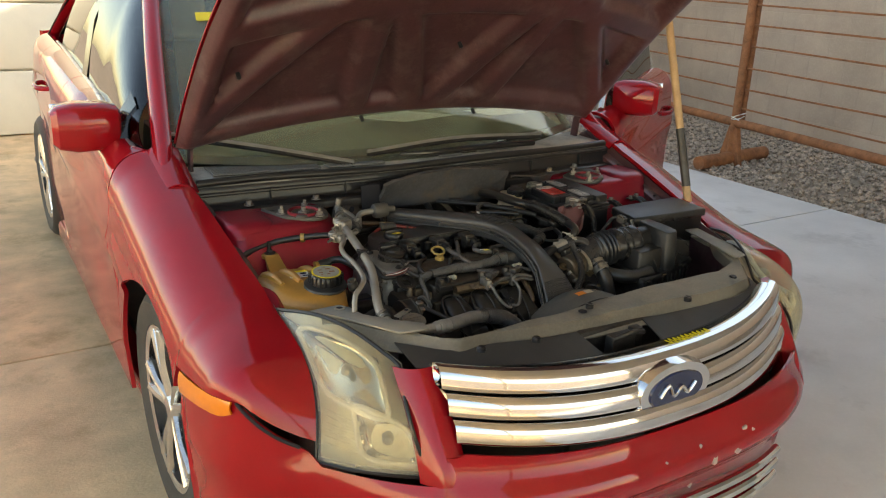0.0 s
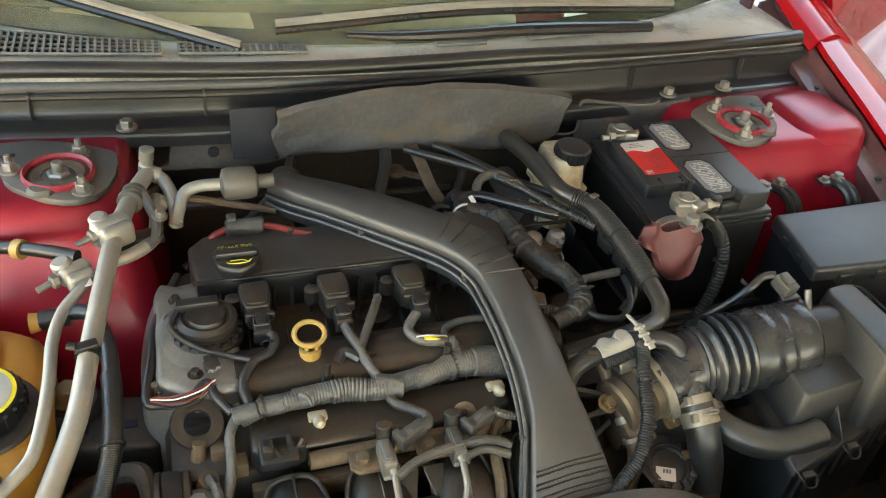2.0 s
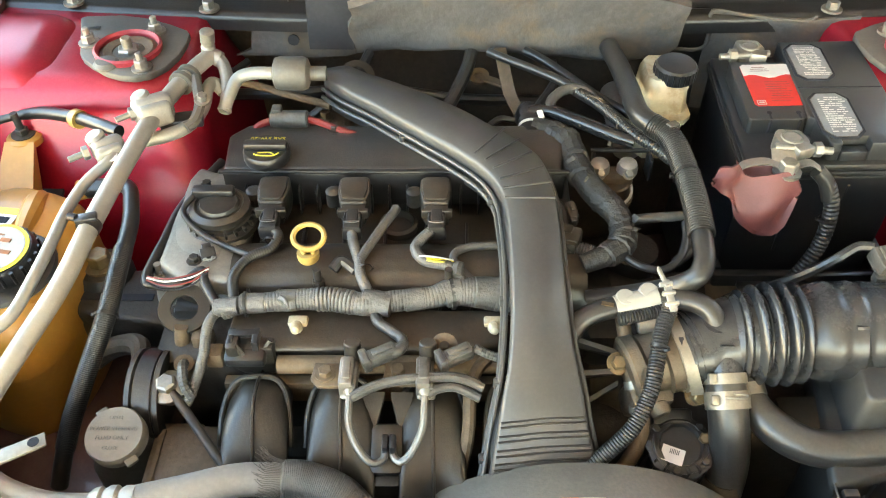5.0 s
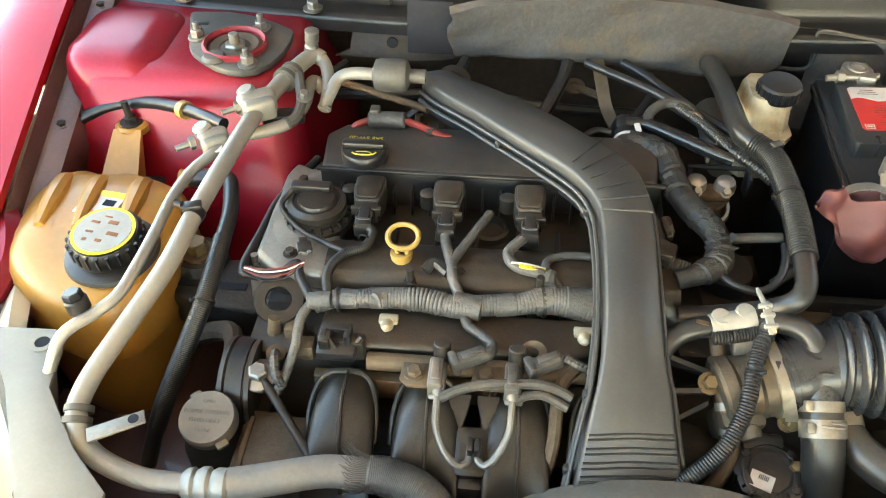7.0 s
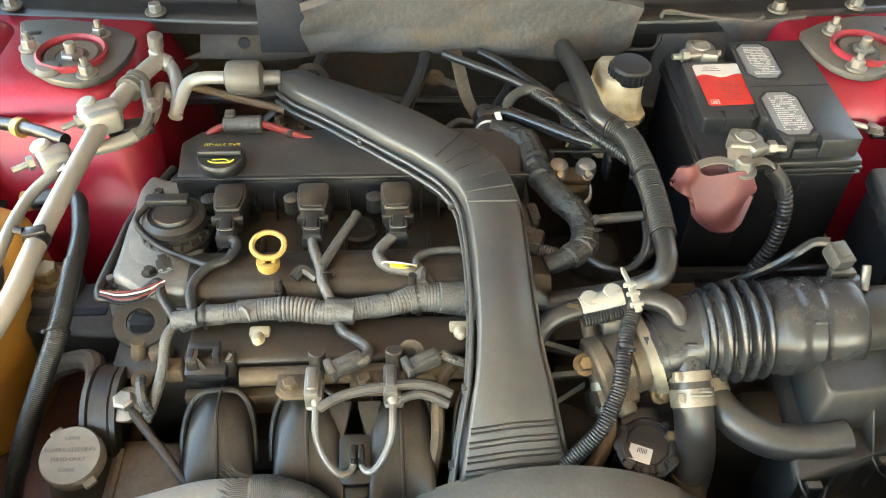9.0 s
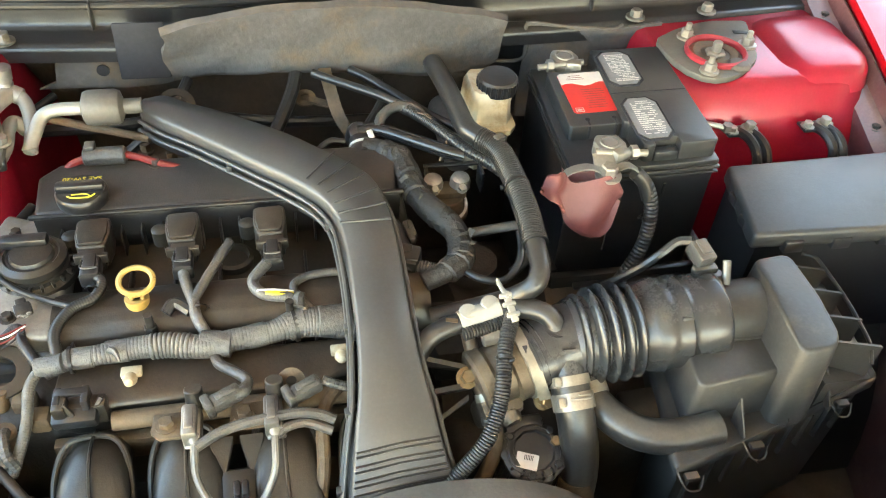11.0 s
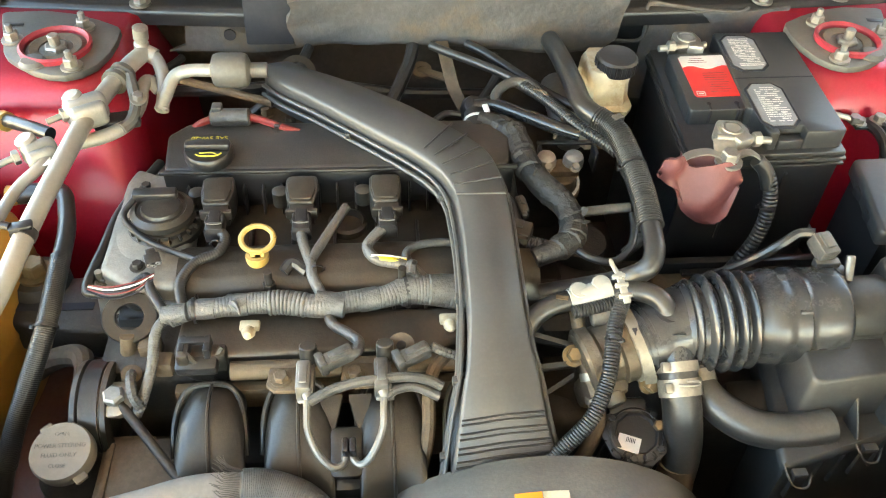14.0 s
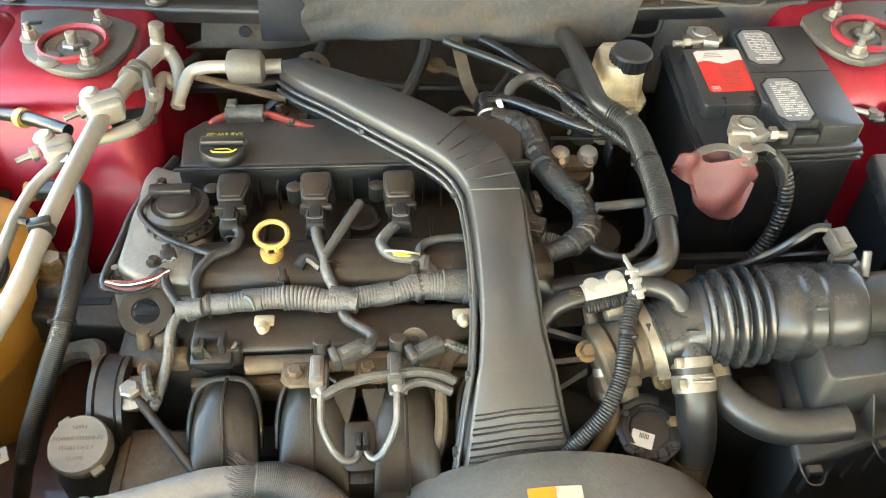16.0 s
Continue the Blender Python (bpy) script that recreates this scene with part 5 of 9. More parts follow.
tag = part("windshield_tag", sheet(lambda u, v: on_screen(-0.62 + 0.12 * u, 0.66 + 0.05 * v, 0.004), 4, 2, 0.001), YELLOW_LABEL, car, "bright yellow paper tag on the glass")

# ---- engine ----
CHAIN = mat("dusty_grey_casting", (0.16, 0.152, 0.14), 0.38, 0.3, 0.3, 22, 200, dust=0.42, bump=0.2, dust_col=(0.38, 0.33, 0.27))
engine = thing("engine", (-0.17, 0.82, 0.33), "dusty black four-cylinder engine with a plastic cam cover", "engine")
part("engine_block", merge(box((-0.18, 0.84, 0.50), (0.44, 0.30, 0.36), 0.02), box((-0.18, 0.72, 0.45), (0.40, 0.14, 0.24), 0.02)), DARK, engine)
cover_poly = [(-0.402, 0.790), (-0.37, 0.762), (-0.23, 0.756), (-0.04, 0.756), (0.048, 0.760), (0.055, 0.99), (0.03, 1.005), (-0.36, 1.000), (-0.395, 0.97)]
cc = part("cam_cover", prism(cover_poly, 0.64, 0.704, 0.008, 3), PLASTIC_BROWN, engine, "brown-dusted black plastic cam cover")
part("end_deck", prism([(-0.402, 0.790), (-0.372, 0.764), (-0.318, 0.762), (-0.312, 0.80), (-0.314, 0.900), (-0.340, 0.930), (-0.392, 0.955), (-0.40, 0.93)], 0.70, 0.727, 0.008, 3), CHAIN, cc)


def hump_f(u, v):
    """The rounded ridge in front of the coils, dented a little between them."""
    x = -0.322 + 0.374 * u
    prof = [(0.0, 0.752, 0.690), (0.10, 0.757, 0.704), (0.22, 0.764, 0.718), (0.36, 0.773, 0.7265), (0.5, 0.788, 0.7305), (0.66, 0.806, 0.730), (0.8, 0.818, 0.726), (0.9, 0.824, 0.717), (1.0, 0.827, 0.700)]
    y = float(np.interp(v, [p[0] for p in prof], [p[1] for p in prof]))
    z = float(np.interp(v, [p[0] for p in prof], [p[2] for p in prof]))
    dip = 0.5 + 0.5 * math.cos(2 * math.pi * (x + 0.198) / 0.091)
    return x, y + 0.003 * dip * v, z - 0.003 * dip * math.sin(math.pi * v)


part("front_hump", sheet(hump_f, 70, 26, 0.004), PLASTIC_BROWN, cc, sharp=60)
part("cover_skirt", prism([(-0.385, 0.750), (0.05, 0.746), (0.05, 0.775), (-0.385, 0.780)], 0.63, 0.692, 0.006), PLASTIC, cc)
part("upper_tier", prism([(-0.350, 0.908), (0.036, 0.910), (0.046, 0.975), (0.020, 0.998), (-0.335, 0.998), (-0.356, 0.975)], 0.70, 0.757, 0.006, 3), PLASTIC_DUSTY, cc)
part("tier_edge", merge(box((-0.155, 0.9065, 0.755), (0.40, 0.006, 0.005), 0.002), box((-0.155, 0.906, 0.735), (0.39, 0.004, 0.036), 0.001)), PLASTIC, cc)
for k in range(11):
    part("cover_rib", box((-0.300 + 0.033 * k, 0.7515, 0.706), (0.003, 0.010, 0.030), 0.001), PLASTIC, cc)
for k in range(18):
    part("rear_rib", box((-0.325 + 0.0205 * k, 0.8975, 0.722), (0.0022, 0.016, 0.034), 0.0008), PLASTIC, cc)
for k in range(8):
    part("valley_rib", box((-0.300 + 0.0455 * k, 0.845, 0.708), (0.003, 0.040, 0.016), 0.001), PLASTIC, cc)
for x in (-0.150,):
    part("coil_well", lathe((x, 0.868, 0.700), (0, 0, 1), [(0.022, 0), (0.022, 0.012), (0.018, 0.014), (0.016, 0.006)], 22), PLASTIC_BROWN, cc)
DULL_TUBE = mat("dull_steel_tube", (0.15, 0.145, 0.135), 0.36, 0.6, 0.25, 40, 300, dust=0.2, bump=0.1)
# chain cover at the engine's end
def chain_ring(z, x0, x1, y0, y1):
    pts = [(x1, y0, z), ((x0 + x1) / 2 + 0.01, y0 - 0.002, z), (x0 + 0.016, y0 + 0.008, z), (x0 + 0.003, y0 + 0.032, z), (x0, y0 + 0.07, z), (x0 + 0.003, (y0 + y1) / 2 + 0.02, z), (x0 + 0.010, y1 - 0.04, z), (x0 + 0.026, y1 - 0.010, z), (x1, y1, z)]
    return smooth(pts, 4)


part("chain_cover", loft([chain_ring(0.56, -0.424, -0.33, 0.765, 0.985), chain_ring(0.64, -0.423, -0.33, 0.766, 0.982), chain_ring(0.68, -0.420, -0.33, 0.770, 0.977), chain_ring(0.702, -0.415, -0.33, 0.776, 0.969), chain_ring(0.716, -0.408, -0.332, 0.783, 0.960), chain_ring(0.725, -0.399, -0.335, 0.793, 0.948), chain_ring(0.7295, -0.389, -0.340, 0.806, 0.932), chain_ring(0.731, -0.376, -0.348, 0.826, 0.905)]), CHAIN, engine, "dusty dark grey chain cover", sharp=80)
for x, y in ((-0.228, 0.763), (-0.093, 0.763), (0.0, 0.763)):
    part("cover_stud", merge(lathe((x, y, 0.690), (0, 0, 1), [(0.014, 0), (0.014, 0.018), (0.010, 0.021)], 18), hexhead((x, y, 0.710), r=0.007, h=0.012), rod((x, y, 0.720), (x, y, 0.742), 0.0042)), DARK, cc)

for x, y in ((-0.362, 0.790), (-0.375, 0.915), (-0.23, 0.985), (-0.06, 0.985)):
    part("cover_bolt", hexhead((x, y, 0.726 if y < 0.95 else 0.756), r=0.0055, h=0.006, washer=1.5), DARK, cc)

# oil filler cap
cap = part("oil_cap", merge(lathe((-0.302, 0.930, 0.756), (0, 0, 1), [(0.026, 0), (0.027, 0.004), (0.027, 0.012), (0.025, 0.015), (0.0, 0.0155)], 30), box((-0.302, 0.930, 0.774), (0.050, 0.013, 0.012), 0.004)), PLASTIC, engine, "black oil filler cap with yellow lettering")
writing("SAE 5W-20", 0.0085, pose(-0.302, 0.9465, 0.7722, 0, 0, 180), INK_YELLOW, cap)
part("oil_can_mark", merge(tube([(-0.314, 0.917, 0.7722), (-0.308, 0.914, 0.7722), (-0.292, 0.914, 0.7722), (-0.286, 0.919, 0.7722)], 0.0008, 6, 4), tube([(-0.31, 0.919, 0.7722), (-0.296, 0.9195, 0.7722), (-0.29, 0.915, 0.7722)], 0.0007, 6, 4)), INK_YELLOW, cap)

# variable cam timing valve with its plug
vct = thing("cam_solenoid", (-0.344, 0.853, 0.728), "round ribbed black solenoid with a side plug on the cam cover", "solenoid")
part("solenoid_body", lathe((-0.344, 0.853, 0.724), (0, 0, 1), [(0.040, 0), (0.039, 0.006), (0.034, 0.010), (0.033, 0.014), (0.030, 0.015), (0.030, 0.019), (0.033, 0.020), (0.033, 0.025), (0.027, 0.029), (0.025, 0.027), (0.022, 0.027), (0.020, 0.031), (0.010, 0.032), (0.0, 0.032)], 32), PLASTIC_BROWN, vct)
for k in range(20):
    a = k * math.pi / 10
    part("knurl", box((-0.344 + 0.0355 * math.cos(a), 0.853 + 0.0355 * math.sin(a), 0.7345), (0.006, 0.003, 0.006), 0.0008, (0, 0, math.degrees(a))), PLASTIC_BROWN, vct)
part("plug", box((-0.352, 0.868, 0.757), (0.046, 0.014, 0.012), 0.003), PLASTIC, vct)

# ignition coils
coil = thing("ignition_coil", (-0.292, 0.872, 0.728), "dusty black ignition coil with a front plug, in the cam cover", "ignition coil", "ignition coils")
head = [(-0.309, 0.894), (-0.306, 0.898), (-0.278, 0.899), (-0.275, 0.895), (-0.274, 0.874), (-0.277, 0.857), (-0.280, 0.854), (-0.303, 0.854), (-0.306, 0.857), (-0.309, 0.874)]
part("coil_head", merge(prism(head, 0.724, 0.755, 0.003, 3), prism([(-0.2915 + (x + 0.2915) * 0.86, 0.877 + (y - 0.877) * 0.86) for x, y in head], 0.754, 0.7575, 0.0012)), PLASTIC_BROWN, coil)
part("coil_neck", merge(box((-0.2905, 0.850, 0.741), (0.027, 0.014, 0.022), 0.003), box((-0.2905, 0.846, 0.746), (0.034, 0.006, 0.012), 0.002)), PLASTIC_BROWN, coil)
part("coil_plug", merge(box((-0.2905, 0.834, 0.741), (0.019, 0.026, 0.018), 0.003, (6, 0, 0)), box((-0.2905, 0.836, 0.7515), (0.012, 0.018, 0.004), 0.001, (6, 0, 0)), box((-0.2905, 0.823, 0.738), (0.021, 0.006, 0.016), 0.002)), PLASTIC, coil)
part("plug_latch", tube([(-0.298, 0.838, 0.7515), (-0.298, 0.8275, 0.751), (-0.283, 0.8275, 0.751), (-0.283, 0.838, 0.7515)], 0.0011, 6, 4), PLASTIC_DUSTY, coil)
part("coil_ear", merge(lathe((-0.316, 0.884, 0.728), (0, 0, 1), [(0.009, 0), (0.009, 0.018), (0.006, 0.020)], 16), box((-0.311, 0.884, 0.738), (0.010, 0.014, 0.014), 0.002)), PLASTIC_BROWN, coil)
for x in (-0.198, -0.107, -0.016):
    copy_thing(coil, Matrix.Translation((x - 0.0005, 0.871, 0.728)))
coil.location.x = -0.2885

# dipstick
dip = thing("dipstick", (-0.240, 0.800, 0.728), "yellow plastic dipstick ring standing in the cam cover", "dipstick")
ring = [(-0.240 + 0.0165 * math.cos(a), 0.803 + 0.013 * math.sin(a), 0.750 + 0.006 * math.sin(a)) for a in [k * math.pi / 8 for k in range(17)]]
part("ring", tube(ring, 0.0030, 8, 3), YELLOW, dip)
part("handle", merge(rod((-0.246, 0.792, 0.746), (-0.245, 0.790, 0.738), 0.0025), rod((-0.234, 0.792, 0.746), (-0.235, 0.790, 0.738), 0.0025), lathe((-0.241, 0.792, 0.727), (0, 0.15, 1), [(0.011, 0), (0.012, 0.006), (0.012, 0.010), (0.008, 0.011), (0.007, 0.004)], 20)), YELLOW, dip)

# wiring loom along the engine's front
loom = thing("wiring_loom", (-0.18, 0.745, 0.70), "thick grey taped wiring loom lying along the intake manifold", "wiring")
LOOM = mat("pale_grey_loom_tape", (0.074, 0.072, 0.070), 0.38, 0.05, 0.40, 40, 260, dust=0.28, bump=0.8, bump_scale=160)
part("main_trunk", tube([(-0.324, 0.730, 0.712), (-0.302, 0.737, 0.717), (-0.277, 0.739, 0.718), (-0.246, 0.743, 0.718), (-0.211, 0.743, 0.718), (-0.176, 0.737, 0.717), (-0.147, 0.741, 0.718), (-0.113, 0.746, 0.718), (-0.092, 0.753, 0.718), (-0.066, 0.756, 0.716), (-0.04, 0.752, 0.712), (-0.015, 0.75, 0.704)], [0.0082, 0.0096, 0.0100, 0.0110, 0.0118, 0.0118, 0.0112, 0.0112, 0.0136, 0.0160, 0.0155, 0.0145], 16, 10, 0.0034, 0.0004), LOOM, loom)
part("split_sleeve", tube([(-0.228, 0.743, 0.718), (-0.211, 0.743, 0.718), (-0.190, 0.739, 0.7175)], 0.0125, 16, 10, 0.0042, 0.0012), LOOM, loom, "pale grey ribbed sleeve")
lr = random.Random(11)
for x, y, r in ((-0.318, 0.733, 0.0094), (-0.292, 0.738, 0.0105), (-0.258, 0.742, 0.0114), (-0.166, 0.739, 0.0126), (-0.128, 0.744, 0.0120), (-0.088, 0.754, 0.0148), (-0.052, 0.754, 0.0164)):
    w = lr.uniform(0.010, 0.017)
    part("tape_wrap", lathe((x, y, 0.7175), (1, 0.25 * lr.uniform(-1, 1), 0.15 * lr.uniform(-1, 1)), [(r - 0.002, -w), (r - 0.0003, -w + 0.001), (r + 0.0003, 0.0), (r - 0.0001, w - 0.001), (r - 0.002, w)], 18), LOOM, loom)
part("tape_tail", tube([(-0.262, 0.735, 0.728), (-0.256, 0.728, 0.731), (-0.252, 0.720, 0.727)], [0.004, 0.003, 0.001], 6, 4), LOOM, loom)
part("tape_tail", tube([(-0.085, 0.762, 0.733), (-0.083, 0.772, 0.737), (-0.078, 0.778, 0.735)], [0.007, 0.006, 0.002], 8, 4), LOOM, loom)
for k, (pts, r, m) in enumerate((
        ([(-0.312, 0.740, 0.718), (-0.316, 0.765, 0.728), (-0.302, 0.788, 0.734), (-0.282, 0.800, 0.735), (-0.276, 0.818, 0.738), (-0.287, 0.829, 0.743)], 0.0058, RUBBER),
        ([(-0.302, 0.790, 0.736), (-0.335, 0.806, 0.736), (-0.362, 0.822, 0.740), (-0.382, 0.845, 0.748), (-0.372, 0.866, 0.756)], 0.0036, RUBBER),
        ([(-0.174, 0.746, 0.722), (-0.184, 0.766, 0.730), (-0.187, 0.784, 0.733), (-0.194, 0.806, 0.737), (-0.198, 0.826, 0.740)], 0.0060, LOOM),
        ([(-0.187, 0.784, 0.734), (-0.176, 0.806, 0.737), (-0.162, 0.832, 0.742), (-0.150, 0.856, 0.744)], 0.0055, TAPE),
        ([(-0.076, 0.758, 0.725), (-0.090, 0.775, 0.733), (-0.118, 0.782, 0.736), (-0.128, 0.800, 0.737), (-0.118, 0.816, 0.740), (-0.108, 0.827, 0.740)], 0.0062, LOOM),
        ([(-0.070, 0.765, 0.725), (-0.088, 0.788, 0.733), (-0.076, 0.802, 0.735), (-0.050, 0.806, 0.735), (-0.035, 0.806, 0.733)], 0.0048, TAPE),
        ([(-0.170, 0.738, 0.712), (-0.164, 0.718, 0.712), (-0.150, 0.706, 0.712), (-0.138, 0.692, 0.714), (-0.141, 0.676, 0.718), (-0.152, 0.673, 0.719)], 0.0058, TAPE),
        ([(-0.326, 0.736, 0.714), (-0.336, 0.716, 0.708), (-0.338, 0.690, 0.692), (-0.345, 0.665, 0.676), (-0.352, 0.652, 0.664)], 0.0056, LOOM),
        ([(-0.330, 0.738, 0.716), (-0.345, 0.760, 0.722), (-0.352, 0.776, 0.726), (-0.372, 0.762, 0.720), (-0.398, 0.764, 0.717), (-0.412, 0.775, 0.716), (-0.405, 0.83, 0.72), (-0.40, 0.88, 0.72), (-0.385, 0.93, 0.72), (-0.37, 0.97, 0.72)], 0.0058, RUBBER))):
    part("branch", tube(pts, r * 0.94, 12, 10, 0.0026 if r > 0.0052 else 0, 0.00022), m, loom)
for k, (m, dz) in enumerate(((RED_WIRE, 0.0), (WHITE, 0.003), (INK_AND_SHADE, -0.003), (RED_WIRE, 0.005))):
    part("bare_wire", tube([(-0.343, 0.772 + dz, 0.730), (-0.36, 0.760 + dz, 0.726 + dz), (-0.385, 0.757 + dz, 0.723 + dz), (-0.408, 0.766 + dz, 0.722)], 0.0009, 6, 6), m, loom)
for k in range(3):
    part("bare_wire", tube([(-0.124, 0.783, 0.737 + 0.002 * k), (-0.108, 0.776 + 0.003 * k, 0.741), (-0.088, 0.778 + 0.002 * k, 0.736)], 0.0013, 6, 6), (INK_YELLOW, YELLOW_LABEL, WHITE)[k], loom, "pale green-yellow bare wires")
part("hook_hose", tube([(-0.19, 0.775, 0.728), (-0.205, 0.785, 0.732), (-0.214, 0.776, 0.728)], 0.006, 8, 6), RUBBER, loom)

# intake manifold
man = thing("intake_manifold", (-0.18, 0.66, 0.45), "dusty black plastic intake manifold with curved runners", "intake manifold")
part("plenum_plate", prism([(-0.318, 0.696), (-0.30, 0.690), (-0.06, 0.692), (-0.035, 0.700), (-0.035, 0.745), (-0.315, 0.745)], 0.66, 0.703, 0.006, 3), PLASTIC_BROWN, man)
for x in (-0.246, -0.047):
    c = part("loom_clip", box((x, 0.724, 0.706), (0.020, 0.012, 0.006), 0.002), CREAM, man, "pale yellow clip")
    part("clip_tip", lathe((x, 0.716, 0.708), (0, -0.9, 0.4), [(0.006, 0), (0.007, 0.004), (0.004, 0.012), (0.001, 0.014)], 12), CREAM, c)


def runner(x, w, lean):
    rings = []
    for (y, z, k) in ((0.700, 0.655, 0.75), (0.684, 0.672, 0.9), (0.664, 0.681, 0.97), (0.640, 0.680, 1.0), (0.615, 0.668, 1.02), (0.590, 0.644, 1.02), (0.570, 0.606, 0.98), (0.560, 0.560, 0.95), (0.56, 0.50, 0.9)):
        ring = []
        d = Vector((0, 0.6, 0.8)) if y > 0.60 else Vector((0, 0.95, 0.3))
        for q in range(18):
            a = 2 * math.pi * q / 18
            ring.append(Vector((x + lean * (0.69 - z), y, z)) + Vector((1, 0, 0)) * (w * k * math.cos(a)) + d * (0.030 * k * (math.sin(a) - 1)))
        rings.append(ring)
    return loft(rings)


RUN = mat("runner_plastic", (0.0080, 0.0076, 0.0070), 0.36, 0, 0.25, 14, 200, dust=0.15, dust_col=(0.25, 0.19, 0.13), bump=0.1, bump_scale=400)
for x, w, ln in ((-0.281, 0.0325, 0.06), (-0.197, 0.0325, 0.04), (-0.108, 0.0315, 0.02), (-0.02, 0.034, 0.0)):
    r = part("runner", runner(x, w, ln), RUN, man, sharp=70)
    part("seam", tube([(x + ln * (0.69 - z), y, z + 0.002) for y, z in ((0.684, 0.673), (0.664, 0.682), (0.640, 0.682), (0.615, 0.670), (0.588, 0.646), (0.567, 0.608), (0.557, 0.562))], 0.0018, 6, 6), RUN, r)
    part("runner_collar", tube([(x - 0.001 + w * 1.06 * math.copysign(abs(math.cos(a)) ** 0.6, math.cos(a)), 0.618 + 0.056 * math.sin(a) ** 0.8, 0.640 + 0.040 * math.sin(a) ** 0.6) for a in [k * math.pi / 14 for k in range(15)]], 0.0030, 8, 3), RUN, r)
part("bracket_block", merge(box((-0.288, 0.690, 0.700), (0.046, 0.016, 0.026), 0.003), box((-0.303, 0.684, 0.712), (0.012, 0.020, 0.022), 0.003), tube([(-0.30, 0.68, 0.722), (-0.285, 0.676, 0.700), (-0.268, 0.69, 0.716)], 0.003, 6)), PLASTIC_BROWN, man)
part("manifold_gasket", box((-0.17, 0.682, 0.650), (0.30, 0.012, 0.030), 0.002), RUST_RAIL, man)
part("runner_bridge", merge(box((-0.152, 0.618, 0.632), (0.034, 0.050, 0.056), 0.008, (25, 0, 0)), box((-0.152, 0.590, 0.60), (0.030, 0.03, 0.08), 0.008)), RUN, man)
part("bridge_tab", merge(*[loft([[(x - 0.011, 0.655, 0.680), (x + 0.011, 0.655, 0.680), (x + 0.011, 0.651, 0.676), (x - 0.011, 0.651, 0.676)], [(x - 0.003, 0.628, 0.664), (x + 0.003, 0.628, 0.664), (x + 0.003, 0.624, 0.660), (x - 0.003, 0.624, 0.660)]]) for x in (-0.166, -0.138)]), PLASTIC, man)
for x in (-0.1525, -0.1455):
    part("tube_holder", box((x, 0.604, 0.668), (0.006, 0.016, 0.012), 0.002), PLASTIC, man)

part("runner_cap", merge(box((-0.292, 0.684, 0.704), (0.040, 0.026, 0.016), 0.004, (12, 0, 0)), box((-0.305, 0.690, 0.716), (0.006, 0.020, 0.016), 0.001), box((-0.281, 0.690, 0.716), (0.006, 0.020, 0.016), 0.001), box((-0.293, 0.694, 0.722), (0.030, 0.008, 0.005), 0.001)), PLASTIC, man, "black clip-on cap over the runner")
# fuel rail, injectors' connectors and tubes
rail_ = thing("fuel_rail", (-0.15, 0.672, 0.69), "tan rusty fuel rail with bright clips and grey plugs", "fuel rail")
part("rail_bar", merge(rod((-0.262, 0.681, 0.690), (-0.045, 0.682, 0.690), 0.0095, n=14), rod((-0.262, 0.693, 0.676), (-0.045, 0.694, 0.676), 0.006, n=10)), RUST_RAIL, rail_)
for x, y in ((-0.206, 0.662), (-0.136, 0.664)):
    part("rail_tab", prism([(x - 0.020, y - 0.006), (x - 0.012, y - 0.014), (x + 0.016, y - 0.014), (x + 0.022, y + 0.002), (x + 0.020, y + 0.014), (x - 0.018, y + 0.014)], 0.694, 0.699, 0.001), RUST_RAIL, rail_)
    part("rail_bolt", hexhead((x - 0.006, y, 0.699), r=0.0072, h=0.006, washer=1.4), RUST_RAIL, rail_)
for x, m in ((-0.187, STEEL), (-0.114, DULL_TUBE)):
    part("injector_clip", merge(box((x - 0.003, 0.655, 0.704), (0.014, 0.034, 0.024), 0.003), box((x + 0.004, 0.656, 0.700), (0.005, 0.036, 0.018), 0.001), box((x - 0.003, 0.655, 0.7165), (0.008, 0.022, 0.003), 0.001), box((x, 0.640, 0.694), (0.018, 0.006, 0.008), 0.002, (30, 0, 0))), m, rail_, "bright metal clip")
    part("injector_top", rod((x + 0.001, 0.676, 0.702), (x + 0.001, 0.682, 0.724), 0.0085, n=14, edge=0.001), PLASTIC_BROWN, rail_)
    part("plug", merge(box((x + 0.027, 0.671, 0.716), (0.036, 0.015, 0.014), 0.003, (0, -6, 24)), box((x + 0.014, 0.666, 0.715), (0.008, 0.019, 0.017), 0.002, (0, -6, 24)), box((x + 0.030, 0.6725, 0.7235), (0.020, 0.006, 0.003), 0.001, (0, -6, 24))), TAPE, rail_, "grey electrical plug")
part("rail_ear", lathe((-0.097, 0.688, 0.712), (0, -0.8, 0.6), [(0.013, 0), (0.013, 0.003), (0.005, 0.003), (0.005, 0.0)], 20, True), RUST_RAIL, rail_)
part("plug_cable", tube([(-0.068, 0.680, 0.718), (-0.055, 0.676, 0.713), (-0.038, 0.673, 0.708)], 0.0045, 8, 6, 0.004, 0.0006), TAPE, rail_)
part("plug_wire", merge(*[tube([(-0.146 + 0.001 * k, 0.680 + 0.002 * k, 0.719), (-0.140, 0.684 + 0.001 * k, 0.720), (-0.139, 0.688, 0.716)], 0.0012, 6, 4) for k in range(-1, 2)]), TAPE, rail_)
hose_set = thing("vacuum_hose", (-0.15, 0.63, 0.69), "grey steel tubes and hose looping over the intake runners", "hose")
part("cross_hose", tube([(-0.184, 0.632, 0.703), (-0.167, 0.639, 0.708), (-0.150, 0.644, 0.710), (-0.132, 0.647, 0.711), (-0.095, 0.650, 0.711), (-0.074, 0.648, 0.708), (-0.060, 0.643, 0.703)], 0.0050, 10, 8), TAPE, hose_set)
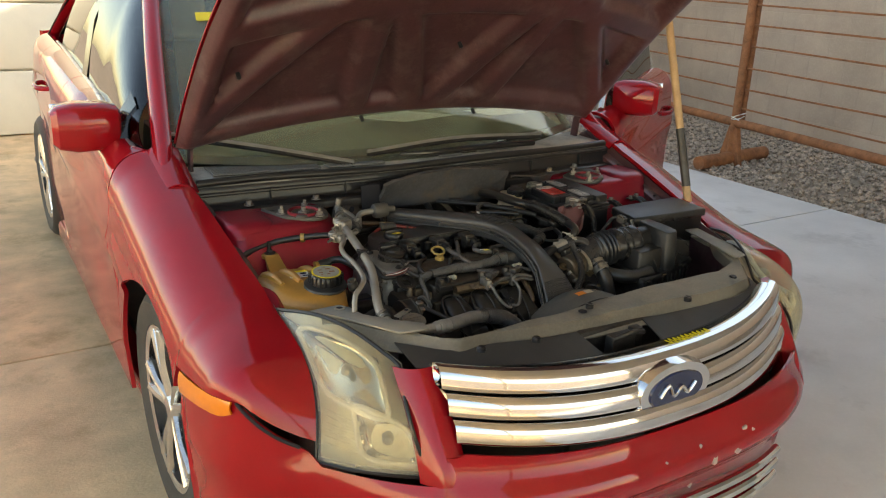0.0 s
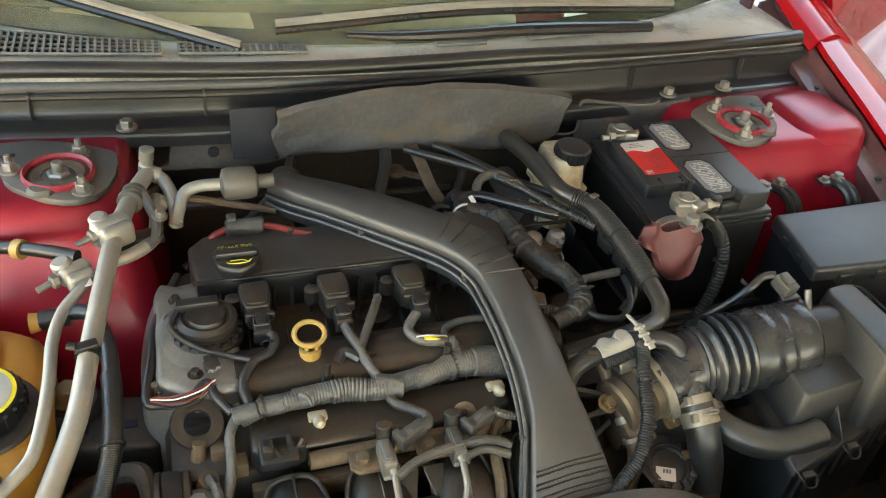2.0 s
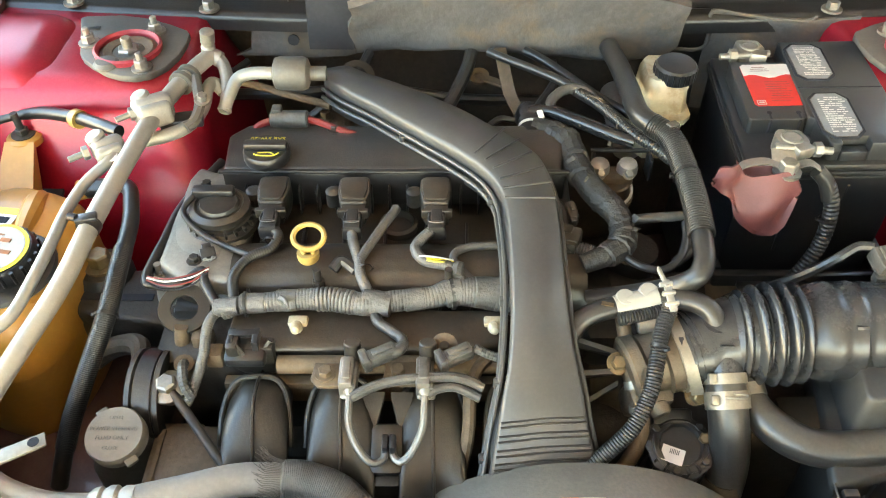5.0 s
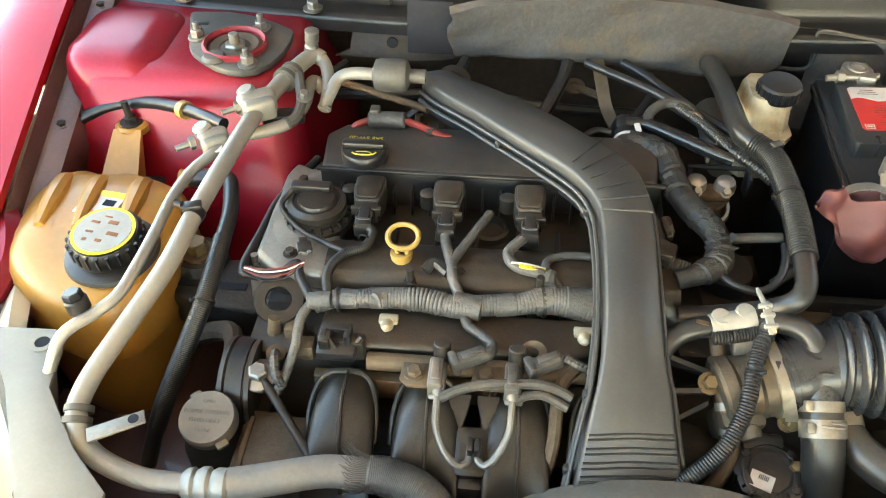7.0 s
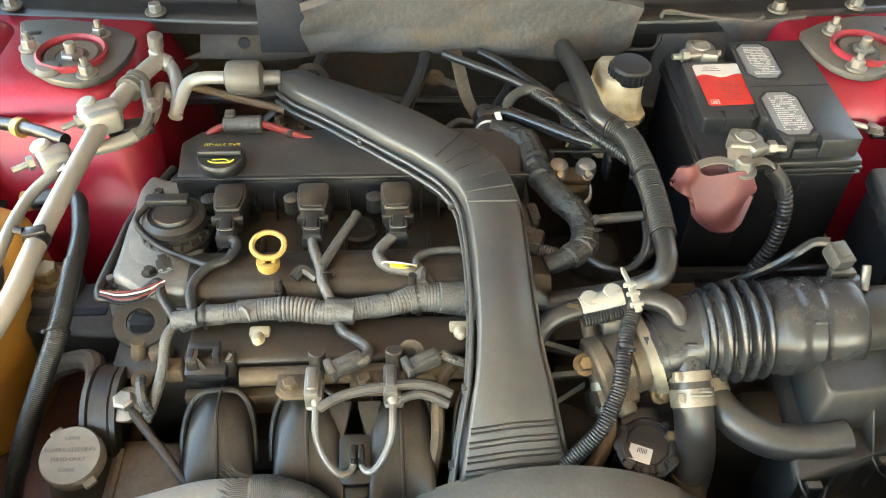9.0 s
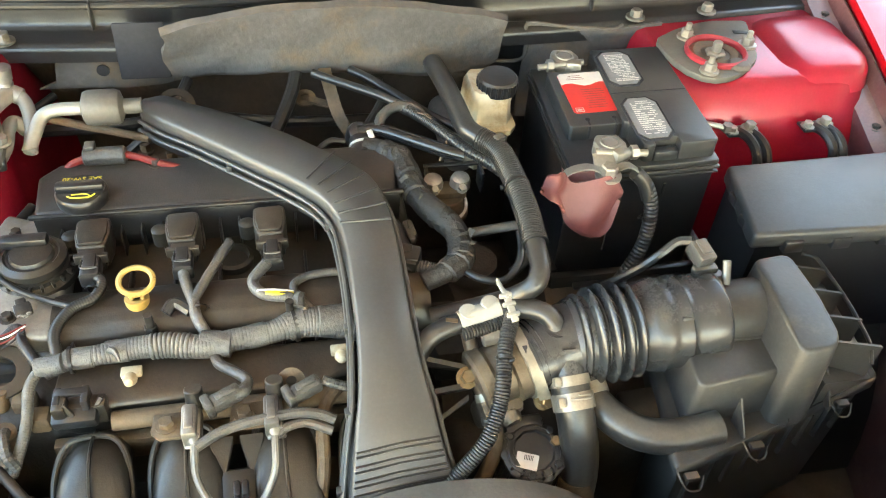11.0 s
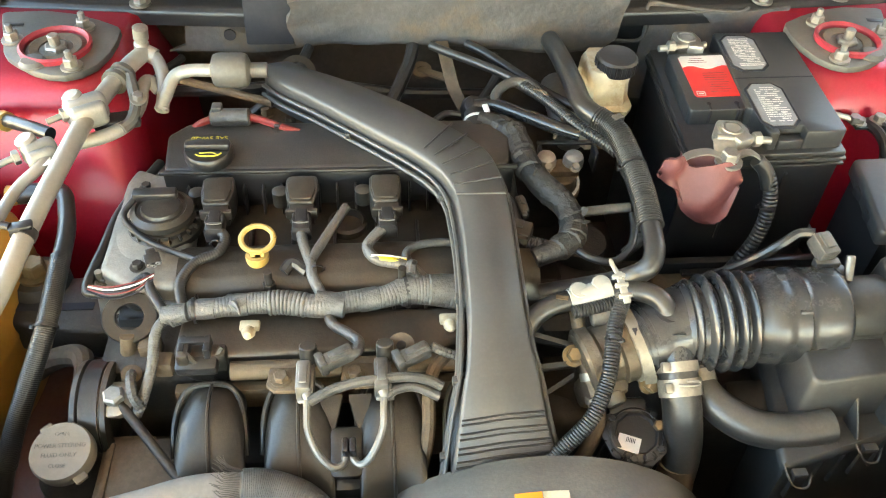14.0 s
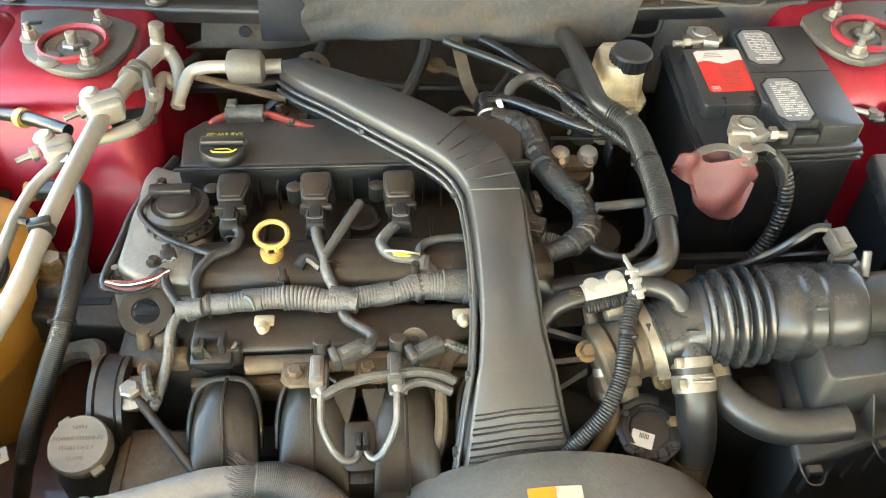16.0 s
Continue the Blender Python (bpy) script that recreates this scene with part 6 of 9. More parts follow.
part("cross_hose", tube([(-0.113, 0.636, 0.701), (-0.103, 0.641, 0.704), (-0.086, 0.643, 0.704), (-0.063, 0.634, 0.699)], 0.0045, 10, 8), TAPE, hose_set)
part("loop_tube", tube([(-0.186, 0.640, 0.704), (-0.1865, 0.626, 0.698), (-0.186, 0.612, 0.688), (-0.180, 0.600, 0.675), (-0.171, 0.591, 0.665), (-0.162, 0.588, 0.660), (-0.154, 0.593, 0.660), (-0.1525, 0.604, 0.664)], 0.0037, 10, 8), DULL_TUBE, hose_set)
part("loop_tube", tube([(-0.115, 0.640, 0.704), (-0.1155, 0.626, 0.698), (-0.1165, 0.612, 0.688), (-0.122, 0.602, 0.675), (-0.130, 0.593, 0.665), (-0.138, 0.590, 0.660), (-0.1445, 0.596, 0.660), (-0.1455, 0.605, 0.664)], 0.0037, 10, 8), DULL_TUBE, hose_set)
for x in (-0.186, -0.115):
    part("tube_ferrule", lathe((x, 0.641, 0.7045), (0, -0.85, -0.5), [(0.005, -0.004), (0.0062, -0.002), (0.0062, 0.004), (0.0045, 0.007)], 14), DULL_TUBE, hose_set)
part("side_tube", tube([(-0.050, 0.686, 0.701), (-0.066, 0.669, 0.695), (-0.072, 0.648, 0.685), (-0.074, 0.618, 0.665), (-0.081, 0.601, 0.63), (-0.095, 0.588, 0.59)], 0.0066, 10, 8), RUST_RAIL, hose_set, "tan tube")
# plastic air duct crossing the engine
duct = thing("air_duct", (-0.02, 0.72, 0.64), "satin black plastic intake air duct with ribbed bend and mouth", "air duct")
IN = [(-0.249, 1.058, 0.788), (-0.226, 1.029, 0.790), (-0.190, 1.000, 0.789), (-0.155, 0.970, 0.788), (-0.115, 0.936, 0.786), (-0.089, 0.914, 0.785), (-0.062, 0.886, 0.784), (-0.047, 0.865, 0.782), (-0.039, 0.844, 0.781), (-0.0355, 0.827, 0.780), (-0.033, 0.777, 0.774), (-0.033, 0.724, 0.764), (-0.034, 0.689, 0.754), (-0.038, 0.650, 0.735), (-0.043, 0.630, 0.718), (-0.048, 0.610, 0.697), (-0.056, 0.578, 0.660)]
OUT = [(-0.244, 1.076, 0.788), (-0.220, 1.080, 0.790), (-0.198, 1.067, 0.789), (-0.159, 1.047, 0.788), (-0.116, 1.021, 0.786), (-0.076, 0.992, 0.785), (-0.050, 0.969, 0.784), (-0.021, 0.944, 0.782), (0.005, 0.914, 0.781), (0.0165, 0.880, 0.780), (0.023, 0.837, 0.774), (0.0235, 0.775, 0.764), (0.0235, 0.720, 0.754), (0.027, 0.677, 0.735), (0.033, 0.649, 0.718), (0.038, 0.618, 0.697), (0.049, 0.588, 0.660)]
ins, outs = smooth(IN, 6), smooth(OUT, 6)
rings = []
for a, b in zip(ins, outs):
    d = b - a
    dn = Vector((0, 0, -1))
    rings.append([a + dn * 0.045 + d * 0.04, a + dn * 0.012, a + dn * 0.004 + d * 0.02, a + d * 0.07, a + d * 0.5 - dn * 0.002, b - d * 0.07, b + dn * 0.004 - d * 0.02, b + dn * 0.012, b + dn * 0.045 - d * 0.04])
DUCT = mat("satin_black_duct", (0.044, 0.0435, 0.0435), 0.36, 0, 0.15, 8, 250, dust=0.12, dust_col=(0.24, 0.22, 0.19), bump=0.06, bump_scale=600)
part("duct_shell", loft(rings), DUCT, duct, sharp=70)
for off, dz in ((0.006, -0.016), (0.009, -0.026)):
    line = [a - (b - a).normalized() * off + Vector((0, 0, dz)) for a, b in zip(ins, outs)]
    part("flange", tube(line, 0.0026, 8, 1), DUCT, duct)
line = [b + (b - a).normalized() * 0.004 + Vector((0, 0, -0.018)) for a, b in zip(ins, outs)]
part("flange", tube(line, 0.0026, 8, 1), DUCT, duct)
# rods darker than the duct put the shade of its grooves into colour
GROOVE = mat("dark_rib_line", (0.035, 0.035, 0.036), 0.36, 0, 0.1, 30, 200, bump=0.0)
for a, b in (((-0.064, 0.902), (-0.029, 0.950)), ((-0.053, 0.890), (-0.013, 0.930)), ((-0.045, 0.875), (-0.001, 0.906)), ((-0.0385, 0.857), (0.009, 0.879)), ((-0.036, 0.841), (0.015, 0.853)), ((-0.035, 0.8255), (0.0175, 0.8265))):
    part("bend_rib", rod((*a, 0.7858), (*b, 0.7845), 0.0013, n=8), GROOVE, duct)
# paired rods in darker plastic paint the shaded lines across the mouth
for t0 in (90.5, 92.2, 93.8, 95.3):
    for t in (t0, t0 + 0.62):
        a = ins[int(t)].lerp(ins[int(t) + 1], t % 1)
        b = outs[int(t)].lerp(outs[int(t) + 1], t % 1)
        up = Vector((0, 0.0006, 0.0016))
        part("mouth_rib", tube([a.lerp(b, 0.05) + up * 0.6, a.lerp(b, 0.25) + up, a.lerp(b, 0.5) + up * 1.7, a.lerp(b, 0.75) + up, a.lerp(b, 0.95) + up * 0.6], 0.0012, 8, 3), PLASTIC, duct)
for t in (19, 44, 66, 79, 93):
    a, b = ins[t], outs[t]
    part("snap_lug", box(tuple(a - (b - a).normalized() * 0.010 + Vector((0, 0, -0.020))), (0.006, 0.008, 0.008), 0.0015), DUCT, duct)

# silver muffler can and its pipes
ac = thing("refrigerant_line", (-0.44, 0.80, 0.70), "long bent aluminium refrigerant pipe with clamps and a service port", "pipe")
part("main_pipe", tube([(-0.378, 1.076, 0.798), (-0.389, 1.078, 0.802), (-0.399, 1.060, 0.803), (-0.414, 1.019, 0.801), (-0.432, 0.953, 0.796), (-0.446, 0.869, 0.787), (-0.458, 0.790, 0.776), (-0.470, 0.722, 0.760), (-0.492, 0.660, 0.741), (-0.512, 0.605, 0.722), (-0.514, 0.574, 0.708), (-0.494, 0.550, 0.690), (-0.448, 0.536, 0.680), (-0.402, 0.536, 0.675)], 0.0102, 16, 8), ALU_PIPE, ac)
part("service_port", lathe((-0.394, 1.083, 0.802), (0.15, -0.1, 1), [(0.009, 0), (0.009, 0.012), (0.0075, 0.014), (0.0075, 0.018), (0.009, 0.019), (0.009, 0.034), (0.006, 0.036)], 18), STEEL, ac)
part("branch_pipe", tube([(-0.388, 1.081, 0.800), (-0.376, 1.072, 0.797), (-0.367, 1.050, 0.790), (-0.364, 1.028, 0.780), (-0.364, 1.005, 0.770)], 0.0080, 14, 8), ALU_PIPE, ac)
part("can_pipe", tube([(-0.300, 1.042, 0.800), (-0.332, 1.042, 0.800), (-0.350, 1.038, 0.795), (-0.359, 1.022, 0.783), (-0.366, 1.005, 0.770)], 0.0078, 14, 8), ALU_PIPE, ac)
part("lower_pipe", tube([(-0.372, 1.040, 0.775), (-0.384, 1.046, 0.784), (-0.388, 1.030, 0.784), (-0.387, 1.000, 0.780), (-0.395, 0.962, 0.780), (-0.416, 0.941, 0.780), (-0.440, 0.931, 0.780)], 0.0078, 14, 8), ALU_PIPE, ac)
part("muffler_can", lathe((-0.308, 1.042, 0.800), (1, 0, 0), [(0.008, 0), (0.0185, 0.004), (0.0205, 0.010), (0.0205, 0.038), (0.0185, 0.043), (0.009, 0.047), (0.009, 0.066)], 24), PLATE, ac)
part("thin_pipe", tube([(-0.376, 1.090, 0.762), (-0.34, 1.076, 0.761), (-0.304, 1.061, 0.760), (-0.24, 1.036, 0.757)], 0.005, 10, 6), RUST_RAIL, ac)
for p, q in (((-0.408, 1.034, 0.801), 0.0150), ((-0.413, 1.020, 0.801), 0.0150)):
    part("clamp_band", lathe(Vector(p), (-0.2, -0.95, 0), [(0.0105, -0.003), (q, -0.003), (q, 0.004), (0.0105, 0.004)], 22), PLATE, ac)
part("clamp_strap", tube([(-0.398, 1.026, 0.804), (-0.391, 1.005, 0.798), (-0.386, 0.985, 0.792), (-0.388, 0.962, 0.786), (-0.396, 0.950, 0.784)], 0.0065, 8, 6), PLATE, ac)
part("clamp_screw", hexhead((-0.382, 0.986, 0.798), (0.2, -0.3, 1), 0.006, 0.008), STEEL, ac)
for c, s, rz in (((-0.434, 0.966, 0.800), (0.046, 0.022, 0.032), 30), ((-0.472, 0.908, 0.788), (0.036, 0.018, 0.024), 34)):
    b = part("joint_block", merge(box(c, s, 0.008, (0, 0, rz), seg=3), box((c[0] + 0.006, c[1] - 0.012, c[2] - 0.001), (s[0] * 0.85, s[1] * 0.7, s[2] * 0.9), 0.006, (0, 0, rz), seg=3), lathe((c[0] - 0.012, c[1] + 0.004, c[2] + s[2] * 0.35), (-0.2, -0.1, 1), [(0.011, -0.006), (0.011, 0.004), (0.008, 0.007)], 16)), ALU_PIPE, ac)
    part("stud", merge(rod((c[0] - 0.018, c[1] - 0.012, c[2] + 0.002), (c[0] - 0.036, c[1] - 0.024, c[2]), 0.0035), lathe((c[0] - 0.017, c[1] - 0.012, c[2] + 0.002), (-0.85, -0.55, 0), [(0.0078, 0), (0.0078, 0.006), (0.005, 0.007)], 6)), STEEL, ac)
part("pale_tag", box((-0.462, 0.893, 0.790), (0.010, 0.022, 0.002), 0.0005, (10, 0, 20)), WHITE, ac, "small white tag")
part("bracket_plate", box((-0.405, 0.968, 0.782), (0.05, 0.022, 0.012), 0.003, (0, 0, 12)), PLASTIC, ac, "black pipe holder")
part("liquid_pipe", tube([(-0.458, 0.905, 0.788), (-0.466, 0.884, 0.785), (-0.484, 0.860, 0.777), (-0.493, 0.821, 0.772), (-0.494, 0.771, 0.769), (-0.498, 0.727, 0.763), (-0.506, 0.690, 0.755), (-0.523, 0.670, 0.748), (-0.549, 0.644, 0.740), (-0.562, 0.622, 0.710)], 0.0062, 12, 8), ALU_PIPE, ac)
part("valve_cap", merge(lathe((-0.540, 0.672, 0.742), (-0.15, 0.1, 1), [(0.0095, 0), (0.010, 0.004), (0.0115, 0.006), (0.0115, 0.018), (0.010, 0.020)], 16), lathe((-0.5435, 0.674, 0.762), (-0.15, 0.1, 1), [(0.0098, 0), (0.0098, 0.006), (0.008, 0.0075)], 6)), RUBBER, ac, "black valve cap")
part("pipe_clip", merge(box((-0.459, 0.790, 0.787), (0.022, 0.012, 0.006), 0.002, (0, 0, 15)), lathe((-0.459, 0.790, 0.776), (-0.15, -0.98, -0.12), [(0.0102, -0.005), (0.012, -0.005), (0.012, 0.005), (0.0102, 0.005)], 18), rod((-0.468, 0.788, 0.789), (-0.476, 0.790, 0.790), 0.004, n=10)), PLASTIC, ac)
part("hose_clamp", merge(lathe((-0.513, 0.577, 0.710), (0.1, -0.9, -0.4), [(0.0105, -0.008), (0.0135, -0.008), (0.0135, -0.002), (0.0105, -0.002)], 22), lathe((-0.513, 0.577, 0.710), (0.1, -0.9, -0.4), [(0.0105, 0.003), (0.0135, 0.003), (0.0135, 0.009), (0.0105, 0.009)], 22)), PLATE, ac)
part("clamp_tab", prism([(-0.497, 0.560), (-0.452, 0.585), (-0.446, 0.572), (-0.490, 0.546)], 0.712, 0.715, 0.0008), BAND, ac)
part("tab_hole", lathe((-0.458, 0.574, 0.7149), (0, 0, 1), [(0.005, 0), (0.005, 0.0006)], 14), INK_AND_SHADE, ac)
part("crimp", lathe((-0.408, 0.536, 0.675), (1, 0.06, -0.03), [(0.011, 0), (0.0145, 0.004), (0.016, 0.010), (0.0135, 0.013), (0.0165, 0.018), (0.0165, 0.024), (0.0135, 0.027), (0.016, 0.031), (0.016, 0.040), (0.0125, 0.043)], 24), ALU_PIPE, ac, "crimped aluminium sleeve")
SHEATH = mat("pale_foil_sheath", (0.19, 0.178, 0.165), 0.5, 0.1, 0.2, 20, 200, dust=0.3, bump=0.2)
part("sheathed_hose", tube([(-0.368, 0.540, 0.673), (-0.33, 0.552, 0.670), (-0.285, 0.567, 0.665), (-0.240, 0.572, 0.658)], 0.0155, 16, 8), SHEATH, ac, "pale sheathed hose")
part("woven_sleeve", tube([(-0.246, 0.572, 0.659), (-0.225, 0.572, 0.655), (-0.19, 0.562, 0.645), (-0.165, 0.54, 0.62), (-0.155, 0.51, 0.58)], [0.0175, 0.0185, 0.018, 0.0175, 0.017], 18, 8, 0.0018, 0.0003), TAPE, ac, "grey woven sleeve")
fr = random.Random(3)
part("frayed_braid", merge(*[tube([(-0.245, 0.572 + 0.016 * math.cos(a), 0.660 + 0.016 * math.sin(a)), (-0.256 - 0.004 * fr.random(), 0.572 + 0.020 * math.cos(a), 0.660 + 0.020 * math.sin(a)), (-0.262 - 0.008 * fr.random(), 0.574 + 0.024 * math.cos(a) + 0.004 * fr.random(), 0.661 + 0.024 * math.sin(a))], 0.00032, 4, 3) for a in [0.09 * k for k in range(44)]]), TAPE, ac)

# ---- things on the passenger side of the bay ----
tank = thing("coolant_tank", (-0.61, 0.83, 0.50), "aged amber plastic coolant tank with black cap and yellow labels", "coolant tank")


def tank_ring(z, k, dx=0.0):
    pts = [(-0.700, 0.800), (-0.705, 0.880), (-0.688, 0.925), (-0.660, 0.938), (-0.630, 0.930), (-0.600, 0.938), (-0.565, 0.930), (-0.535, 0.918), (-0.512, 0.895), (-0.508, 0.840), (-0.512, 0.770), (-0.530, 0.722), (-0.570, 0.705), (-0.620, 0.718), (-0.665, 0.745), (-0.690, 0.770)]
    cx, cy = -0.606, 0.825
    return [v for v in smooth([(cx + (x - cx) * k, cy + (y - cy) * k, z - 0.12 * max(0, 0.80 - y) * (1 if z > 0.66 else 0.3)) for x, y in pts + pts[:1]], 3)][:-1]


part("tank_body", loft([tank_ring(z, k) for z, k in ((0.48, 0.80), (0.50, 0.90), (0.56, 0.96), (0.625, 1.0), (0.632, 1.02), (0.640, 1.0), (0.68, 0.99), (0.705, 0.95), (0.718, 0.86), (0.725, 0.70), (0.728, 0.4))]), AMBER_TANK, tank, sharp=60)
for x in (-0.672, -0.628, -0.575):
    part("tank_rib", tube([(x, 0.932, 0.66), (x + 0.004, 0.905, 0.712), (x + 0.012, 0.86, 0.727), (x + 0.016, 0.81, 0.726)], [0.010, 0.013, 0.012, 0.006], 10, 6), AMBER_TANK, tank)
part("neck", lathe((-0.562, 0.785, 0.700), (0.0, -0.10, 1), [(0.050, 0), (0.049, 0.014), (0.042, 0.018), (0.036, 0.020)], 32), AMBER_TANK, tank)
part("collar", lathe((-0.561, 0.784, 0.716), (0.0, -0.10, 1), [(0.050, 0), (0.052, 0.003), (0.050, 0.007), (0.036, 0.012)], 36), RUBBER, tank)
cp = part("cap", lathe((-0.560, 0.782, 0.727), (0.0, -0.10, 1), [(0.036, 0), (0.0395, 0.003), (0.0395, 0.020), (0.036, 0.025), (0.0, 0.026)], 36), PLASTIC, tank, "ribbed black cap")
for k in range(22):
    a = 2 * math.pi * k / 22
    part("cap_rib", rod((-0.560 + 0.0395 * math.cos(a), 0.782 + 0.0395 * math.sin(a), 0.731), (-0.560 + 0.0395 * math.cos(a), 0.780 + 0.0395 * math.sin(a), 0.748), 0.0022, n=6), PLASTIC, cp)
part("cap_label", lathe((-0.560, 0.7794, 0.7532), (0.0, -0.10, 1), [(0.0345, 0), (0.0345, 0.0006)], 36), YELLOW_LABEL, cp, "yellow-edged label")
part("cap_label", lathe((-0.560, 0.7793, 0.7539), (0.0, -0.10, 1), [(0.0305, 0), (0.0305, 0.0005)], 36), OFF_WHITE, cp, "white pictogram label")
for dx, dy, w, h in ((-0.012, 0.012, 0.014, 0.005), (0.008, 0.012, 0.016, 0.008), (-0.014, -0.002, 0.012, 0.004), (0.012, -0.004, 0.018, 0.008), (0.0, -0.014, 0.010, 0.006), (-0.016, -0.013, 0.006, 0.006), (0.0, 0.020, 0.012, 0.003)):
    part("pictogram_bar", box((-0.560 + dx, 0.7785 + dy, 0.7546 - 0.1 * 0 + dy * 0.10), (w * 0.7, h * 0.6, 0.0008), 0.0, (5.7, 0, -10)), RUST, cp)
lb = part("warning_label", box((-0.600, 0.850, 0.7295), (0.048, 0.040, 0.001), 0.0, (0, 0, -8)), WHITE_LABEL, tank, "small white and yellow warning label")
part("label_band", box((-0.598, 0.867, 0.7302), (0.048, 0.010, 0.001), 0.0, (0, 0, -8)), YELLOW_LABEL, lb)
for dx, dy, w, h in ((-0.010, 0.0, 0.014, 0.008), (0.012, 0.002, 0.014, 0.010), (-0.010, -0.013, 0.016, 0.006), (0.012, -0.013, 0.012, 0.006)):
    part("label_bar", box((-0.601 + dx, 0.849 + dy, 0.7302), (w, h, 0.0006), 0.0, (0, 0, -8)), ORANGE if dx < 0 else INK_AND_SHADE, lb)
part("rear_tab", merge(loft([[(-0.640, 0.925, 0.70), (-0.592, 0.925, 0.70), (-0.592, 0.935, 0.66), (-0.640, 0.935, 0.66)], [(-0.636, 0.985, 0.738), (-0.600, 0.985, 0.738), (-0.600, 0.985, 0.73), (-0.636, 0.985, 0.73)]]), lathe((-0.618, 1.000, 0.728), (0, 0, 1), [(0.021, 0), (0.021, 0.008), (0.017, 0.011)], 22)), AMBER_TANK, tank)
part("tab_nut", merge(hexhead((-0.618, 1.000, 0.738), r=0.008, h=0.008, washer=1.8), rod((-0.618, 1.000, 0.742), (-0.620, 1.000, 0.770), 0.0045)), DARK, tank)
part("front_tab", lathe((-0.648, 0.768, 0.672), (0, 0, 1), [(0.022, 0), (0.022, 0.008), (0.018, 0.010)], 22), AMBER_TANK, tank)
part("tab_nut", hexhead((-0.648, 0.768, 0.682), r=0.008, h=0.009, washer=1.8), STEEL, tank)
part("outlet", lathe((-0.530, 0.920, 0.716), (1, 0.0, 0.05), [(0.012, 0), (0.010, 0.014), (0.009, 0.030)], 18), AMBER_TANK, tank)

h = thing("tank_hose", (-0.47, 0.80, 0.58), "black braided rubber hose running down past the engine", "hose")
part("hose_body", tube([(-0.505, 0.921, 0.719), (-0.482, 0.921, 0.724), (-0.464, 0.908, 0.727), (-0.455, 0.882, 0.726), (-0.447, 0.845, 0.724), (-0.445, 0.790, 0.717), (-0.447, 0.735, 0.700), (-0.461, 0.698, 0.669), (-0.479, 0.663, 0.629), (-0.492, 0.645, 0.595), (-0.504, 0.625, 0.555)], 0.0092, 14, 8), RUBBER, h)
part("hose_end", lathe((-0.520, 0.921, 0.717), (1, 0, 0.08), [(0.0115, 0), (0.0115, 0.030), (0.010, 0.032)], 16), RUBBER, h)
part("hose_sleeve", tube([(-0.446, 0.815, 0.7205), (-0.445, 0.790, 0.717), (-0.447, 0.735, 0.700), (-0.461, 0.698, 0.669), (-0.479, 0.663, 0.629), (-0.492, 0.645, 0.595)], 0.0102, 14, 8, 0.0020, 0.00025), RUBBER, h, "braided sleeve")
h = thing("washer_hose", (-0.66, 0.98, 0.70), "grey rubber hose lying along the red strut tower", "hose")
part("hose_body", tube([(-0.735, 0.86, 0.655), (-0.730, 0.930, 0.690), (-0.712, 0.988, 0.722), (-0.665, 1.012, 0.746), (-0.605, 1.015, 0.760), (-0.545, 0.990, 0.772), (-0.500, 0.962, 0.780), (-0.472, 0.945, 0.782)], 0.0078, 12, 8), RUBBER, h)
part("hose_clip", lathe((-0.535, 0.984, 0.773), (0.8, -0.5, 0.1), [(0.008, -0.005), (0.0115, -0.005), (0.0115, 0.005), (0.008, 0.005)], 18), YELLOW, h, "pale yellow clip")

mount = thing("engine_mount", (-0.47, 0.82, 0.50), "dusty grey cast engine mount bracket with a brass-coloured bolt", "engine mount")
part("mount_arm", prism([(-0.540, 0.850), (-0.52, 0.790), (-0.45, 0.775), (-0.405, 0.770), (-0.400, 0.845), (-0.45, 0.855)], 0.60, 0.652, 0.008, 3), DARK, mount)
part("mount_boss", lathe((-0.495, 0.845, 0.58), (0, 0, 1), [(0.034, 0), (0.034, 0.075), (0.028, 0.085)], 26), DARK, mount)
part("mount_slot", merge(box((-0.500, 0.808, 0.6525), (0.045, 0.012, 0.002), 0.0), box((-0.445, 0.806, 0.6525), (0.035, 0.010, 0.002), 0.0)), INK_AND_SHADE, mount)
part("mount_bolt", hexhead((-0.495, 0.845, 0.664), r=0.013, h=0.016, washer=1.5), GOLD_ZINC, mount)
part("mount_nut", merge(hexhead((-0.403, 0.790, 0.695), r=0.008, h=0.010), rod((-0.403, 0.79, 0.70), (-0.403, 0.79, 0.722), 0.004)), STEEL, mount)

PS_GREY = mat("dusty_grey_cap", (0.16, 0.143, 0.117), 0.5, 0, 0.15, 30, 200, dust=0.3, bump=0.1)
pump = thing("steering_reservoir", (-0.40, 0.61, 0.50), "power steering reservoir with a grey lettered cap", "reservoir")
part("reservoir_body", lathe((-0.412, 0.622, 0.52), (0, 0, 1), [(0.030, 0), (0.034, 0.03), (0.034, 0.10), (0.024, 0.115), (0.022, 0.130)], 28), PLASTIC_BROWN, pump)
pc = part("cap", merge(lathe((-0.413, 0.620, 0.648), (0.0, -0.25, 1), [(0.0265, 0), (0.0285, 0.003), (0.0285, 0.016), (0.0270, 0.019), (0.0, 0.0195)], 36), box((-0.432, 0.642, 0.661), (0.012, 0.010, 0.006), 0.002, (14, 0, 45)), box((-0.394, 0.595, 0.653), (0.012, 0.010, 0.006), 0.002, (14, 0, 45))), PS_GREY, pump, "grey plastic cap with raised lettering")
PSM = pose(-0.413, 0.620 - 0.0049, 0.6684, 14, 0, 0)
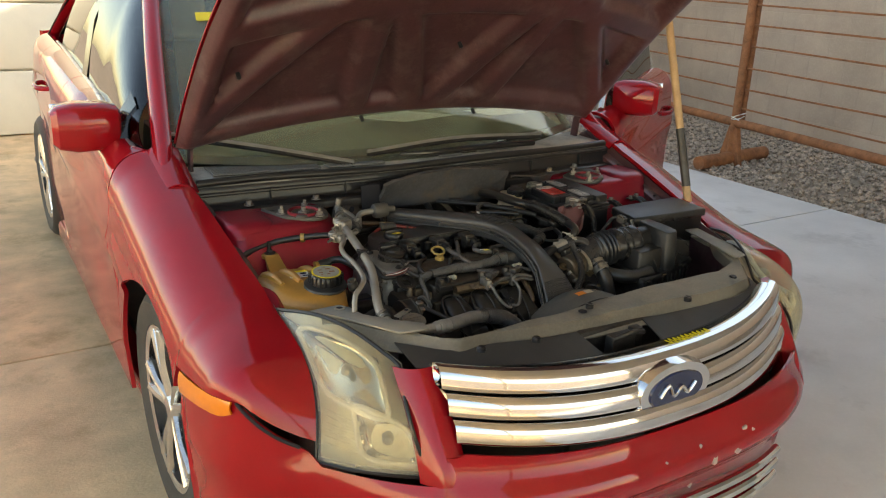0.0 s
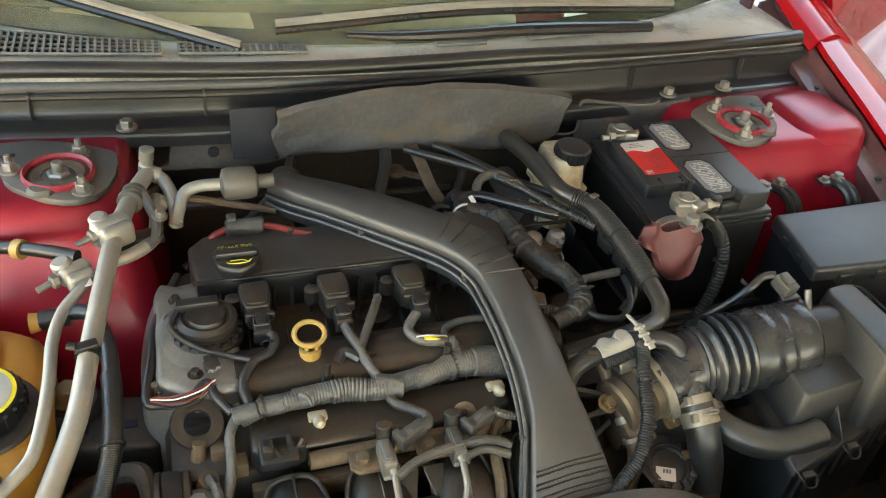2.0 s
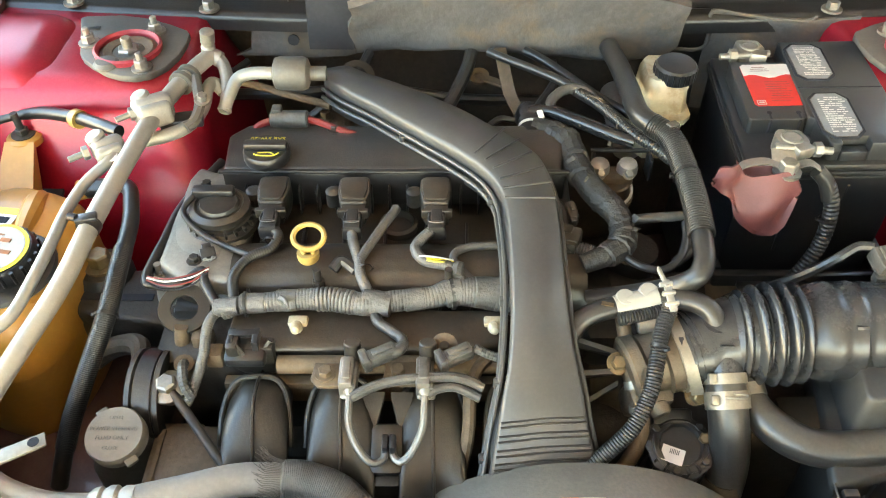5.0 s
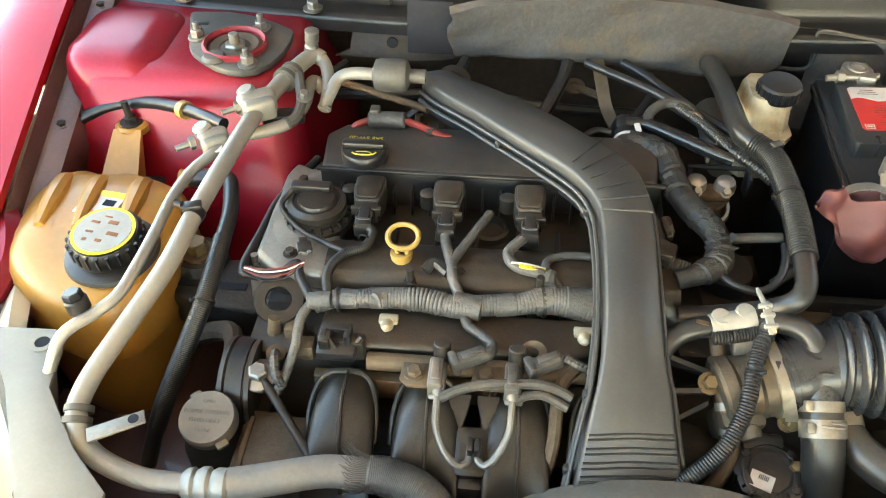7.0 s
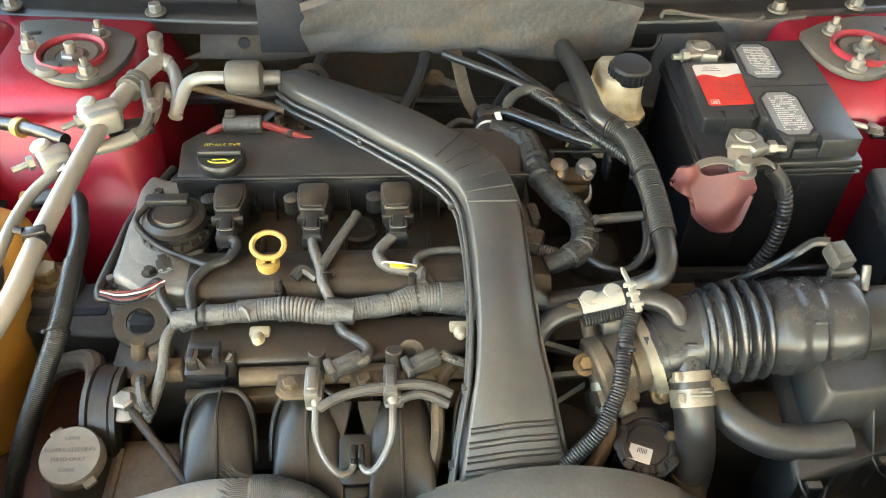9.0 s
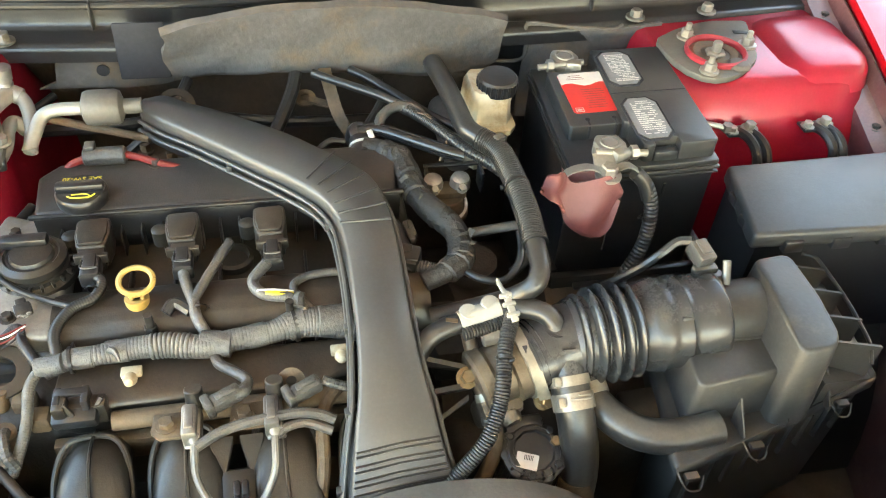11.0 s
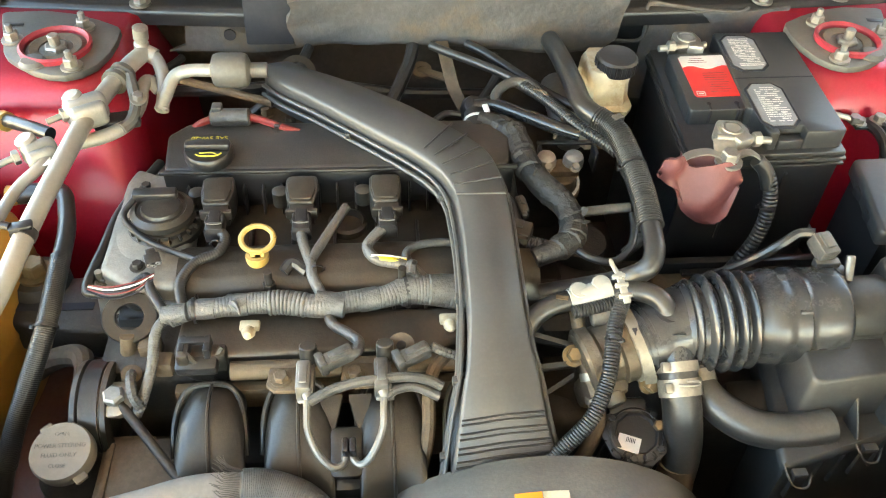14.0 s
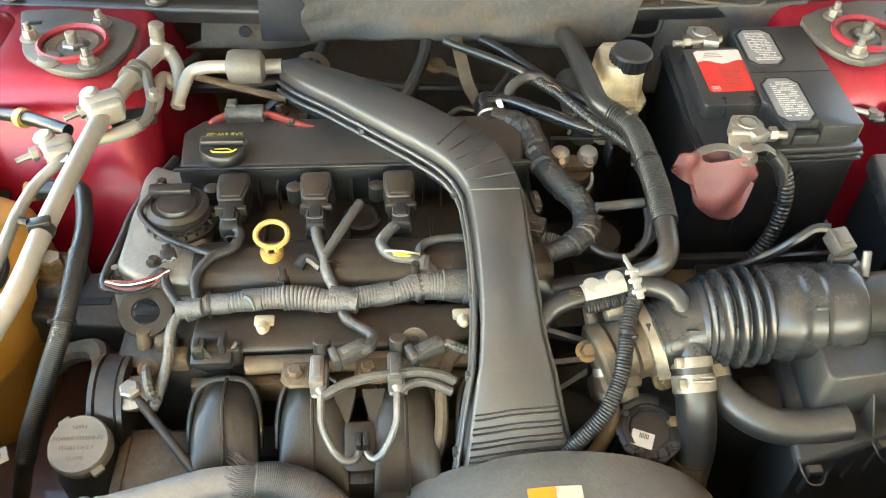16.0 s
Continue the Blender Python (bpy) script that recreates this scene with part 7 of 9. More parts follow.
for txt, dy, sz in (("POWER STEERING", 0.004, 0.0056), ("FLUID ONLY", -0.005, 0.0056), ("OPEN", 0.015, 0.0050), ("CLOSE", -0.015, 0.0050)):
    writing(txt, sz, PSM @ Matrix.Translation((0, dy * 1.0, 0.0)), PLATE, pc)
part("pump_bracket", merge(box((-0.345, 0.612, 0.575), (0.090, 0.075, 0.125), 0.014), box((-0.365, 0.640, 0.60), (0.05, 0.03, 0.06), 0.006), box((-0.378, 0.605, 0.60), (0.008, 0.07, 0.08), 0.003)), BAY_BROWN, pump, "brown dusty pump casting")
pul = thing("belt_pulley", (-0.385, 0.668, 0.58), "black steel accessory pulley with its belt", "pulley")
part("pulley_disc", lathe((-0.412, 0.682, 0.636), (1, 0, 0), [(0.038, 0), (0.049, 0.0), (0.050, 0.005), (0.047, 0.007), (0.047, 0.026), (0.050, 0.028), (0.050, 0.033), (0.038, 0.035), (0.032, 0.018)], 48), PLASTIC_BROWN, pul)
part("cast_arm", tube([(-0.500, 0.765, 0.590), (-0.470, 0.758, 0.620), (-0.442, 0.750, 0.638), (-0.424, 0.735, 0.648), (-0.419, 0.705, 0.645), (-0.422, 0.665, 0.620), (-0.428, 0.640, 0.585)], [0.012, 0.012, 0.012, 0.011, 0.009, 0.010, 0.012], 10, 6), BAY_BROWN, pul, "brown dusty cast arm")
part("belt", lathe((-0.404, 0.682, 0.636), (1, 0, 0), [(0.0475, 0), (0.0490, 0.0), (0.0490, 0.017), (0.0475, 0.017)], 48), RUBBER, pul)
stay = thing("support_rod", (-0.35, 0.64, 0.62), "steel brace rod held by a flanged bolt", "brace rod")
part("brace_rod", rod((-0.366, 0.660, 0.672), (-0.306, 0.592, 0.645), 0.0048, n=12), DARK, stay)
part("flanged_bolt", merge(lathe((-0.372, 0.669, 0.655), (0, -0.15, 1), [(0.012, 0), (0.012, 0.012), (0.0185, 0.014), (0.0185, 0.018), (0.012, 0.021)], 24), lathe((-0.372, 0.6655, 0.676), (0, -0.15, 1), [(0.0105, 0), (0.0105, 0.007), (0.008, 0.009)], 6)), STEEL, stay)
sens = thing("oil_pressure_plug", (-0.35, 0.70, 0.66), "brown and black sensor plugs with dangling cables", "sensor")
part("sensor_body", merge(rod((-0.372, 0.715, 0.650), (-0.366, 0.722, 0.700), 0.009, 0.007), rod((-0.366, 0.696, 0.655), (-0.360, 0.690, 0.680), 0.010), box((-0.345, 0.718, 0.685), (0.022, 0.016, 0.018), 0.003), box((-0.330, 0.700, 0.680), (0.018, 0.018, 0.02), 0.003)), RUST_RAIL, sens)
part("sensor_cable", tube([(-0.360, 0.690, 0.680), (-0.356, 0.675, 0.690), (-0.352, 0.66, 0.684), (-0.346, 0.655, 0.67)], 0.005, 8, 6, 0.004, 0.0006), TAPE, sens)
part("lifting_eye", lathe((-0.366, 0.742, 0.704), (0.12, -0.45, 0.88), [(0.0135, 0), (0.0260, 0.0), (0.0270, 0.0015), (0.0260, 0.004), (0.0140, 0.004)], 32, True), PLASTIC, sens, "dark flat lifting eye")
for x, y, z, rz in ((-0.345, 0.789, 0.738, 20), (-0.402, 0.794, 0.712, -20)):
    q = pose(x, y, z, 20, 0, rz)
    lp = part("loose_plug", turned(merge(box((0, 0, 0), (0.016, 0.012, 0.010), 0.002), box((0, 0.008, 0), (0.010, 0.008, 0.007), 0.0015)), q), PLASTIC, sens, "open black plug")
    part("plug_socket", turned(merge(*[lathe((dx, -0.0058, dz), (0, -1, 0), [(0.0014, 0), (0.0026, 0), (0.0026, 0.0012), (0.0014, 0.0012)], 10, True) for dx, dz in ((-0.0042, 0.002), (0.0042, 0.002), (0.0, -0.0018))]), q), GREY_LABEL, lp)
redc = thing("red_cable", (-0.27, 0.99, 0.74), "black plug with a red sleeved cable behind the cam cover", "cable")
part("cable", tube([(-0.262, 0.995, 0.766), (-0.245, 0.990, 0.763), (-0.222, 0.983, 0.758), (-0.195, 0.98, 0.750)], 0.0044, 10, 6), RED_WIRE, redc)
part("plug", merge(rod((-0.308, 0.997, 0.764), (-0.262, 0.995, 0.766), 0.0105, n=14, edge=0.002), box((-0.300, 1.001, 0.775), (0.012, 0.014, 0.008), 0.002)), TAPE, redc, "dusty black sleeve")
part("cable", tube([(-0.305, 0.997, 0.763), (-0.322, 0.993, 0.758), (-0.332, 0.990, 0.748), (-0.338, 0.992, 0.738)], 0.0044, 10, 6), RED_WIRE, redc)

# dark pipes and brackets at the back of the bay
rear = thing("rear_pipes", (-0.25, 1.12, 0.60), "dusty dark pipes and cables along the firewall", "pipes")
for pts, r in (([(-0.40, 1.15, 0.70), (-0.30, 1.13, 0.715), (-0.20, 1.15, 0.71), (-0.08, 1.14, 0.70), (0.04, 1.15, 0.69)], 0.008), ([(-0.36, 1.06, 0.66), (-0.28, 1.09, 0.70), (-0.22, 1.12, 0.745), (-0.20, 1.16, 0.76)], 0.007), ([(-0.14, 1.02, 0.68), (-0.10, 1.07, 0.72), (-0.07, 1.13, 0.75), (-0.06, 1.18, 0.76)], 0.009), ([(-0.44, 1.00, 0.64), (-0.43, 1.06, 0.70), (-0.40, 1.12, 0.735), (-0.37, 1.17, 0.74)], 0.0055), ([(-0.02, 1.03, 0.69), (0.02, 1.08, 0.72), (0.05, 1.13, 0.735), (0.05, 1.17, 0.74)], 0.006)):
    part("pipe", tube(pts, r, 10, 6), RUBBER, rear)
part("bracket", merge(loft([[Vector(p) + Vector(o) for o in ((-0.008, 0, 0.0), (0.008, -0.003, 0.002), (0.008, -0.003, -0.001), (-0.008, 0, -0.003))] for p in smooth([(-0.024, 1.160, 0.768), (-0.019, 1.118, 0.757), (-0.012, 1.092, 0.738), (0.003, 1.076, 0.715)], 4)]), loft([[Vector(p) + Vector(o) for o in ((0, 0.007, 0.001), (0, -0.007, 0.0), (0, -0.007, -0.003), (0, 0.007, -0.002))] for p in smooth([(-0.060, 1.140, 0.738), (-0.045, 1.132, 0.739), (-0.015, 1.108, 0.742)], 4)]), lathe((-0.052, 1.137, 0.736), (0, -0.3, 1), [(0.006, 0), (0.014, 0), (0.014, 0.004), (0.006, 0.004)], 18, True)), RUST_RAIL, rear, "tan steel bracket")
part("flange", merge(rod((-0.24, 1.08, 0.66), (-0.24, 1.08, 0.70), 0.03, n=20), hexhead((-0.225, 1.07, 0.70), r=0.007, h=0.01), hexhead((-0.258, 1.09, 0.70), r=0.007, h=0.01)), RUST_RAIL, rear)

# ---- things on the driver's side of the bay ----
bat = thing("battery", (0.337, 0.993, 0.60), "black car battery with red and silver labels in its tray", "battery")
BM = Matrix(((1, 0.05, 0, 0.3335), (0.03, 1, 0, 0.991), (0, 0, 1, -0.0015), (0, 0, 0, 1)))


def inb(g):
    return turned(g, BM)


part("case", inb(merge(box((0, 0.014, 0.69), (0.184, 0.226, 0.164), 0.006), *[box((x, -0.0995, 0.70), (0.004, 0.003, 0.10), 0.001) for x in (-0.03, 0.03)])), PLASTIC, bat)
DECK = [(-0.012, 0.126), (0.085, 0.126), (0.088, 0.123), (0.088, -0.090), (0.085, -0.093), (0.040, -0.093), (0.040, -0.079), (0.008, -0.079), (0.008, -0.093), (-0.002, -0.093), (-0.006, -0.089), (-0.010, -0.045), (-0.016, -0.041)]
LEDGE = [(-0.080, -0.040), (-0.083, -0.036), (-0.083, 0.080), (-0.080, 0.084), (-0.018, 0.084), (-0.0145, 0.088), (-0.0145, -0.036), (-0.018, -0.040)]
lid = part("lid", inb(merge(prism(DECK, 0.776, 0.8035, 0.0022, 3), prism(LEDGE, 0.776, 0.8000, 0.0030, 3), box((0, 0.014, 0.7755), (0.186, 0.230, 0.009), 0.003), box((0.024, -0.087, 0.784), (0.030, 0.013, 0.016), 0.002))), BATTERY_TOP, bat)
for x in (-0.058, -0.024):
    part("vent_slot", inb(merge(box((x, -0.0405, 0.790), (0.0030, 0.002, 0.016), 0.0005), box((x, -0.034, 0.8002), (0.0022, 0.012, 0.0008), 0.0003), rod((x, -0.028, 0.8001), (x, -0.028, 0.8006), 0.0030, n=10))), INK_AND_SHADE, lid)
part("lid_seam", inb(box((0.036, 0.018, 0.8037), (0.100, 0.0016, 0.0008), 0.0003)), INK_AND_SHADE, lid)
part("lid_rim", inb(merge(box((0, 0.014, 0.7695), (0.190, 0.234, 0.004), 0.0015), box((0, 0.014, 0.7625), (0.189, 0.233, 0.003), 0.001))), BATTERY_TOP, lid)
lab = part("label", inb(prism([(-0.068, 0.075), (-0.014, 0.076), (-0.011, 0.072), (-0.012, -0.010), (-0.016, -0.0135), (-0.067, -0.0145), (-0.0705, -0.011), (-0.0720, 0.071)], 0.8001, 0.8008, 0.0)), RED_LABEL, bat, "red label")
wave = [(-0.0715 + 0.0600 * k / 8, 0.049 + 0.004 * math.sin(1.1 * k)) for k in range(9)]
part("label_head", inb(prism([*wave, (-0.011, 0.072), (-0.014, 0.0757), (-0.068, 0.0747), (-0.0719, 0.071)], 0.8008, 0.8012, 0.0)), WHITE_LABEL, lab)
lb = random.Random(5)
for k in range(3):
    part("text_bar", inb(box((-0.050, 0.060 + 0.0042 * k, 0.8013), (0.024 - 0.004 * k, 0.0009, 0.0003), 0.0)), PINK, lab)
for k in range(9):
    part("text_bar", inb(box((-0.038 + 0.004 * lb.random(), 0.036 - 0.0050 * k, 0.8009), (0.020 + 0.010 * lb.random(), 0.0006, 0.0003), 0.0)), PINK, lab)
part("text_bar", inb(merge(box((-0.062, -0.0115, 0.8009), (0.010, 0.0008, 0.0003), 0.0), box((-0.062, -0.0035, 0.8009), (0.010, 0.0008, 0.0003), 0.0), box((-0.0668, -0.0075, 0.8009), (0.0008, 0.008, 0.0003), 0.0), box((-0.0572, -0.0075, 0.8009), (0.0008, 0.008, 0.0003), 0.0), box((-0.062, -0.0075, 0.8009), (0.006, 0.003, 0.0003), 0.0))), WHITE_LABEL, lab)
for cy, hh in ((0.075, 0.0430), (-0.0395, 0.0455)):
    shape = lambda k: [(0.0140 + x * (0.0245 - k), cy + y * (hh - k)) for x, y in ((-0.55, -1), (0.55, -1), (1, -0.72), (1, 0.72), (0.55, 1), (-0.55, 1), (-1, 0.72), (-1, -0.72))]
    part("label_frame", inb(prism(shape(0.0), 0.802, 0.8046, 0.0008)), INK_AND_SHADE, lid, "black rim of the label recess")
    part("label_edge", inb(prism(shape(0.0030), 0.803, 0.8050, 0.0)), PLATE, lid)
    s = part("label", inb(prism(shape(0.0038), 0.8035, 0.8053, 0.0)), GREY_LABEL, bat, "silver safety label")
    rr = random.Random(int(cy * 1000) + 400)
    rows = 17
    for k in range(rows):
        y = cy - (hh - 0.012) + 2 * (hh - 0.012) * k / (rows - 1)
        x = 0.0010
        while x < 0.0265:
            w = 0.0015 + 0.0060 * rr.random() ** 2
            if rr.random() < 0.85:
                part("text_bar", inb(box((x + w / 2, y, 0.8055), (w, 0.0015 + 0.0010 * (rr.random() > 0.8), 0.0003), 0.0)), WHITE_LABEL, s)
            x += w + 0.0008
for c, m in (((0.281, 0.903, 0.802), STEEL), ((0.286, 1.098, 0.802), STEEL)):
    cl = thing("battery_clamp", (c[0], c[1], 0.788), "bright metal battery terminal clamp with a cross bolt", "battery clamp", "battery clamps")
    tw = 18 if c[1] < 1 else -14
    part("clamp_ring", merge(prism([(c[0] - 0.015, c[1] - 0.016), (c[0] + 0.014, c[1] - 0.018), (c[0] + 0.019, c[1] - 0.002), (c[0] + 0.014, c[1] + 0.016), (c[0] - 0.012, c[1] + 0.018), (c[0] - 0.018, c[1] + 0.006)], 0.786, 0.806, 0.003), box((c[0] + 0.008, c[1] - 0.016, c[2] - 0.002), (0.020, 0.014, 0.014), 0.003, (0, 0, tw)), lathe((c[0], c[1], 0.805), (0, 0, 1), [(0.0105, 0), (0.0125, 0.0), (0.0120, 0.003), (0.0105, 0.003)], 24, True)), m, cl)
    part("post", lathe((c[0], c[1], 0.786), (0, 0, 1), [(0.0105, 0), (0.0100, 0.020), (0.0085, 0.0215)], 20), SHEATH, cl)
    s = 1 if c[1] < 1 else -1
    part("clamp_bolt", merge(rod((c[0] - 0.022 * s, c[1] - 0.012, 0.803), (c[0] + 0.040 * s, c[1] - 0.016, 0.800), 0.0042), lathe((c[0] + 0.020 * s, c[1] - 0.0145, 0.801), (s, 0, 0), [(0.0085, 0), (0.0085, 0.008), (0.006, 0.009)], 6)), m, cl)
pos = thing("battery_cable", (0.26, 0.86, 0.74), "battery lead with bent metal strap and corrugated sleeve", "cable")
part("strap", loft([[Vector(p) + Vector(o) for o in ((0, 0.0055, 0.001), (0, 0.0055, -0.001), (0, -0.0055, -0.001), (0, -0.0055, 0.001))] for p in smooth([(0.212, 0.862, 0.784), (0.220, 0.866, 0.797), (0.245, 0.870, 0.799), (0.268, 0.868, 0.792), (0.292, 0.872, 0.796), (0.306, 0.868, 0.790)], 5)]), STEEL, pos)
part("strap_upright", box((0.268, 0.882, 0.797), (0.026, 0.018, 0.003), 0.001, (40, 0, 0)), STEEL, pos)
part("strap_nut", hexhead((0.268, 0.864, 0.788), r=0.010, h=0.012), STEEL, pos)
part("sleeve", tube([(0.308, 0.868, 0.782), (0.320, 0.862, 0.768), (0.326, 0.852, 0.742), (0.322, 0.842, 0.70), (0.305, 0.835, 0.66), (0.285, 0.832, 0.62)], 0.0078, 12, 8, 0.005, 0.0014), RUBBER, pos)
part("cable_end", tube([(0.302, 0.868, 0.788), (0.314, 0.864, 0.776), (0.322, 0.858, 0.756)], 0.0085, 12, 6), RUBBER, pos)
BOOT_TOP = [(0.190, 0.786), (0.194, 0.797), (0.200, 0.803), (0.208, 0.803), (0.215, 0.796), (0.222, 0.789), (0.230, 0.787), (0.248, 0.791), (0.262, 0.794), (0.270, 0.793), (0.276, 0.785), (0.282, 0.772)]
BOOT_LOW = [(0.190, 0.775), (0.200, 0.770), (0.208, 0.764), (0.216, 0.753), (0.224, 0.744), (0.234, 0.735), (0.246, 0.725), (0.256, 0.721), (0.268, 0.722), (0.275, 0.732), (0.279, 0.748), (0.282, 0.764)]


def boot_f(u, v, drop=0.0, back=0.0):
    """The slack boot: a curled lobe, a dip and a full belly that folds under at its lower rim."""
    x = 0.190 + 0.092 * u
    zt, zb = lerp_table(BOOT_TOP, x), lerp_table(BOOT_LOW, x)
    z = zt + (zb - zt) * v
    lobe = 0.010 * math.exp(-((x - 0.203) / 0.007) ** 2) * (1 - 0.5 * v)
    belly = 0.011 * math.exp(-((x - 0.255 + 0.012 * v) / 0.022) ** 2) * math.sin(math.pi * (0.15 + 0.8 * v))
    fold = 0.004 * math.sin(9 * u + 5 * v) * v
    return x + 0.002 * math.sin(7 * v), 0.852 + 0.28 * (z - 0.755) - lobe - belly - fold + back, z - drop


boot = solo("terminal_boot", sheet(boot_f, 40, 24, 0.004), PINK, "faded red rubber terminal boot hanging off the battery clamp", "terminal boot", sharp=60)
part("boot_rim", sheet(lambda u, v: boot_f(0.30 + 0.62 * u, 0.72 + 0.30 * v, 0.009, 0.008), 24, 8, 0.004), PINK, boot, sharp=60)
part("boot_back", sheet(lambda u, v: boot_f(0.30 + 0.68 * u, 0.05 + 0.8 * v, 0.0, 0.022), 20, 8, 0.004), PINK, boot, sharp=60)
tray = thing("battery_tray", (0.34, 0.99, 0.34), "black plastic battery tray box with a front lip", "battery tray")
for c, s in (((0.335, 0.872, 0.565), (0.215, 0.012, 0.13)), ((0.235, 0.99, 0.565), (0.010, 0.22, 0.13)), ((0.442, 0.99, 0.565), (0.010, 0.22, 0.13)), ((0.335, 0.99, 0.585), (0.195, 0.22, 0.03))):
    part("tray_panel", box(c, s, 0.003), PLASTIC, tray)
part("tray_lip", box((0.33, 0.861, 0.618), (0.15, 0.010, 0.006), 0.002), PLASTIC, tray)
part("tray_shelf", prism([(0.21, 0.80), (0.46, 0.79), (0.46, 0.87), (0.22, 0.87)], 0.60, 0.612, 0.003), RUST_RAIL, tray, "brown dusty steel shelf")
part("tray_leg", merge(box((0.26, 0.90, 0.46), (0.05, 0.12, 0.28), 0.01), box((0.42, 0.95, 0.46), (0.05, 0.16, 0.28), 0.01)), DARK, tray)
for p in ((0.225, 0.815), (0.26, 0.812)):
    part("shelf_hole", lathe((p[0], p[1], 0.612), (0, 0, 1), [(0.010, 0), (0.010, 0.002), (0.006, 0.002)], 16), INK_AND_SHADE, tray)

res = thing("brake_reservoir", (0.175, 1.07, 0.66), "yellowed brake fluid reservoir with a black ribbed cap", "reservoir")
part("reservoir_body", merge(loft([[(0.176 + 0.030 * kx * a, 1.068 + 0.040 * ky * b, z) for a, b in ((-1, -0.7), (-0.7, -1), (0.7, -1), (1, -0.7), (1, 0.7), (0.7, 1), (-0.7, 1), (-1, 0.7))] for z, kx, ky in ((0.68, 0.8, 0.9), (0.735, 0.95, 1.0), (0.739, 1.15, 1.15), (0.746, 1.15, 1.15), (0.750, 0.95, 0.95), (0.785, 0.85, 0.85), (0.793, 0.75, 0.75))]), lathe((0.186, 1.058, 0.775), (0, 0, 1), [(0.021, 0), (0.021, 0.012)], 24)), CREAM, res, sharp=50)
bc = part("cap", lathe((0.186, 1.057, 0.786), (0, -0.05, 1), [(0.023, 0), (0.0255, 0.002), (0.0255, 0.018), (0.023, 0.021), (0.0, 0.022)], 32), PLASTIC, res)
part("cap_grip", merge(*[rod((0.186 + 0.0255 * math.cos(a), 1.057 + 0.0255 * math.sin(a), 0.789), (0.186 + 0.0255 * math.cos(a), 1.056 + 0.0255 * math.sin(a), 0.803), 0.0014, n=6) for a in [k * 0.2618 for k in range(24)]]), PLASTIC, bc)
mc = part("master_cylinder", rod((0.15, 1.07, 0.67), (0.15, 1.20, 0.67), 0.022, n=18), ALU, res)

fuse = thing("fuse_box", (0.58, 0.845, 0.55), "black plastic fuse box with a flat clipped lid", "fuse box")
part("fuse_body", loft([[(x, y, z) for x, y in ((0.432, 0.790), (0.70, 0.775), (0.712, 0.905), (0.452, 0.905))] for z in (0.58, 0.735)]), PLASTIC, fuse)
part("lid", prism([(0.418, 0.782), (0.71, 0.768), (0.724, 0.915), (0.444, 0.908)], 0.733, 0.757, 0.006, 3), BATTERY_TOP, fuse)
for x in (0.47, 0.53, 0.59, 0.65):
    part("lid_clip", box((x, 0.780 - 0.012 * (x - 0.47), 0.737), (0.024, 0.010, 0.016), 0.002), PLASTIC, fuse)
for y in (0.82, 0.86):
    part("lid_hinge", box((0.428 + (y - 0.80) * 0.18, y, 0.742), (0.014, 0.018, 0.012), 0.002), PLASTIC, fuse)
for x in (0.515, 0.625):
    for dx in (-0.007, 0.007):
        part("hold_strap", tube([(x + dx - 0.004, 1.000, 0.738), (x + dx - 0.002, 0.985, 0.745), (x + dx + 0.002, 0.968, 0.745), (x + dx + 0.006, 0.952, 0.734), (x + dx + 0.008, 0.935, 0.70)], 0.0065, 8, 6), PLASTIC, fuse)
    part("strap_plate", box((x - 0.008, 0.992, 0.744), (0.044, 0.022, 0.004), 0.001), PLASTIC, fuse)
    part("strap_bolt", merge(hexhead((x + 0.002, 0.990, 0.748), r=0.0075, h=0.008), hexhead((x - 0.022, 0.990, 0.746), r=0.006, h=0.006)), STEEL, fuse)
part("stud_lead", merge(tube([(0.455, 1.005, 0.752), (0.470, 0.998, 0.752), (0.486, 0.992, 0.750)], 0.004, 8, 5), rod((0.486, 0.992, 0.746), (0.486, 0.992, 0.756), 0.007, n=6)), STEEL, fuse)
abx = thing("air_box", (0.43, 0.67, 0.50), "black plastic air filter box with ribbed side", "air box")
def plan(z, *pts):
    """A closed outline with rounded corners at height z."""
    p = [Vector((x, y, z)) for x, y in pts]
    out = []
    for a, b, c in zip(p[-1:] + p[:-1], p, p[1:] + p[:1]):
        for t in (0.0, 0.5, 1.0):
            r = min(0.008, (a - b).length * 0.3, (c - b).length * 0.3)
            s, e = b + (a - b).normalized() * r, b + (c - b).normalized() * r
            out.append(s.lerp(b, t * 0.6).lerp(b.lerp(e, 0.4 + 0.6 * t), t))
    return out


BOX = mat("satin_box_plastic", (0.022, 0.0215, 0.021), 0.38, 0, 0.3, 12, 220, dust=0.08, dust_col=(0.22, 0.18, 0.14), bump=0.12, bump_scale=450, stain=(0.07, 0.058, 0.045), stain_scale=16, stain_at=0.66, spec=0.35)


def shell(poly, z0, z1, flare, edge=0.004):
    """A moulded block: walls that lean in towards a flat top with a tight rounded edge."""
    cx, cy = sum(p[0] for p in poly) / len(poly), sum(p[1] for p in poly) / len(poly)

    def grown(d):
        out = []
        for x, y in poly:
            v = Vector((x - cx, y - cy)).normalized() * d
            out.append((x + v.x, y + v.y))
        return out
    return loft([plan(z0, *grown(flare)), plan(z1 - edge, *grown(0.001)), plan(z1 - edge * 0.45, *grown(-0.0004)), plan(z1 - edge * 0.12, *grown(-edge * 0.45)), plan(z1, *grown(-edge))])


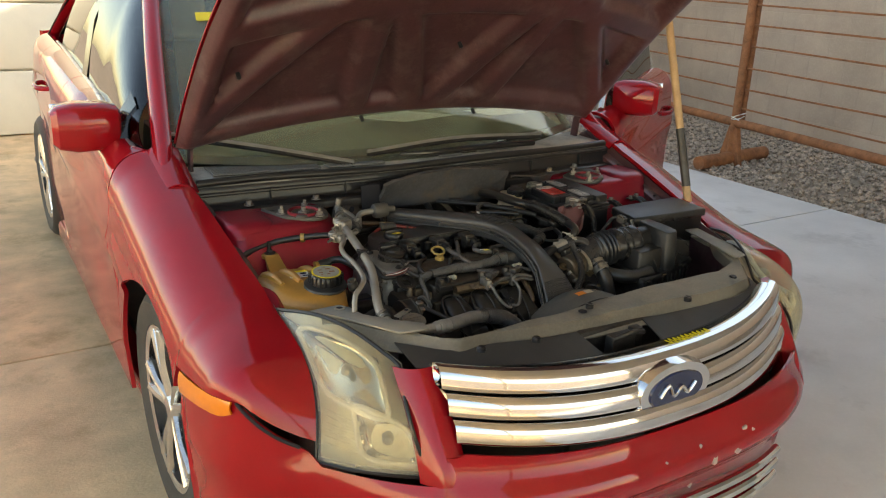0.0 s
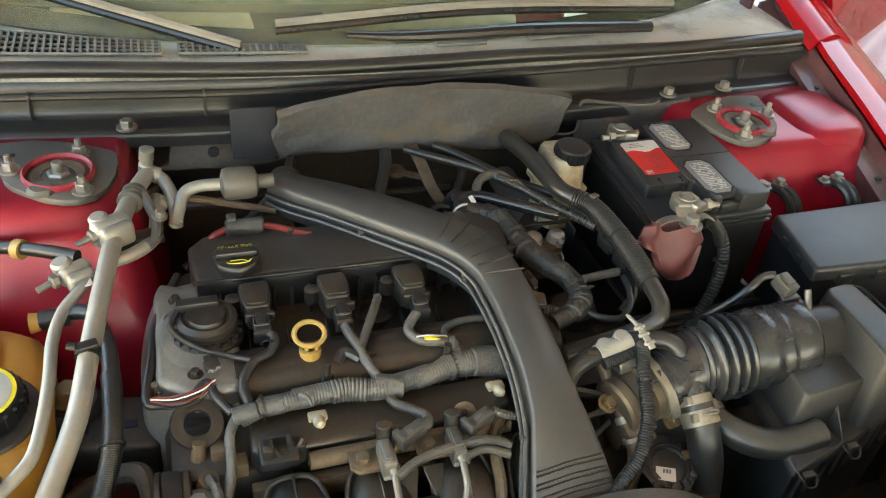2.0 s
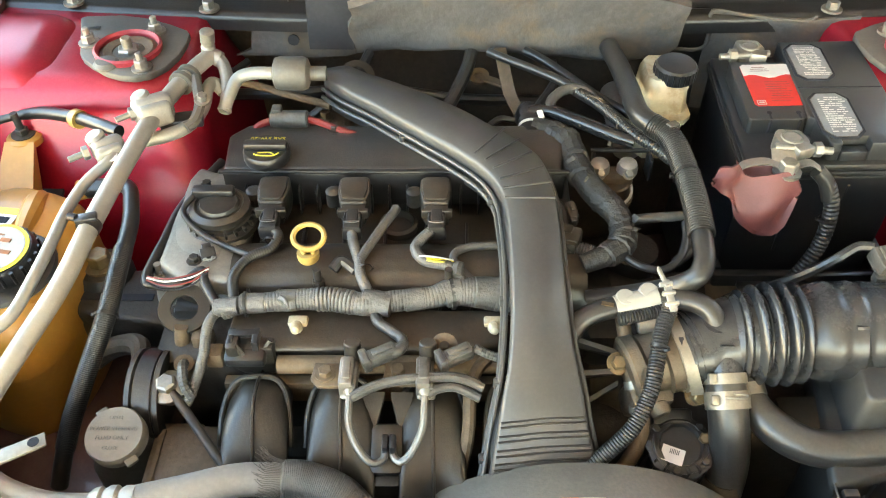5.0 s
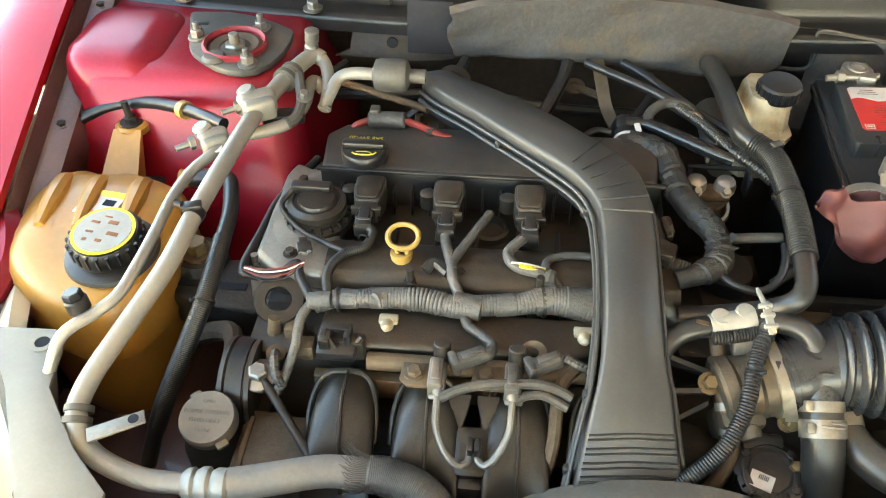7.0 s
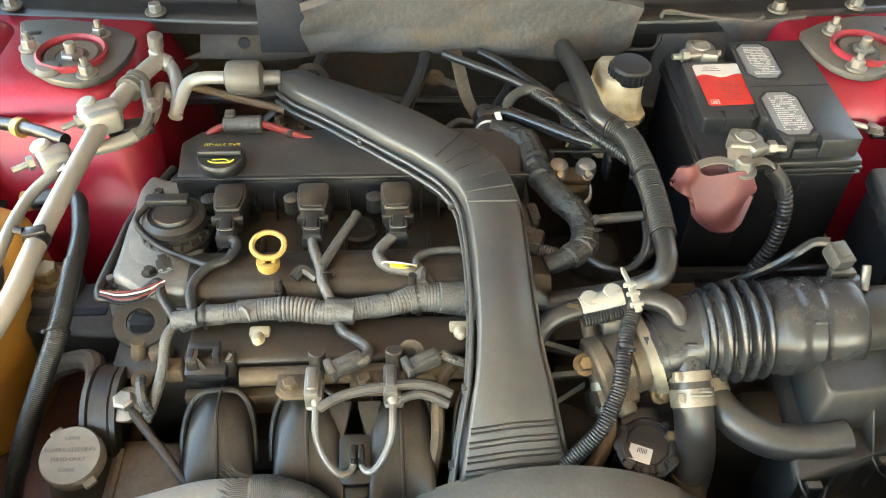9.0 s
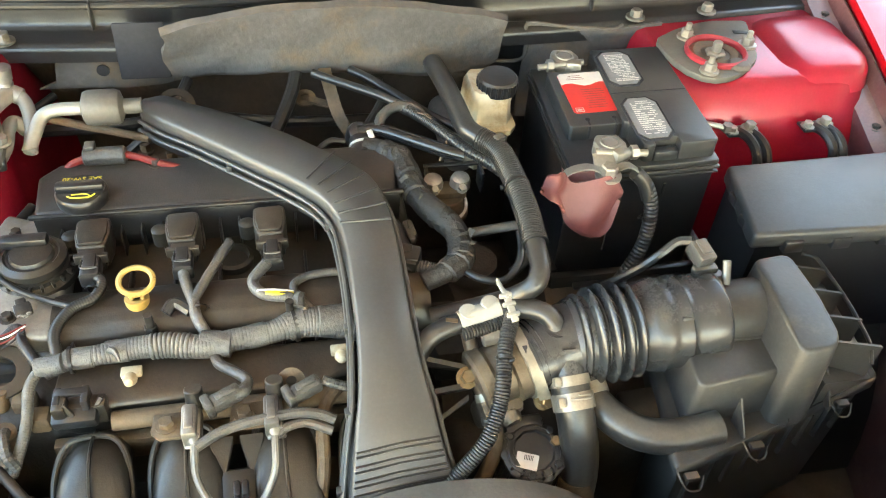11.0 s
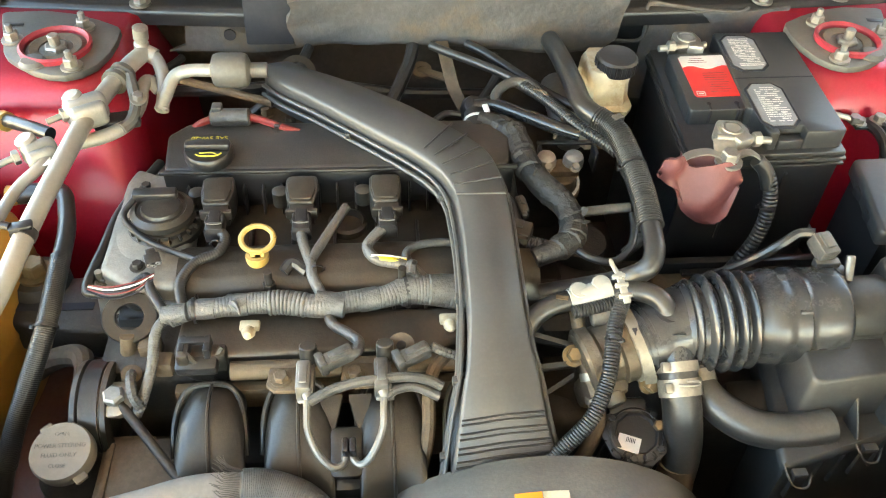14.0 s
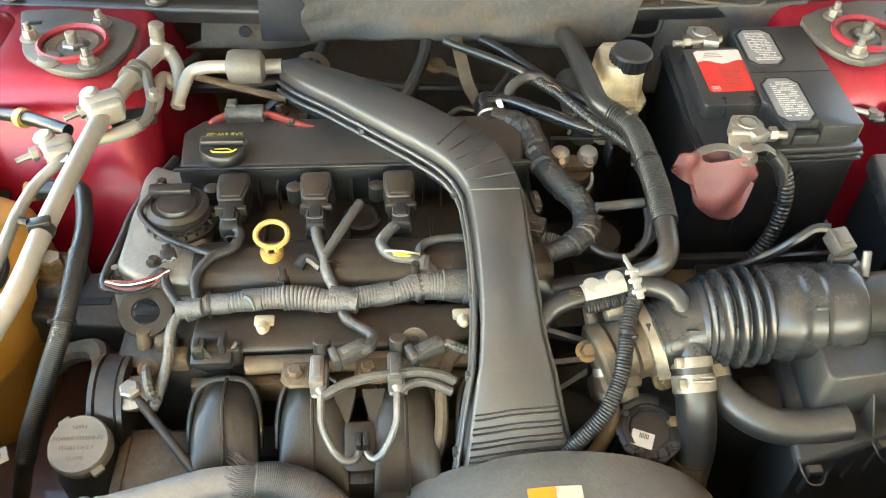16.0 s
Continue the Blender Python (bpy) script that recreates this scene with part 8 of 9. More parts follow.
FOOT = [(0.258, 0.562), (0.350, 0.586), (0.466, 0.622), (0.528, 0.640), (0.545, 0.800), (0.300, 0.800)]
part("box_body", loft([plan(z, *[(0.40 + (x - 0.40) * k, 0.69 + (y - 0.69) * k) for x, y in FOOT]) for z, k in ((0.46, 0.88), (0.646, 0.93), (0.650, 1.0), (0.660, 1.0), (0.664, 0.97))]), BOX, abx, sharp=50)
part("box_top", shell([(0.289, 0.616), (0.398, 0.626), (0.410, 0.752), (0.306, 0.752)], 0.655, 0.722, 0.008), BOX, abx, sharp=60)
part("top_ridge", shell([(0.377, 0.608), (0.413, 0.610), (0.425, 0.624), (0.433, 0.676), (0.431, 0.739), (0.389, 0.735), (0.383, 0.671)], 0.660, 0.768, 0.010), BOX, abx, sharp=60)
part("side_web", loft([[(0.432, y, z) for y, z in ((0.616, 0.660), (0.748, 0.660), (0.748, 0.712), (0.616, 0.700))], [(0.516, y, z) for y, z in ((0.640, 0.658), (0.79, 0.658), (0.79, 0.664), (0.640, 0.664))]]), BOX, abx)
for y in (0.757, 0.721, 0.681, 0.643):
    part("side_rib", loft([[(0.434, y, 0.680), (0.434, y + 0.003, 0.680), (0.434, y + 0.003, 0.735), (0.434, y, 0.735)], [(0.506, y - 0.003, 0.664), (0.506, y, 0.664), (0.506, y, 0.7165), (0.506, y - 0.003, 0.7165)]]), BOX, abx)
part("side_rail", tube([(0.494, 0.786, 0.715), (0.505, 0.780, 0.715), (0.5085, 0.770, 0.715), (0.507, 0.718, 0.715), (0.503, 0.685, 0.715), (0.497, 0.648, 0.714), (0.490, 0.628, 0.706)], 0.0022, 8, 5), BOX, abx)
for x, y in ((0.338, 0.598), (0.392, 0.608), (0.446, 0.620)):
    part("wall_fin", loft([[(x - 0.001, y + 0.014, 0.660), (x + 0.001, y + 0.014, 0.660), (x + 0.001, y + 0.014, 0.700), (x - 0.001, y + 0.014, 0.700)], [(x + 0.001, y - 0.010, 0.660), (x + 0.003, y - 0.010, 0.660), (x + 0.003, y - 0.010, 0.667), (x + 0.001, y - 0.010, 0.667)]]), BOX, abx)
for k in range(9):
    x = 0.285 + 0.026 * k
    part("body_rib", box((x, 0.5735 + 0.285 * (x - 0.27), 0.615), (0.003, 0.012, 0.055), 0.001, (0, 0, 16)), BOX, abx)
for p in ((0.352, 0.585), (0.468, 0.620), (0.272, 0.562)):
    part("box_clip", merge(tube([(p[0] - 0.012, p[1] + 0.006, 0.662), (p[0] - 0.012, p[1] - 0.008, 0.660), (p[0] - 0.004, p[1] - 0.013, 0.650), (p[0] + 0.009, p[1] - 0.012, 0.648), (p[0] + 0.013, p[1] - 0.004, 0.658)], 0.0011, 6, 5), box((p[0], p[1] - 0.004, 0.660), (0.014, 0.008, 0.006), 0.001)), DARK, abx)
part("lower_cover", box((0.268, 0.650, 0.640), (0.062, 0.046, 0.03), 0.006, (0, 0, 2)), PLASTIC_BROWN, abx)

air = thing("air_hose", (0.26, 0.69, 0.68), "ribbed black rubber air hose with clamps between engine and air box", "air hose")
part("air_tube", tube([(0.325, 0.701, 0.722), (0.36, 0.701, 0.725), (0.405, 0.701, 0.728)], 0.0345, 32, 6), BOX, air)
part("tube_lip", box((0.362, 0.668, 0.7235), (0.078, 0.006, 0.005), 0.002, (0, 0, 1)), BOX, air)
part("smooth_cuff", lathe((0.258, 0.7010, 0.7185), (1, 0.0, 0.075), [(0.044, 0), (0.0465, 0.003), (0.0475, 0.010), (0.0490, 0.013), (0.0493, 0.020), (0.0478, 0.024), (0.0475, 0.031), (0.0488, 0.034), (0.0490, 0.040), (0.0468, 0.043), (0.0462, 0.050), (0.0472, 0.052), (0.0472, 0.078), (0.0462, 0.082), (0.0440, 0.084), (0.0355, 0.085)], 44), AIR_RUBBER, air)
part("cuff_tab", merge(box((0.318, 0.668, 0.742), (0.016, 0.010, 0.006), 0.002, (-40, 0, 0)), box((0.290, 0.674, 0.757), (0.012, 0.010, 0.004), 0.001, (-30, 0, 0))), AIR_RUBBER, air)
prof = [(0.040, -0.012)]
for k in range(5):
    x = -0.006 + 0.0135 * k
    r = (0.0455, 0.0500, 0.0520, 0.0520, 0.0500)[k]
    prof += [(0.0425, x - 0.0005), (r - 0.004, x + 0.0018), (r - 0.001, x + 0.0035), (r, x + 0.0055), (r - 0.001, x + 0.0075), (r - 0.004, x + 0.0092), (0.0425, x + 0.0115)]
part("bellows", lathe((0.194, 0.7005, 0.7135), (1, 0.0, 0.075), prof + [(0.0455, 0.066)], 44), AIR_RUBBER, air, "ribbed bellows")
part("throttle_cuff", tube([(0.134, 0.688, 0.700), (0.150, 0.692, 0.704), (0.168, 0.697, 0.708), (0.196, 0.7005, 0.7135)], [0.036, 0.0385, 0.039, 0.042], 32, 6), AIR_RUBBER, air)
part("cuff_branch", tube([(0.172, 0.690, 0.715), (0.172, 0.676, 0.709), (0.173, 0.662, 0.700)], [0.026, 0.022, 0.0195], 20, 6), AIR_RUBBER, air)
part("cuff_tag", box((0.169, 0.6725, 0.732), (0.012, 0.022, 0.002), 0.0008, (-42, 0, 0)), AIR_RUBBER, air)
part("cuff_port", tube([(0.163, 0.694, 0.725), (0.163, 0.692, 0.735), (0.163, 0.691, 0.744)], 0.0125, 14, 5), AIR_RUBBER, air)
for x, r in ((0.138, 0.0385), (0.143, 0.0395), (0.148, 0.0395)):
    part("cuff_ridge", lathe((x, 0.689 + (x - 0.134) * 0.28, 0.700 + (x - 0.134) * 0.25), (1, 0.26, 0.22), [(r - 0.002, 0), (r, 0.001), (r, 0.002), (r - 0.002, 0.003)], 36, True), AIR_RUBBER, air)
part("hose_clamp", lathe((0.128, 0.687, 0.698), (1, 0.26, 0.22), [(0.0365, 0), (0.0385, 0.0), (0.0385, 0.009), (0.0365, 0.009)], 40), BAND, air)
part("clamp_strap", loft([[Vector(p) + Vector(o) for o in ((-0.006, 0, 0.0015), (0.006, 0.001, 0.0015), (0.006, 0.001, -0.0005), (-0.006, 0, -0.0005))] for p in smooth([(0.122, 0.703, 0.737), (0.126, 0.684, 0.736), (0.131, 0.668, 0.729), (0.137, 0.655, 0.716), (0.143, 0.649, 0.700), (0.148, 0.648, 0.686)], 5)]), BAND, air, "slotted brassy clamp strap")
part("clamp_window", loft([[Vector(p) + Vector(o) for o in ((-0.0022, 0, 0.0022), (0.0022, 0.0004, 0.0022), (0.0022, 0.0004, 0.001), (-0.0022, 0, 0.001))] for p in smooth([(0.1275, 0.678, 0.7345), (0.131, 0.668, 0.729), (0.1345, 0.660, 0.7215)], 4)]), INK_AND_SHADE, air)
part("clamp_screw", merge(hexhead((0.150, 0.660, 0.672), (0.3, -0.75, 0.6), 0.0085, 0.010, 1.35), rod((0.136, 0.668, 0.670), (0.164, 0.664, 0.670), 0.0028, n=8)), GOLD_ZINC, air)
maf = thing("airflow_sensor", (0.385, 0.735, 0.75), "grey plug of the airflow sensor with its cable", "sensor")
sb = part("sensor_base", merge(box((0.334, 0.722, 0.757), (0.034, 0.018, 0.012), 0.003), box((0.332, 0.730, 0.764), (0.026, 0.010, 0.010), 0.002)), PLASTIC_DUSTY, maf)
part("post_screw", rod((0.3525, 0.728, 0.777), (0.3495, 0.712, 0.757), 0.0045, n=12, edge=0.001), DULL_TUBE, sb)
part("sensor_plug", merge(box((0.330, 0.742, 0.776), (0.019, 0.026, 0.018), 0.002, (12, 0, 10)), box((0.330, 0.741, 0.787), (0.010, 0.018, 0.004), 0.001, (12, 0, 10))), TAPE, maf)
part("sensor_cable", tube([(0.325, 0.756, 0.782), (0.312, 0.762, 0.776), (0.295, 0.758, 0.765), (0.275, 0.762, 0.74), (0.25, 0.78, 0.70)], 0.005, 8, 6), RUBBER, maf)

HOSE_TAN = mat("tan_dusted_hose", (0.02, 0.019, 0.018), 0.3, 0, 0.3, 18, 220, dust=0.2, dust_col=(0.28, 0.24, 0.19), bump=0.15)
hs = thing("coolant_hose", (0.18, 0.62, 0.58), "black rubber coolant hoses with silver band clamps", "hose", "coolant hoses")
part("hose_body", tube([(0.172, 0.672, 0.706), (0.173, 0.660, 0.699), (0.174, 0.645, 0.689), (0.178, 0.625, 0.662), (0.182, 0.612, 0.628), (0.180, 0.600, 0.590), (0.168, 0.580, 0.545)], 0.0195, 20, 8), HOSE_TAN, hs)
for p, w in (((0.173, 0.659, 0.698), 0.0050), ((0.1745, 0.6425, 0.6865), 0.0085)):
    part("band_clamp", merge(lathe(p, (0.05, -0.80, -0.60), [(0.0195, -w), (0.0212, -w), (0.0212, w), (0.0195, w)], 32), box((p[0] - 0.017, p[1] - 0.010, p[2] + 0.013), (0.008, 0.010, 0.008), 0.002, (35, 0, 0))), BAND, hs)
part("clamp_ear", tube([(0.166, 0.632, 0.7045), (0.176, 0.630, 0.706), (0.186, 0.631, 0.7055), (0.186, 0.634, 0.7060), (0.174, 0.634, 0.7075)], 0.0012, 6, 4), STEEL, hs)
part("weep_stain", lathe((0.180, 0.606, 0.610), (0.0, -0.3, -1), [(0.0197, 0), (0.0199, 0.012), (0.0197, 0.03)], 20), RUST_RAIL, hs, "rusty end of the hose")
hs2 = thing("coolant_hose", (0.27, 0.61, 0.60), "black rubber elbow hose lying below the air hose", "hose", "coolant hoses")
part("hose_body", tube([(0.199, 0.684, 0.690), (0.202, 0.664, 0.676), (0.208, 0.643, 0.669), (0.224, 0.622, 0.665), (0.248, 0.606, 0.664), (0.280, 0.601, 0.665), (0.318, 0.603, 0.668)], [0.0145, 0.0145, 0.0165, 0.018, 0.018, 0.018, 0.018], 20, 8), HOSE_TAN, hs2)
part("band_clamp", lathe((0.2025, 0.661, 0.675), (0.15, -0.95, -0.4), [(0.0145, -0.006), (0.0168, -0.006), (0.0168, 0.006), (0.0145, 0.006)], 24), BAND, hs2)

heat = thing("heater_hose", (0.14, 0.86, 0.74), "black corrugated heater hose curving past the engine", "hose")
part("smooth_end", tube([(0.118, 1.14, 0.780), (0.121, 1.075, 0.790), (0.124, 1.02, 0.792), (0.128, 0.965, 0.793), (0.148, 0.938, 0.792)], 0.0125, 16, 8), RUBBER, heat)
part("ribbed_sleeve", tube([(0.138, 0.948, 0.792), (0.154, 0.925, 0.791), (0.160, 0.890, 0.789), (0.162, 0.828, 0.785), (0.160, 0.775, 0.779)], 0.0130, 16, 14, 0.0034, 0.0020), RUBBER, heat)
part("sleeve_tab", box((0.157, 0.930, 0.800), (0.014, 0.010, 0.012), 0.002, (0, 0, 30)), TAPE, heat)
part("smooth_end", tube([(0.160, 0.782, 0.780), (0.158, 0.757, 0.778), (0.155, 0.739, 0.775), (0.147, 0.729, 0.766), (0.128, 0.733, 0.748), (0.094, 0.744, 0.726), (0.050, 0.749, 0.712)], 0.0106, 16, 8), RUBBER, heat)
pcv = thing("breather_hose", (0.10, 0.69, 0.73), "black breather hose with a white plastic connector", "hose")
part("hose_body", tube([(0.014, 0.684, 0.700), (0.026, 0.698, 0.715), (0.039, 0.709, 0.726), (0.055, 0.714, 0.733), (0.073, 0.718, 0.735), (0.114, 0.724, 0.742), (0.138, 0.716, 0.748), (0.153, 0.707, 0.749), (0.161, 0.698, 0.745), (0.163, 0.692, 0.736)], 0.0105, 18, 8), RUBBER, pcv)
part("connector", merge(tube([(0.071, 0.717, 0.736), (0.090, 0.720, 0.739), (0.113, 0.723, 0.743)], 0.0114, 16, 4), lathe((0.080, 0.722, 0.737), (0, -0.2, 1), [(0.0098, 0), (0.0098, 0.010), (0.0085, 0.012), (0.004, 0.0125)], 22), lathe((0.103, 0.727, 0.741), (0, -0.2, 1), [(0.0098, 0), (0.0098, 0.010), (0.0085, 0.012), (0.004, 0.0125)], 22)), OFF_WHITE, pcv, "white plastic connector")
part("clip", merge(box((0.1125, 0.722, 0.772), (0.004, 0.024, 0.004), 0.001, (0, 0, 10)), box((0.1160, 0.703, 0.768), (0.007, 0.034, 0.004), 0.001, (14, 0, 6)), *[box((x, y, z), (0.013, 0.004, 0.005), 0.001, (10, 0, 8)) for x, y, z in ((0.1135, 0.714, 0.772), (0.1152, 0.705, 0.769), (0.1170, 0.694, 0.766))], rod((0.1118, 0.732, 0.771), (0.1112, 0.738, 0.770), 0.0018, n=8)), OFF_WHITE, pcv, "white plastic hose clip")
part("hose_mark", box((0.062, 0.7135, 0.7445), (0.012, 0.005, 0.0006), 0.0, (0, 0, -15)), GOLD_ZINC, pcv)
purge = thing("purge_tube", (0.09, 0.64, 0.68), "thin black corrugated tube arching down to the throttle", "hose")
part("tube_body", tube([(0.122, 0.712, 0.746), (0.119, 0.702, 0.746), (0.113, 0.690, 0.742), (0.107, 0.674, 0.735), (0.100, 0.647, 0.722), (0.094, 0.631, 0.710), (0.078, 0.608, 0.690), (0.050, 0.592, 0.665), (0.03, 0.58, 0.65)], 0.0074, 12, 8, 0.0030, 0.0013), RUBBER, purge)
part("tube_body", tube([(0.072, 0.703, 0.734), (0.097, 0.706, 0.737), (0.120, 0.709, 0.742)], 0.0065, 10, 8, 0.0030, 0.0013), RUBBER, purge)

thr = thing("throttle_body", (0.12, 0.65, 0.55), "dusty aluminium throttle body with black motor and barcode sticker", "throttle body")
THR = mat("grimy_throttle_casting", (0.085, 0.066, 0.048), 0.45, 0.5, 0.4, 30, 200, dust=0.35, bump=0.3)
part("bore", merge(lathe((0.082, 0.676, 0.688), (1, 0.26, 0.22), [(0.030, 0), (0.034, 0.003), (0.034, 0.014), (0.030, 0.018), (0.031, 0.034), (0.036, 0.036), (0.036, 0.048)], 30), box((0.104, 0.664, 0.662), (0.046, 0.030, 0.046), 0.008, (20, 0, 10)), rod((0.112, 0.652, 0.668), (0.116, 0.640, 0.664), 0.012, 0.010, 16, 0.002)), THR, thr)
part("solenoid_stub", merge(rod((0.092, 0.706, 0.724), (0.122, 0.706, 0.728), 0.011, n=18, edge=0.002), rod((0.122, 0.706, 0.728), (0.130, 0.706, 0.729), 0.007, n=12)), DULL_TUBE, thr)
part("motor", merge(lathe((0.134, 0.632, 0.560), (0, -0.15, 1), [(0.030, 0), (0.031, 0.070), (0.026, 0.078), (0.0, 0.080)], 28), box((0.130, 0.650, 0.645), (0.040, 0.018, 0.016), 0.004, (20, 0, 0))), PLASTIC, thr)
for k in range(9):
    a = radians(190 + 20 * k)
    part("motor_rib", box((0.134 + 0.030 * math.cos(a), 0.624 + 0.030 * math.sin(a), 0.616), (0.008, 0.003, 0.050), 0.001, (-8, 0, 190 + 20 * k)), PLASTIC, thr)
part("motor_cap", merge(lathe((0.134, 0.6215, 0.636), (0, -0.25, 1), [(0.034, 0), (0.034, 0.005), (0.030, 0.008), (0.022, 0.009), (0.020, 0.006), (0.0, 0.007)], 10), lathe((0.134, 0.619, 0.642), (0, -0.25, 1), [(0.026, 0), (0.028, 0.001), (0.028, 0.003), (0.026, 0.004)], 26, True), *[hexhead((0.134 + 0.027 * math.cos(q), 0.620 + 0.027 * math.sin(q), 0.643 + 0.006 * math.sin(q)), (0, -0.25, 1), 0.004, 0.003) for q in (0.7, 2.5, 4.4, 5.6)]), PLASTIC, thr)
part("sticker", box((0.124, 0.6095, 0.6425), (0.022, 0.016, 0.0008), 0.0, (14, 0, -24)), WHITE_LABEL, thr, "white barcode sticker")
part("sticker_bar", merge(*[box((0.1225 + 0.0015 * k, 0.6135 - 0.0006 * k, 0.6439), (0.0008, 0.005, 0.0003), 0.0, (14, 0, -24)) for k in range(6)]), INK_AND_SHADE, thr)
part("tan_pipe", tube([(0.080, 0.722, 0.722), (0.082, 0.705, 0.712), (0.086, 0.682, 0.695), (0.091, 0.656, 0.675), (0.097, 0.640, 0.655), (0.093, 0.624, 0.632), (0.076, 0.608, 0.61)], [0.0072, 0.0075, 0.0078, 0.0082, 0.0085, 0.008, 0.0075], 12, 7), RUST_RAIL, thr, "tan dusty steel pipe")
for p in ((0.0895, 0.664, 0.681), (0.094, 0.648, 0.665)):
    part("pipe_clamp", lathe(p, (0.15, -0.8, -0.6), [(0.008, -0.004), (0.0098, -0.004), (0.0098, 0.004), (0.008, 0.004)], 18), BAND, thr)
part("bolt", hexhead((0.074, 0.680, 0.694), (0, -0.5, 0.9), 0.0075, 0.009), GOLD_ZINC, thr)
part("bolt", hexhead((0.158, 0.628, 0.640), (0, -0.4, 1), 0.006, 0.008), GOLD_ZINC, thr)
part("web", merge(*[loft([[(x0, y0, z0), (x0, y0 + 0.004, z0 + 0.003), (x0, y0 + 0.024, z0 - 0.03), (x0, y0 + 0.020, z0 - 0.034)], [(x1, y1, z1), (x1, y1 + 0.004, z1 + 0.003), (x1, y1 + 0.006, z1 - 0.004), (x1, y1 + 0.002, z1 - 0.007)]]) for x0, y0, z0, x1, y1, z1 in ((0.022, 0.694, 0.716, 0.076, 0.688, 0.697), (0.026, 0.664, 0.694, 0.079, 0.672, 0.690), (0.030, 0.640, 0.672, 0.074, 0.664, 0.680))]), PLASTIC, thr)
valve = thing("purge_valve", (0.10, 0.93, 0.68), "small silver and black valve with two domed tops", "valve")
part("valve_body", merge(rod((0.100, 0.930, 0.690), (0.100, 0.930, 0.726), 0.022, n=20, edge=0.002), rod((0.100, 0.928, 0.700), (0.100, 0.928, 0.706), 0.027, n=24), box((0.100, 0.934, 0.728), (0.046, 0.026, 0.012), 0.004)), RUST_RAIL, valve)
part("valve_rim", lathe((0.100, 0.922, 0.716), (0, -0.4, 1), [(0.021, 0), (0.024, 0.001), (0.024, 0.005), (0.021, 0.006)], 26, True), ALU, valve)
for x in (0.084, 0.117):
    part("dome", lathe((x, 0.938, 0.728), (0, -0.15, 1), [(0.011, 0), (0.0125, 0.004), (0.0125, 0.012), (0.0105, 0.018), (0.005, 0.021)], 20), ALU, valve)
    part("dome_bolt", hexhead((x, 0.926, 0.736), (0, -0.6, 0.8), 0.005, 0.006, 1.3), STEEL, valve)
part("valve_bracket", merge(box((0.112, 0.963, 0.744), (0.070, 0.006, 0.004), 0.001), box((0.146, 0.952, 0.730), (0.004, 0.024, 0.030), 0.001), box((0.080, 0.955, 0.738), (0.004, 0.018, 0.012), 0.001)), PLASTIC, valve)
part("wire_bracket", tube([(0.098, 0.966, 0.748), (0.108, 0.978, 0.768), (0.114, 0.974, 0.770), (0.124, 0.964, 0.748)], 0.0025, 8, 5), RUST_RAIL, valve)

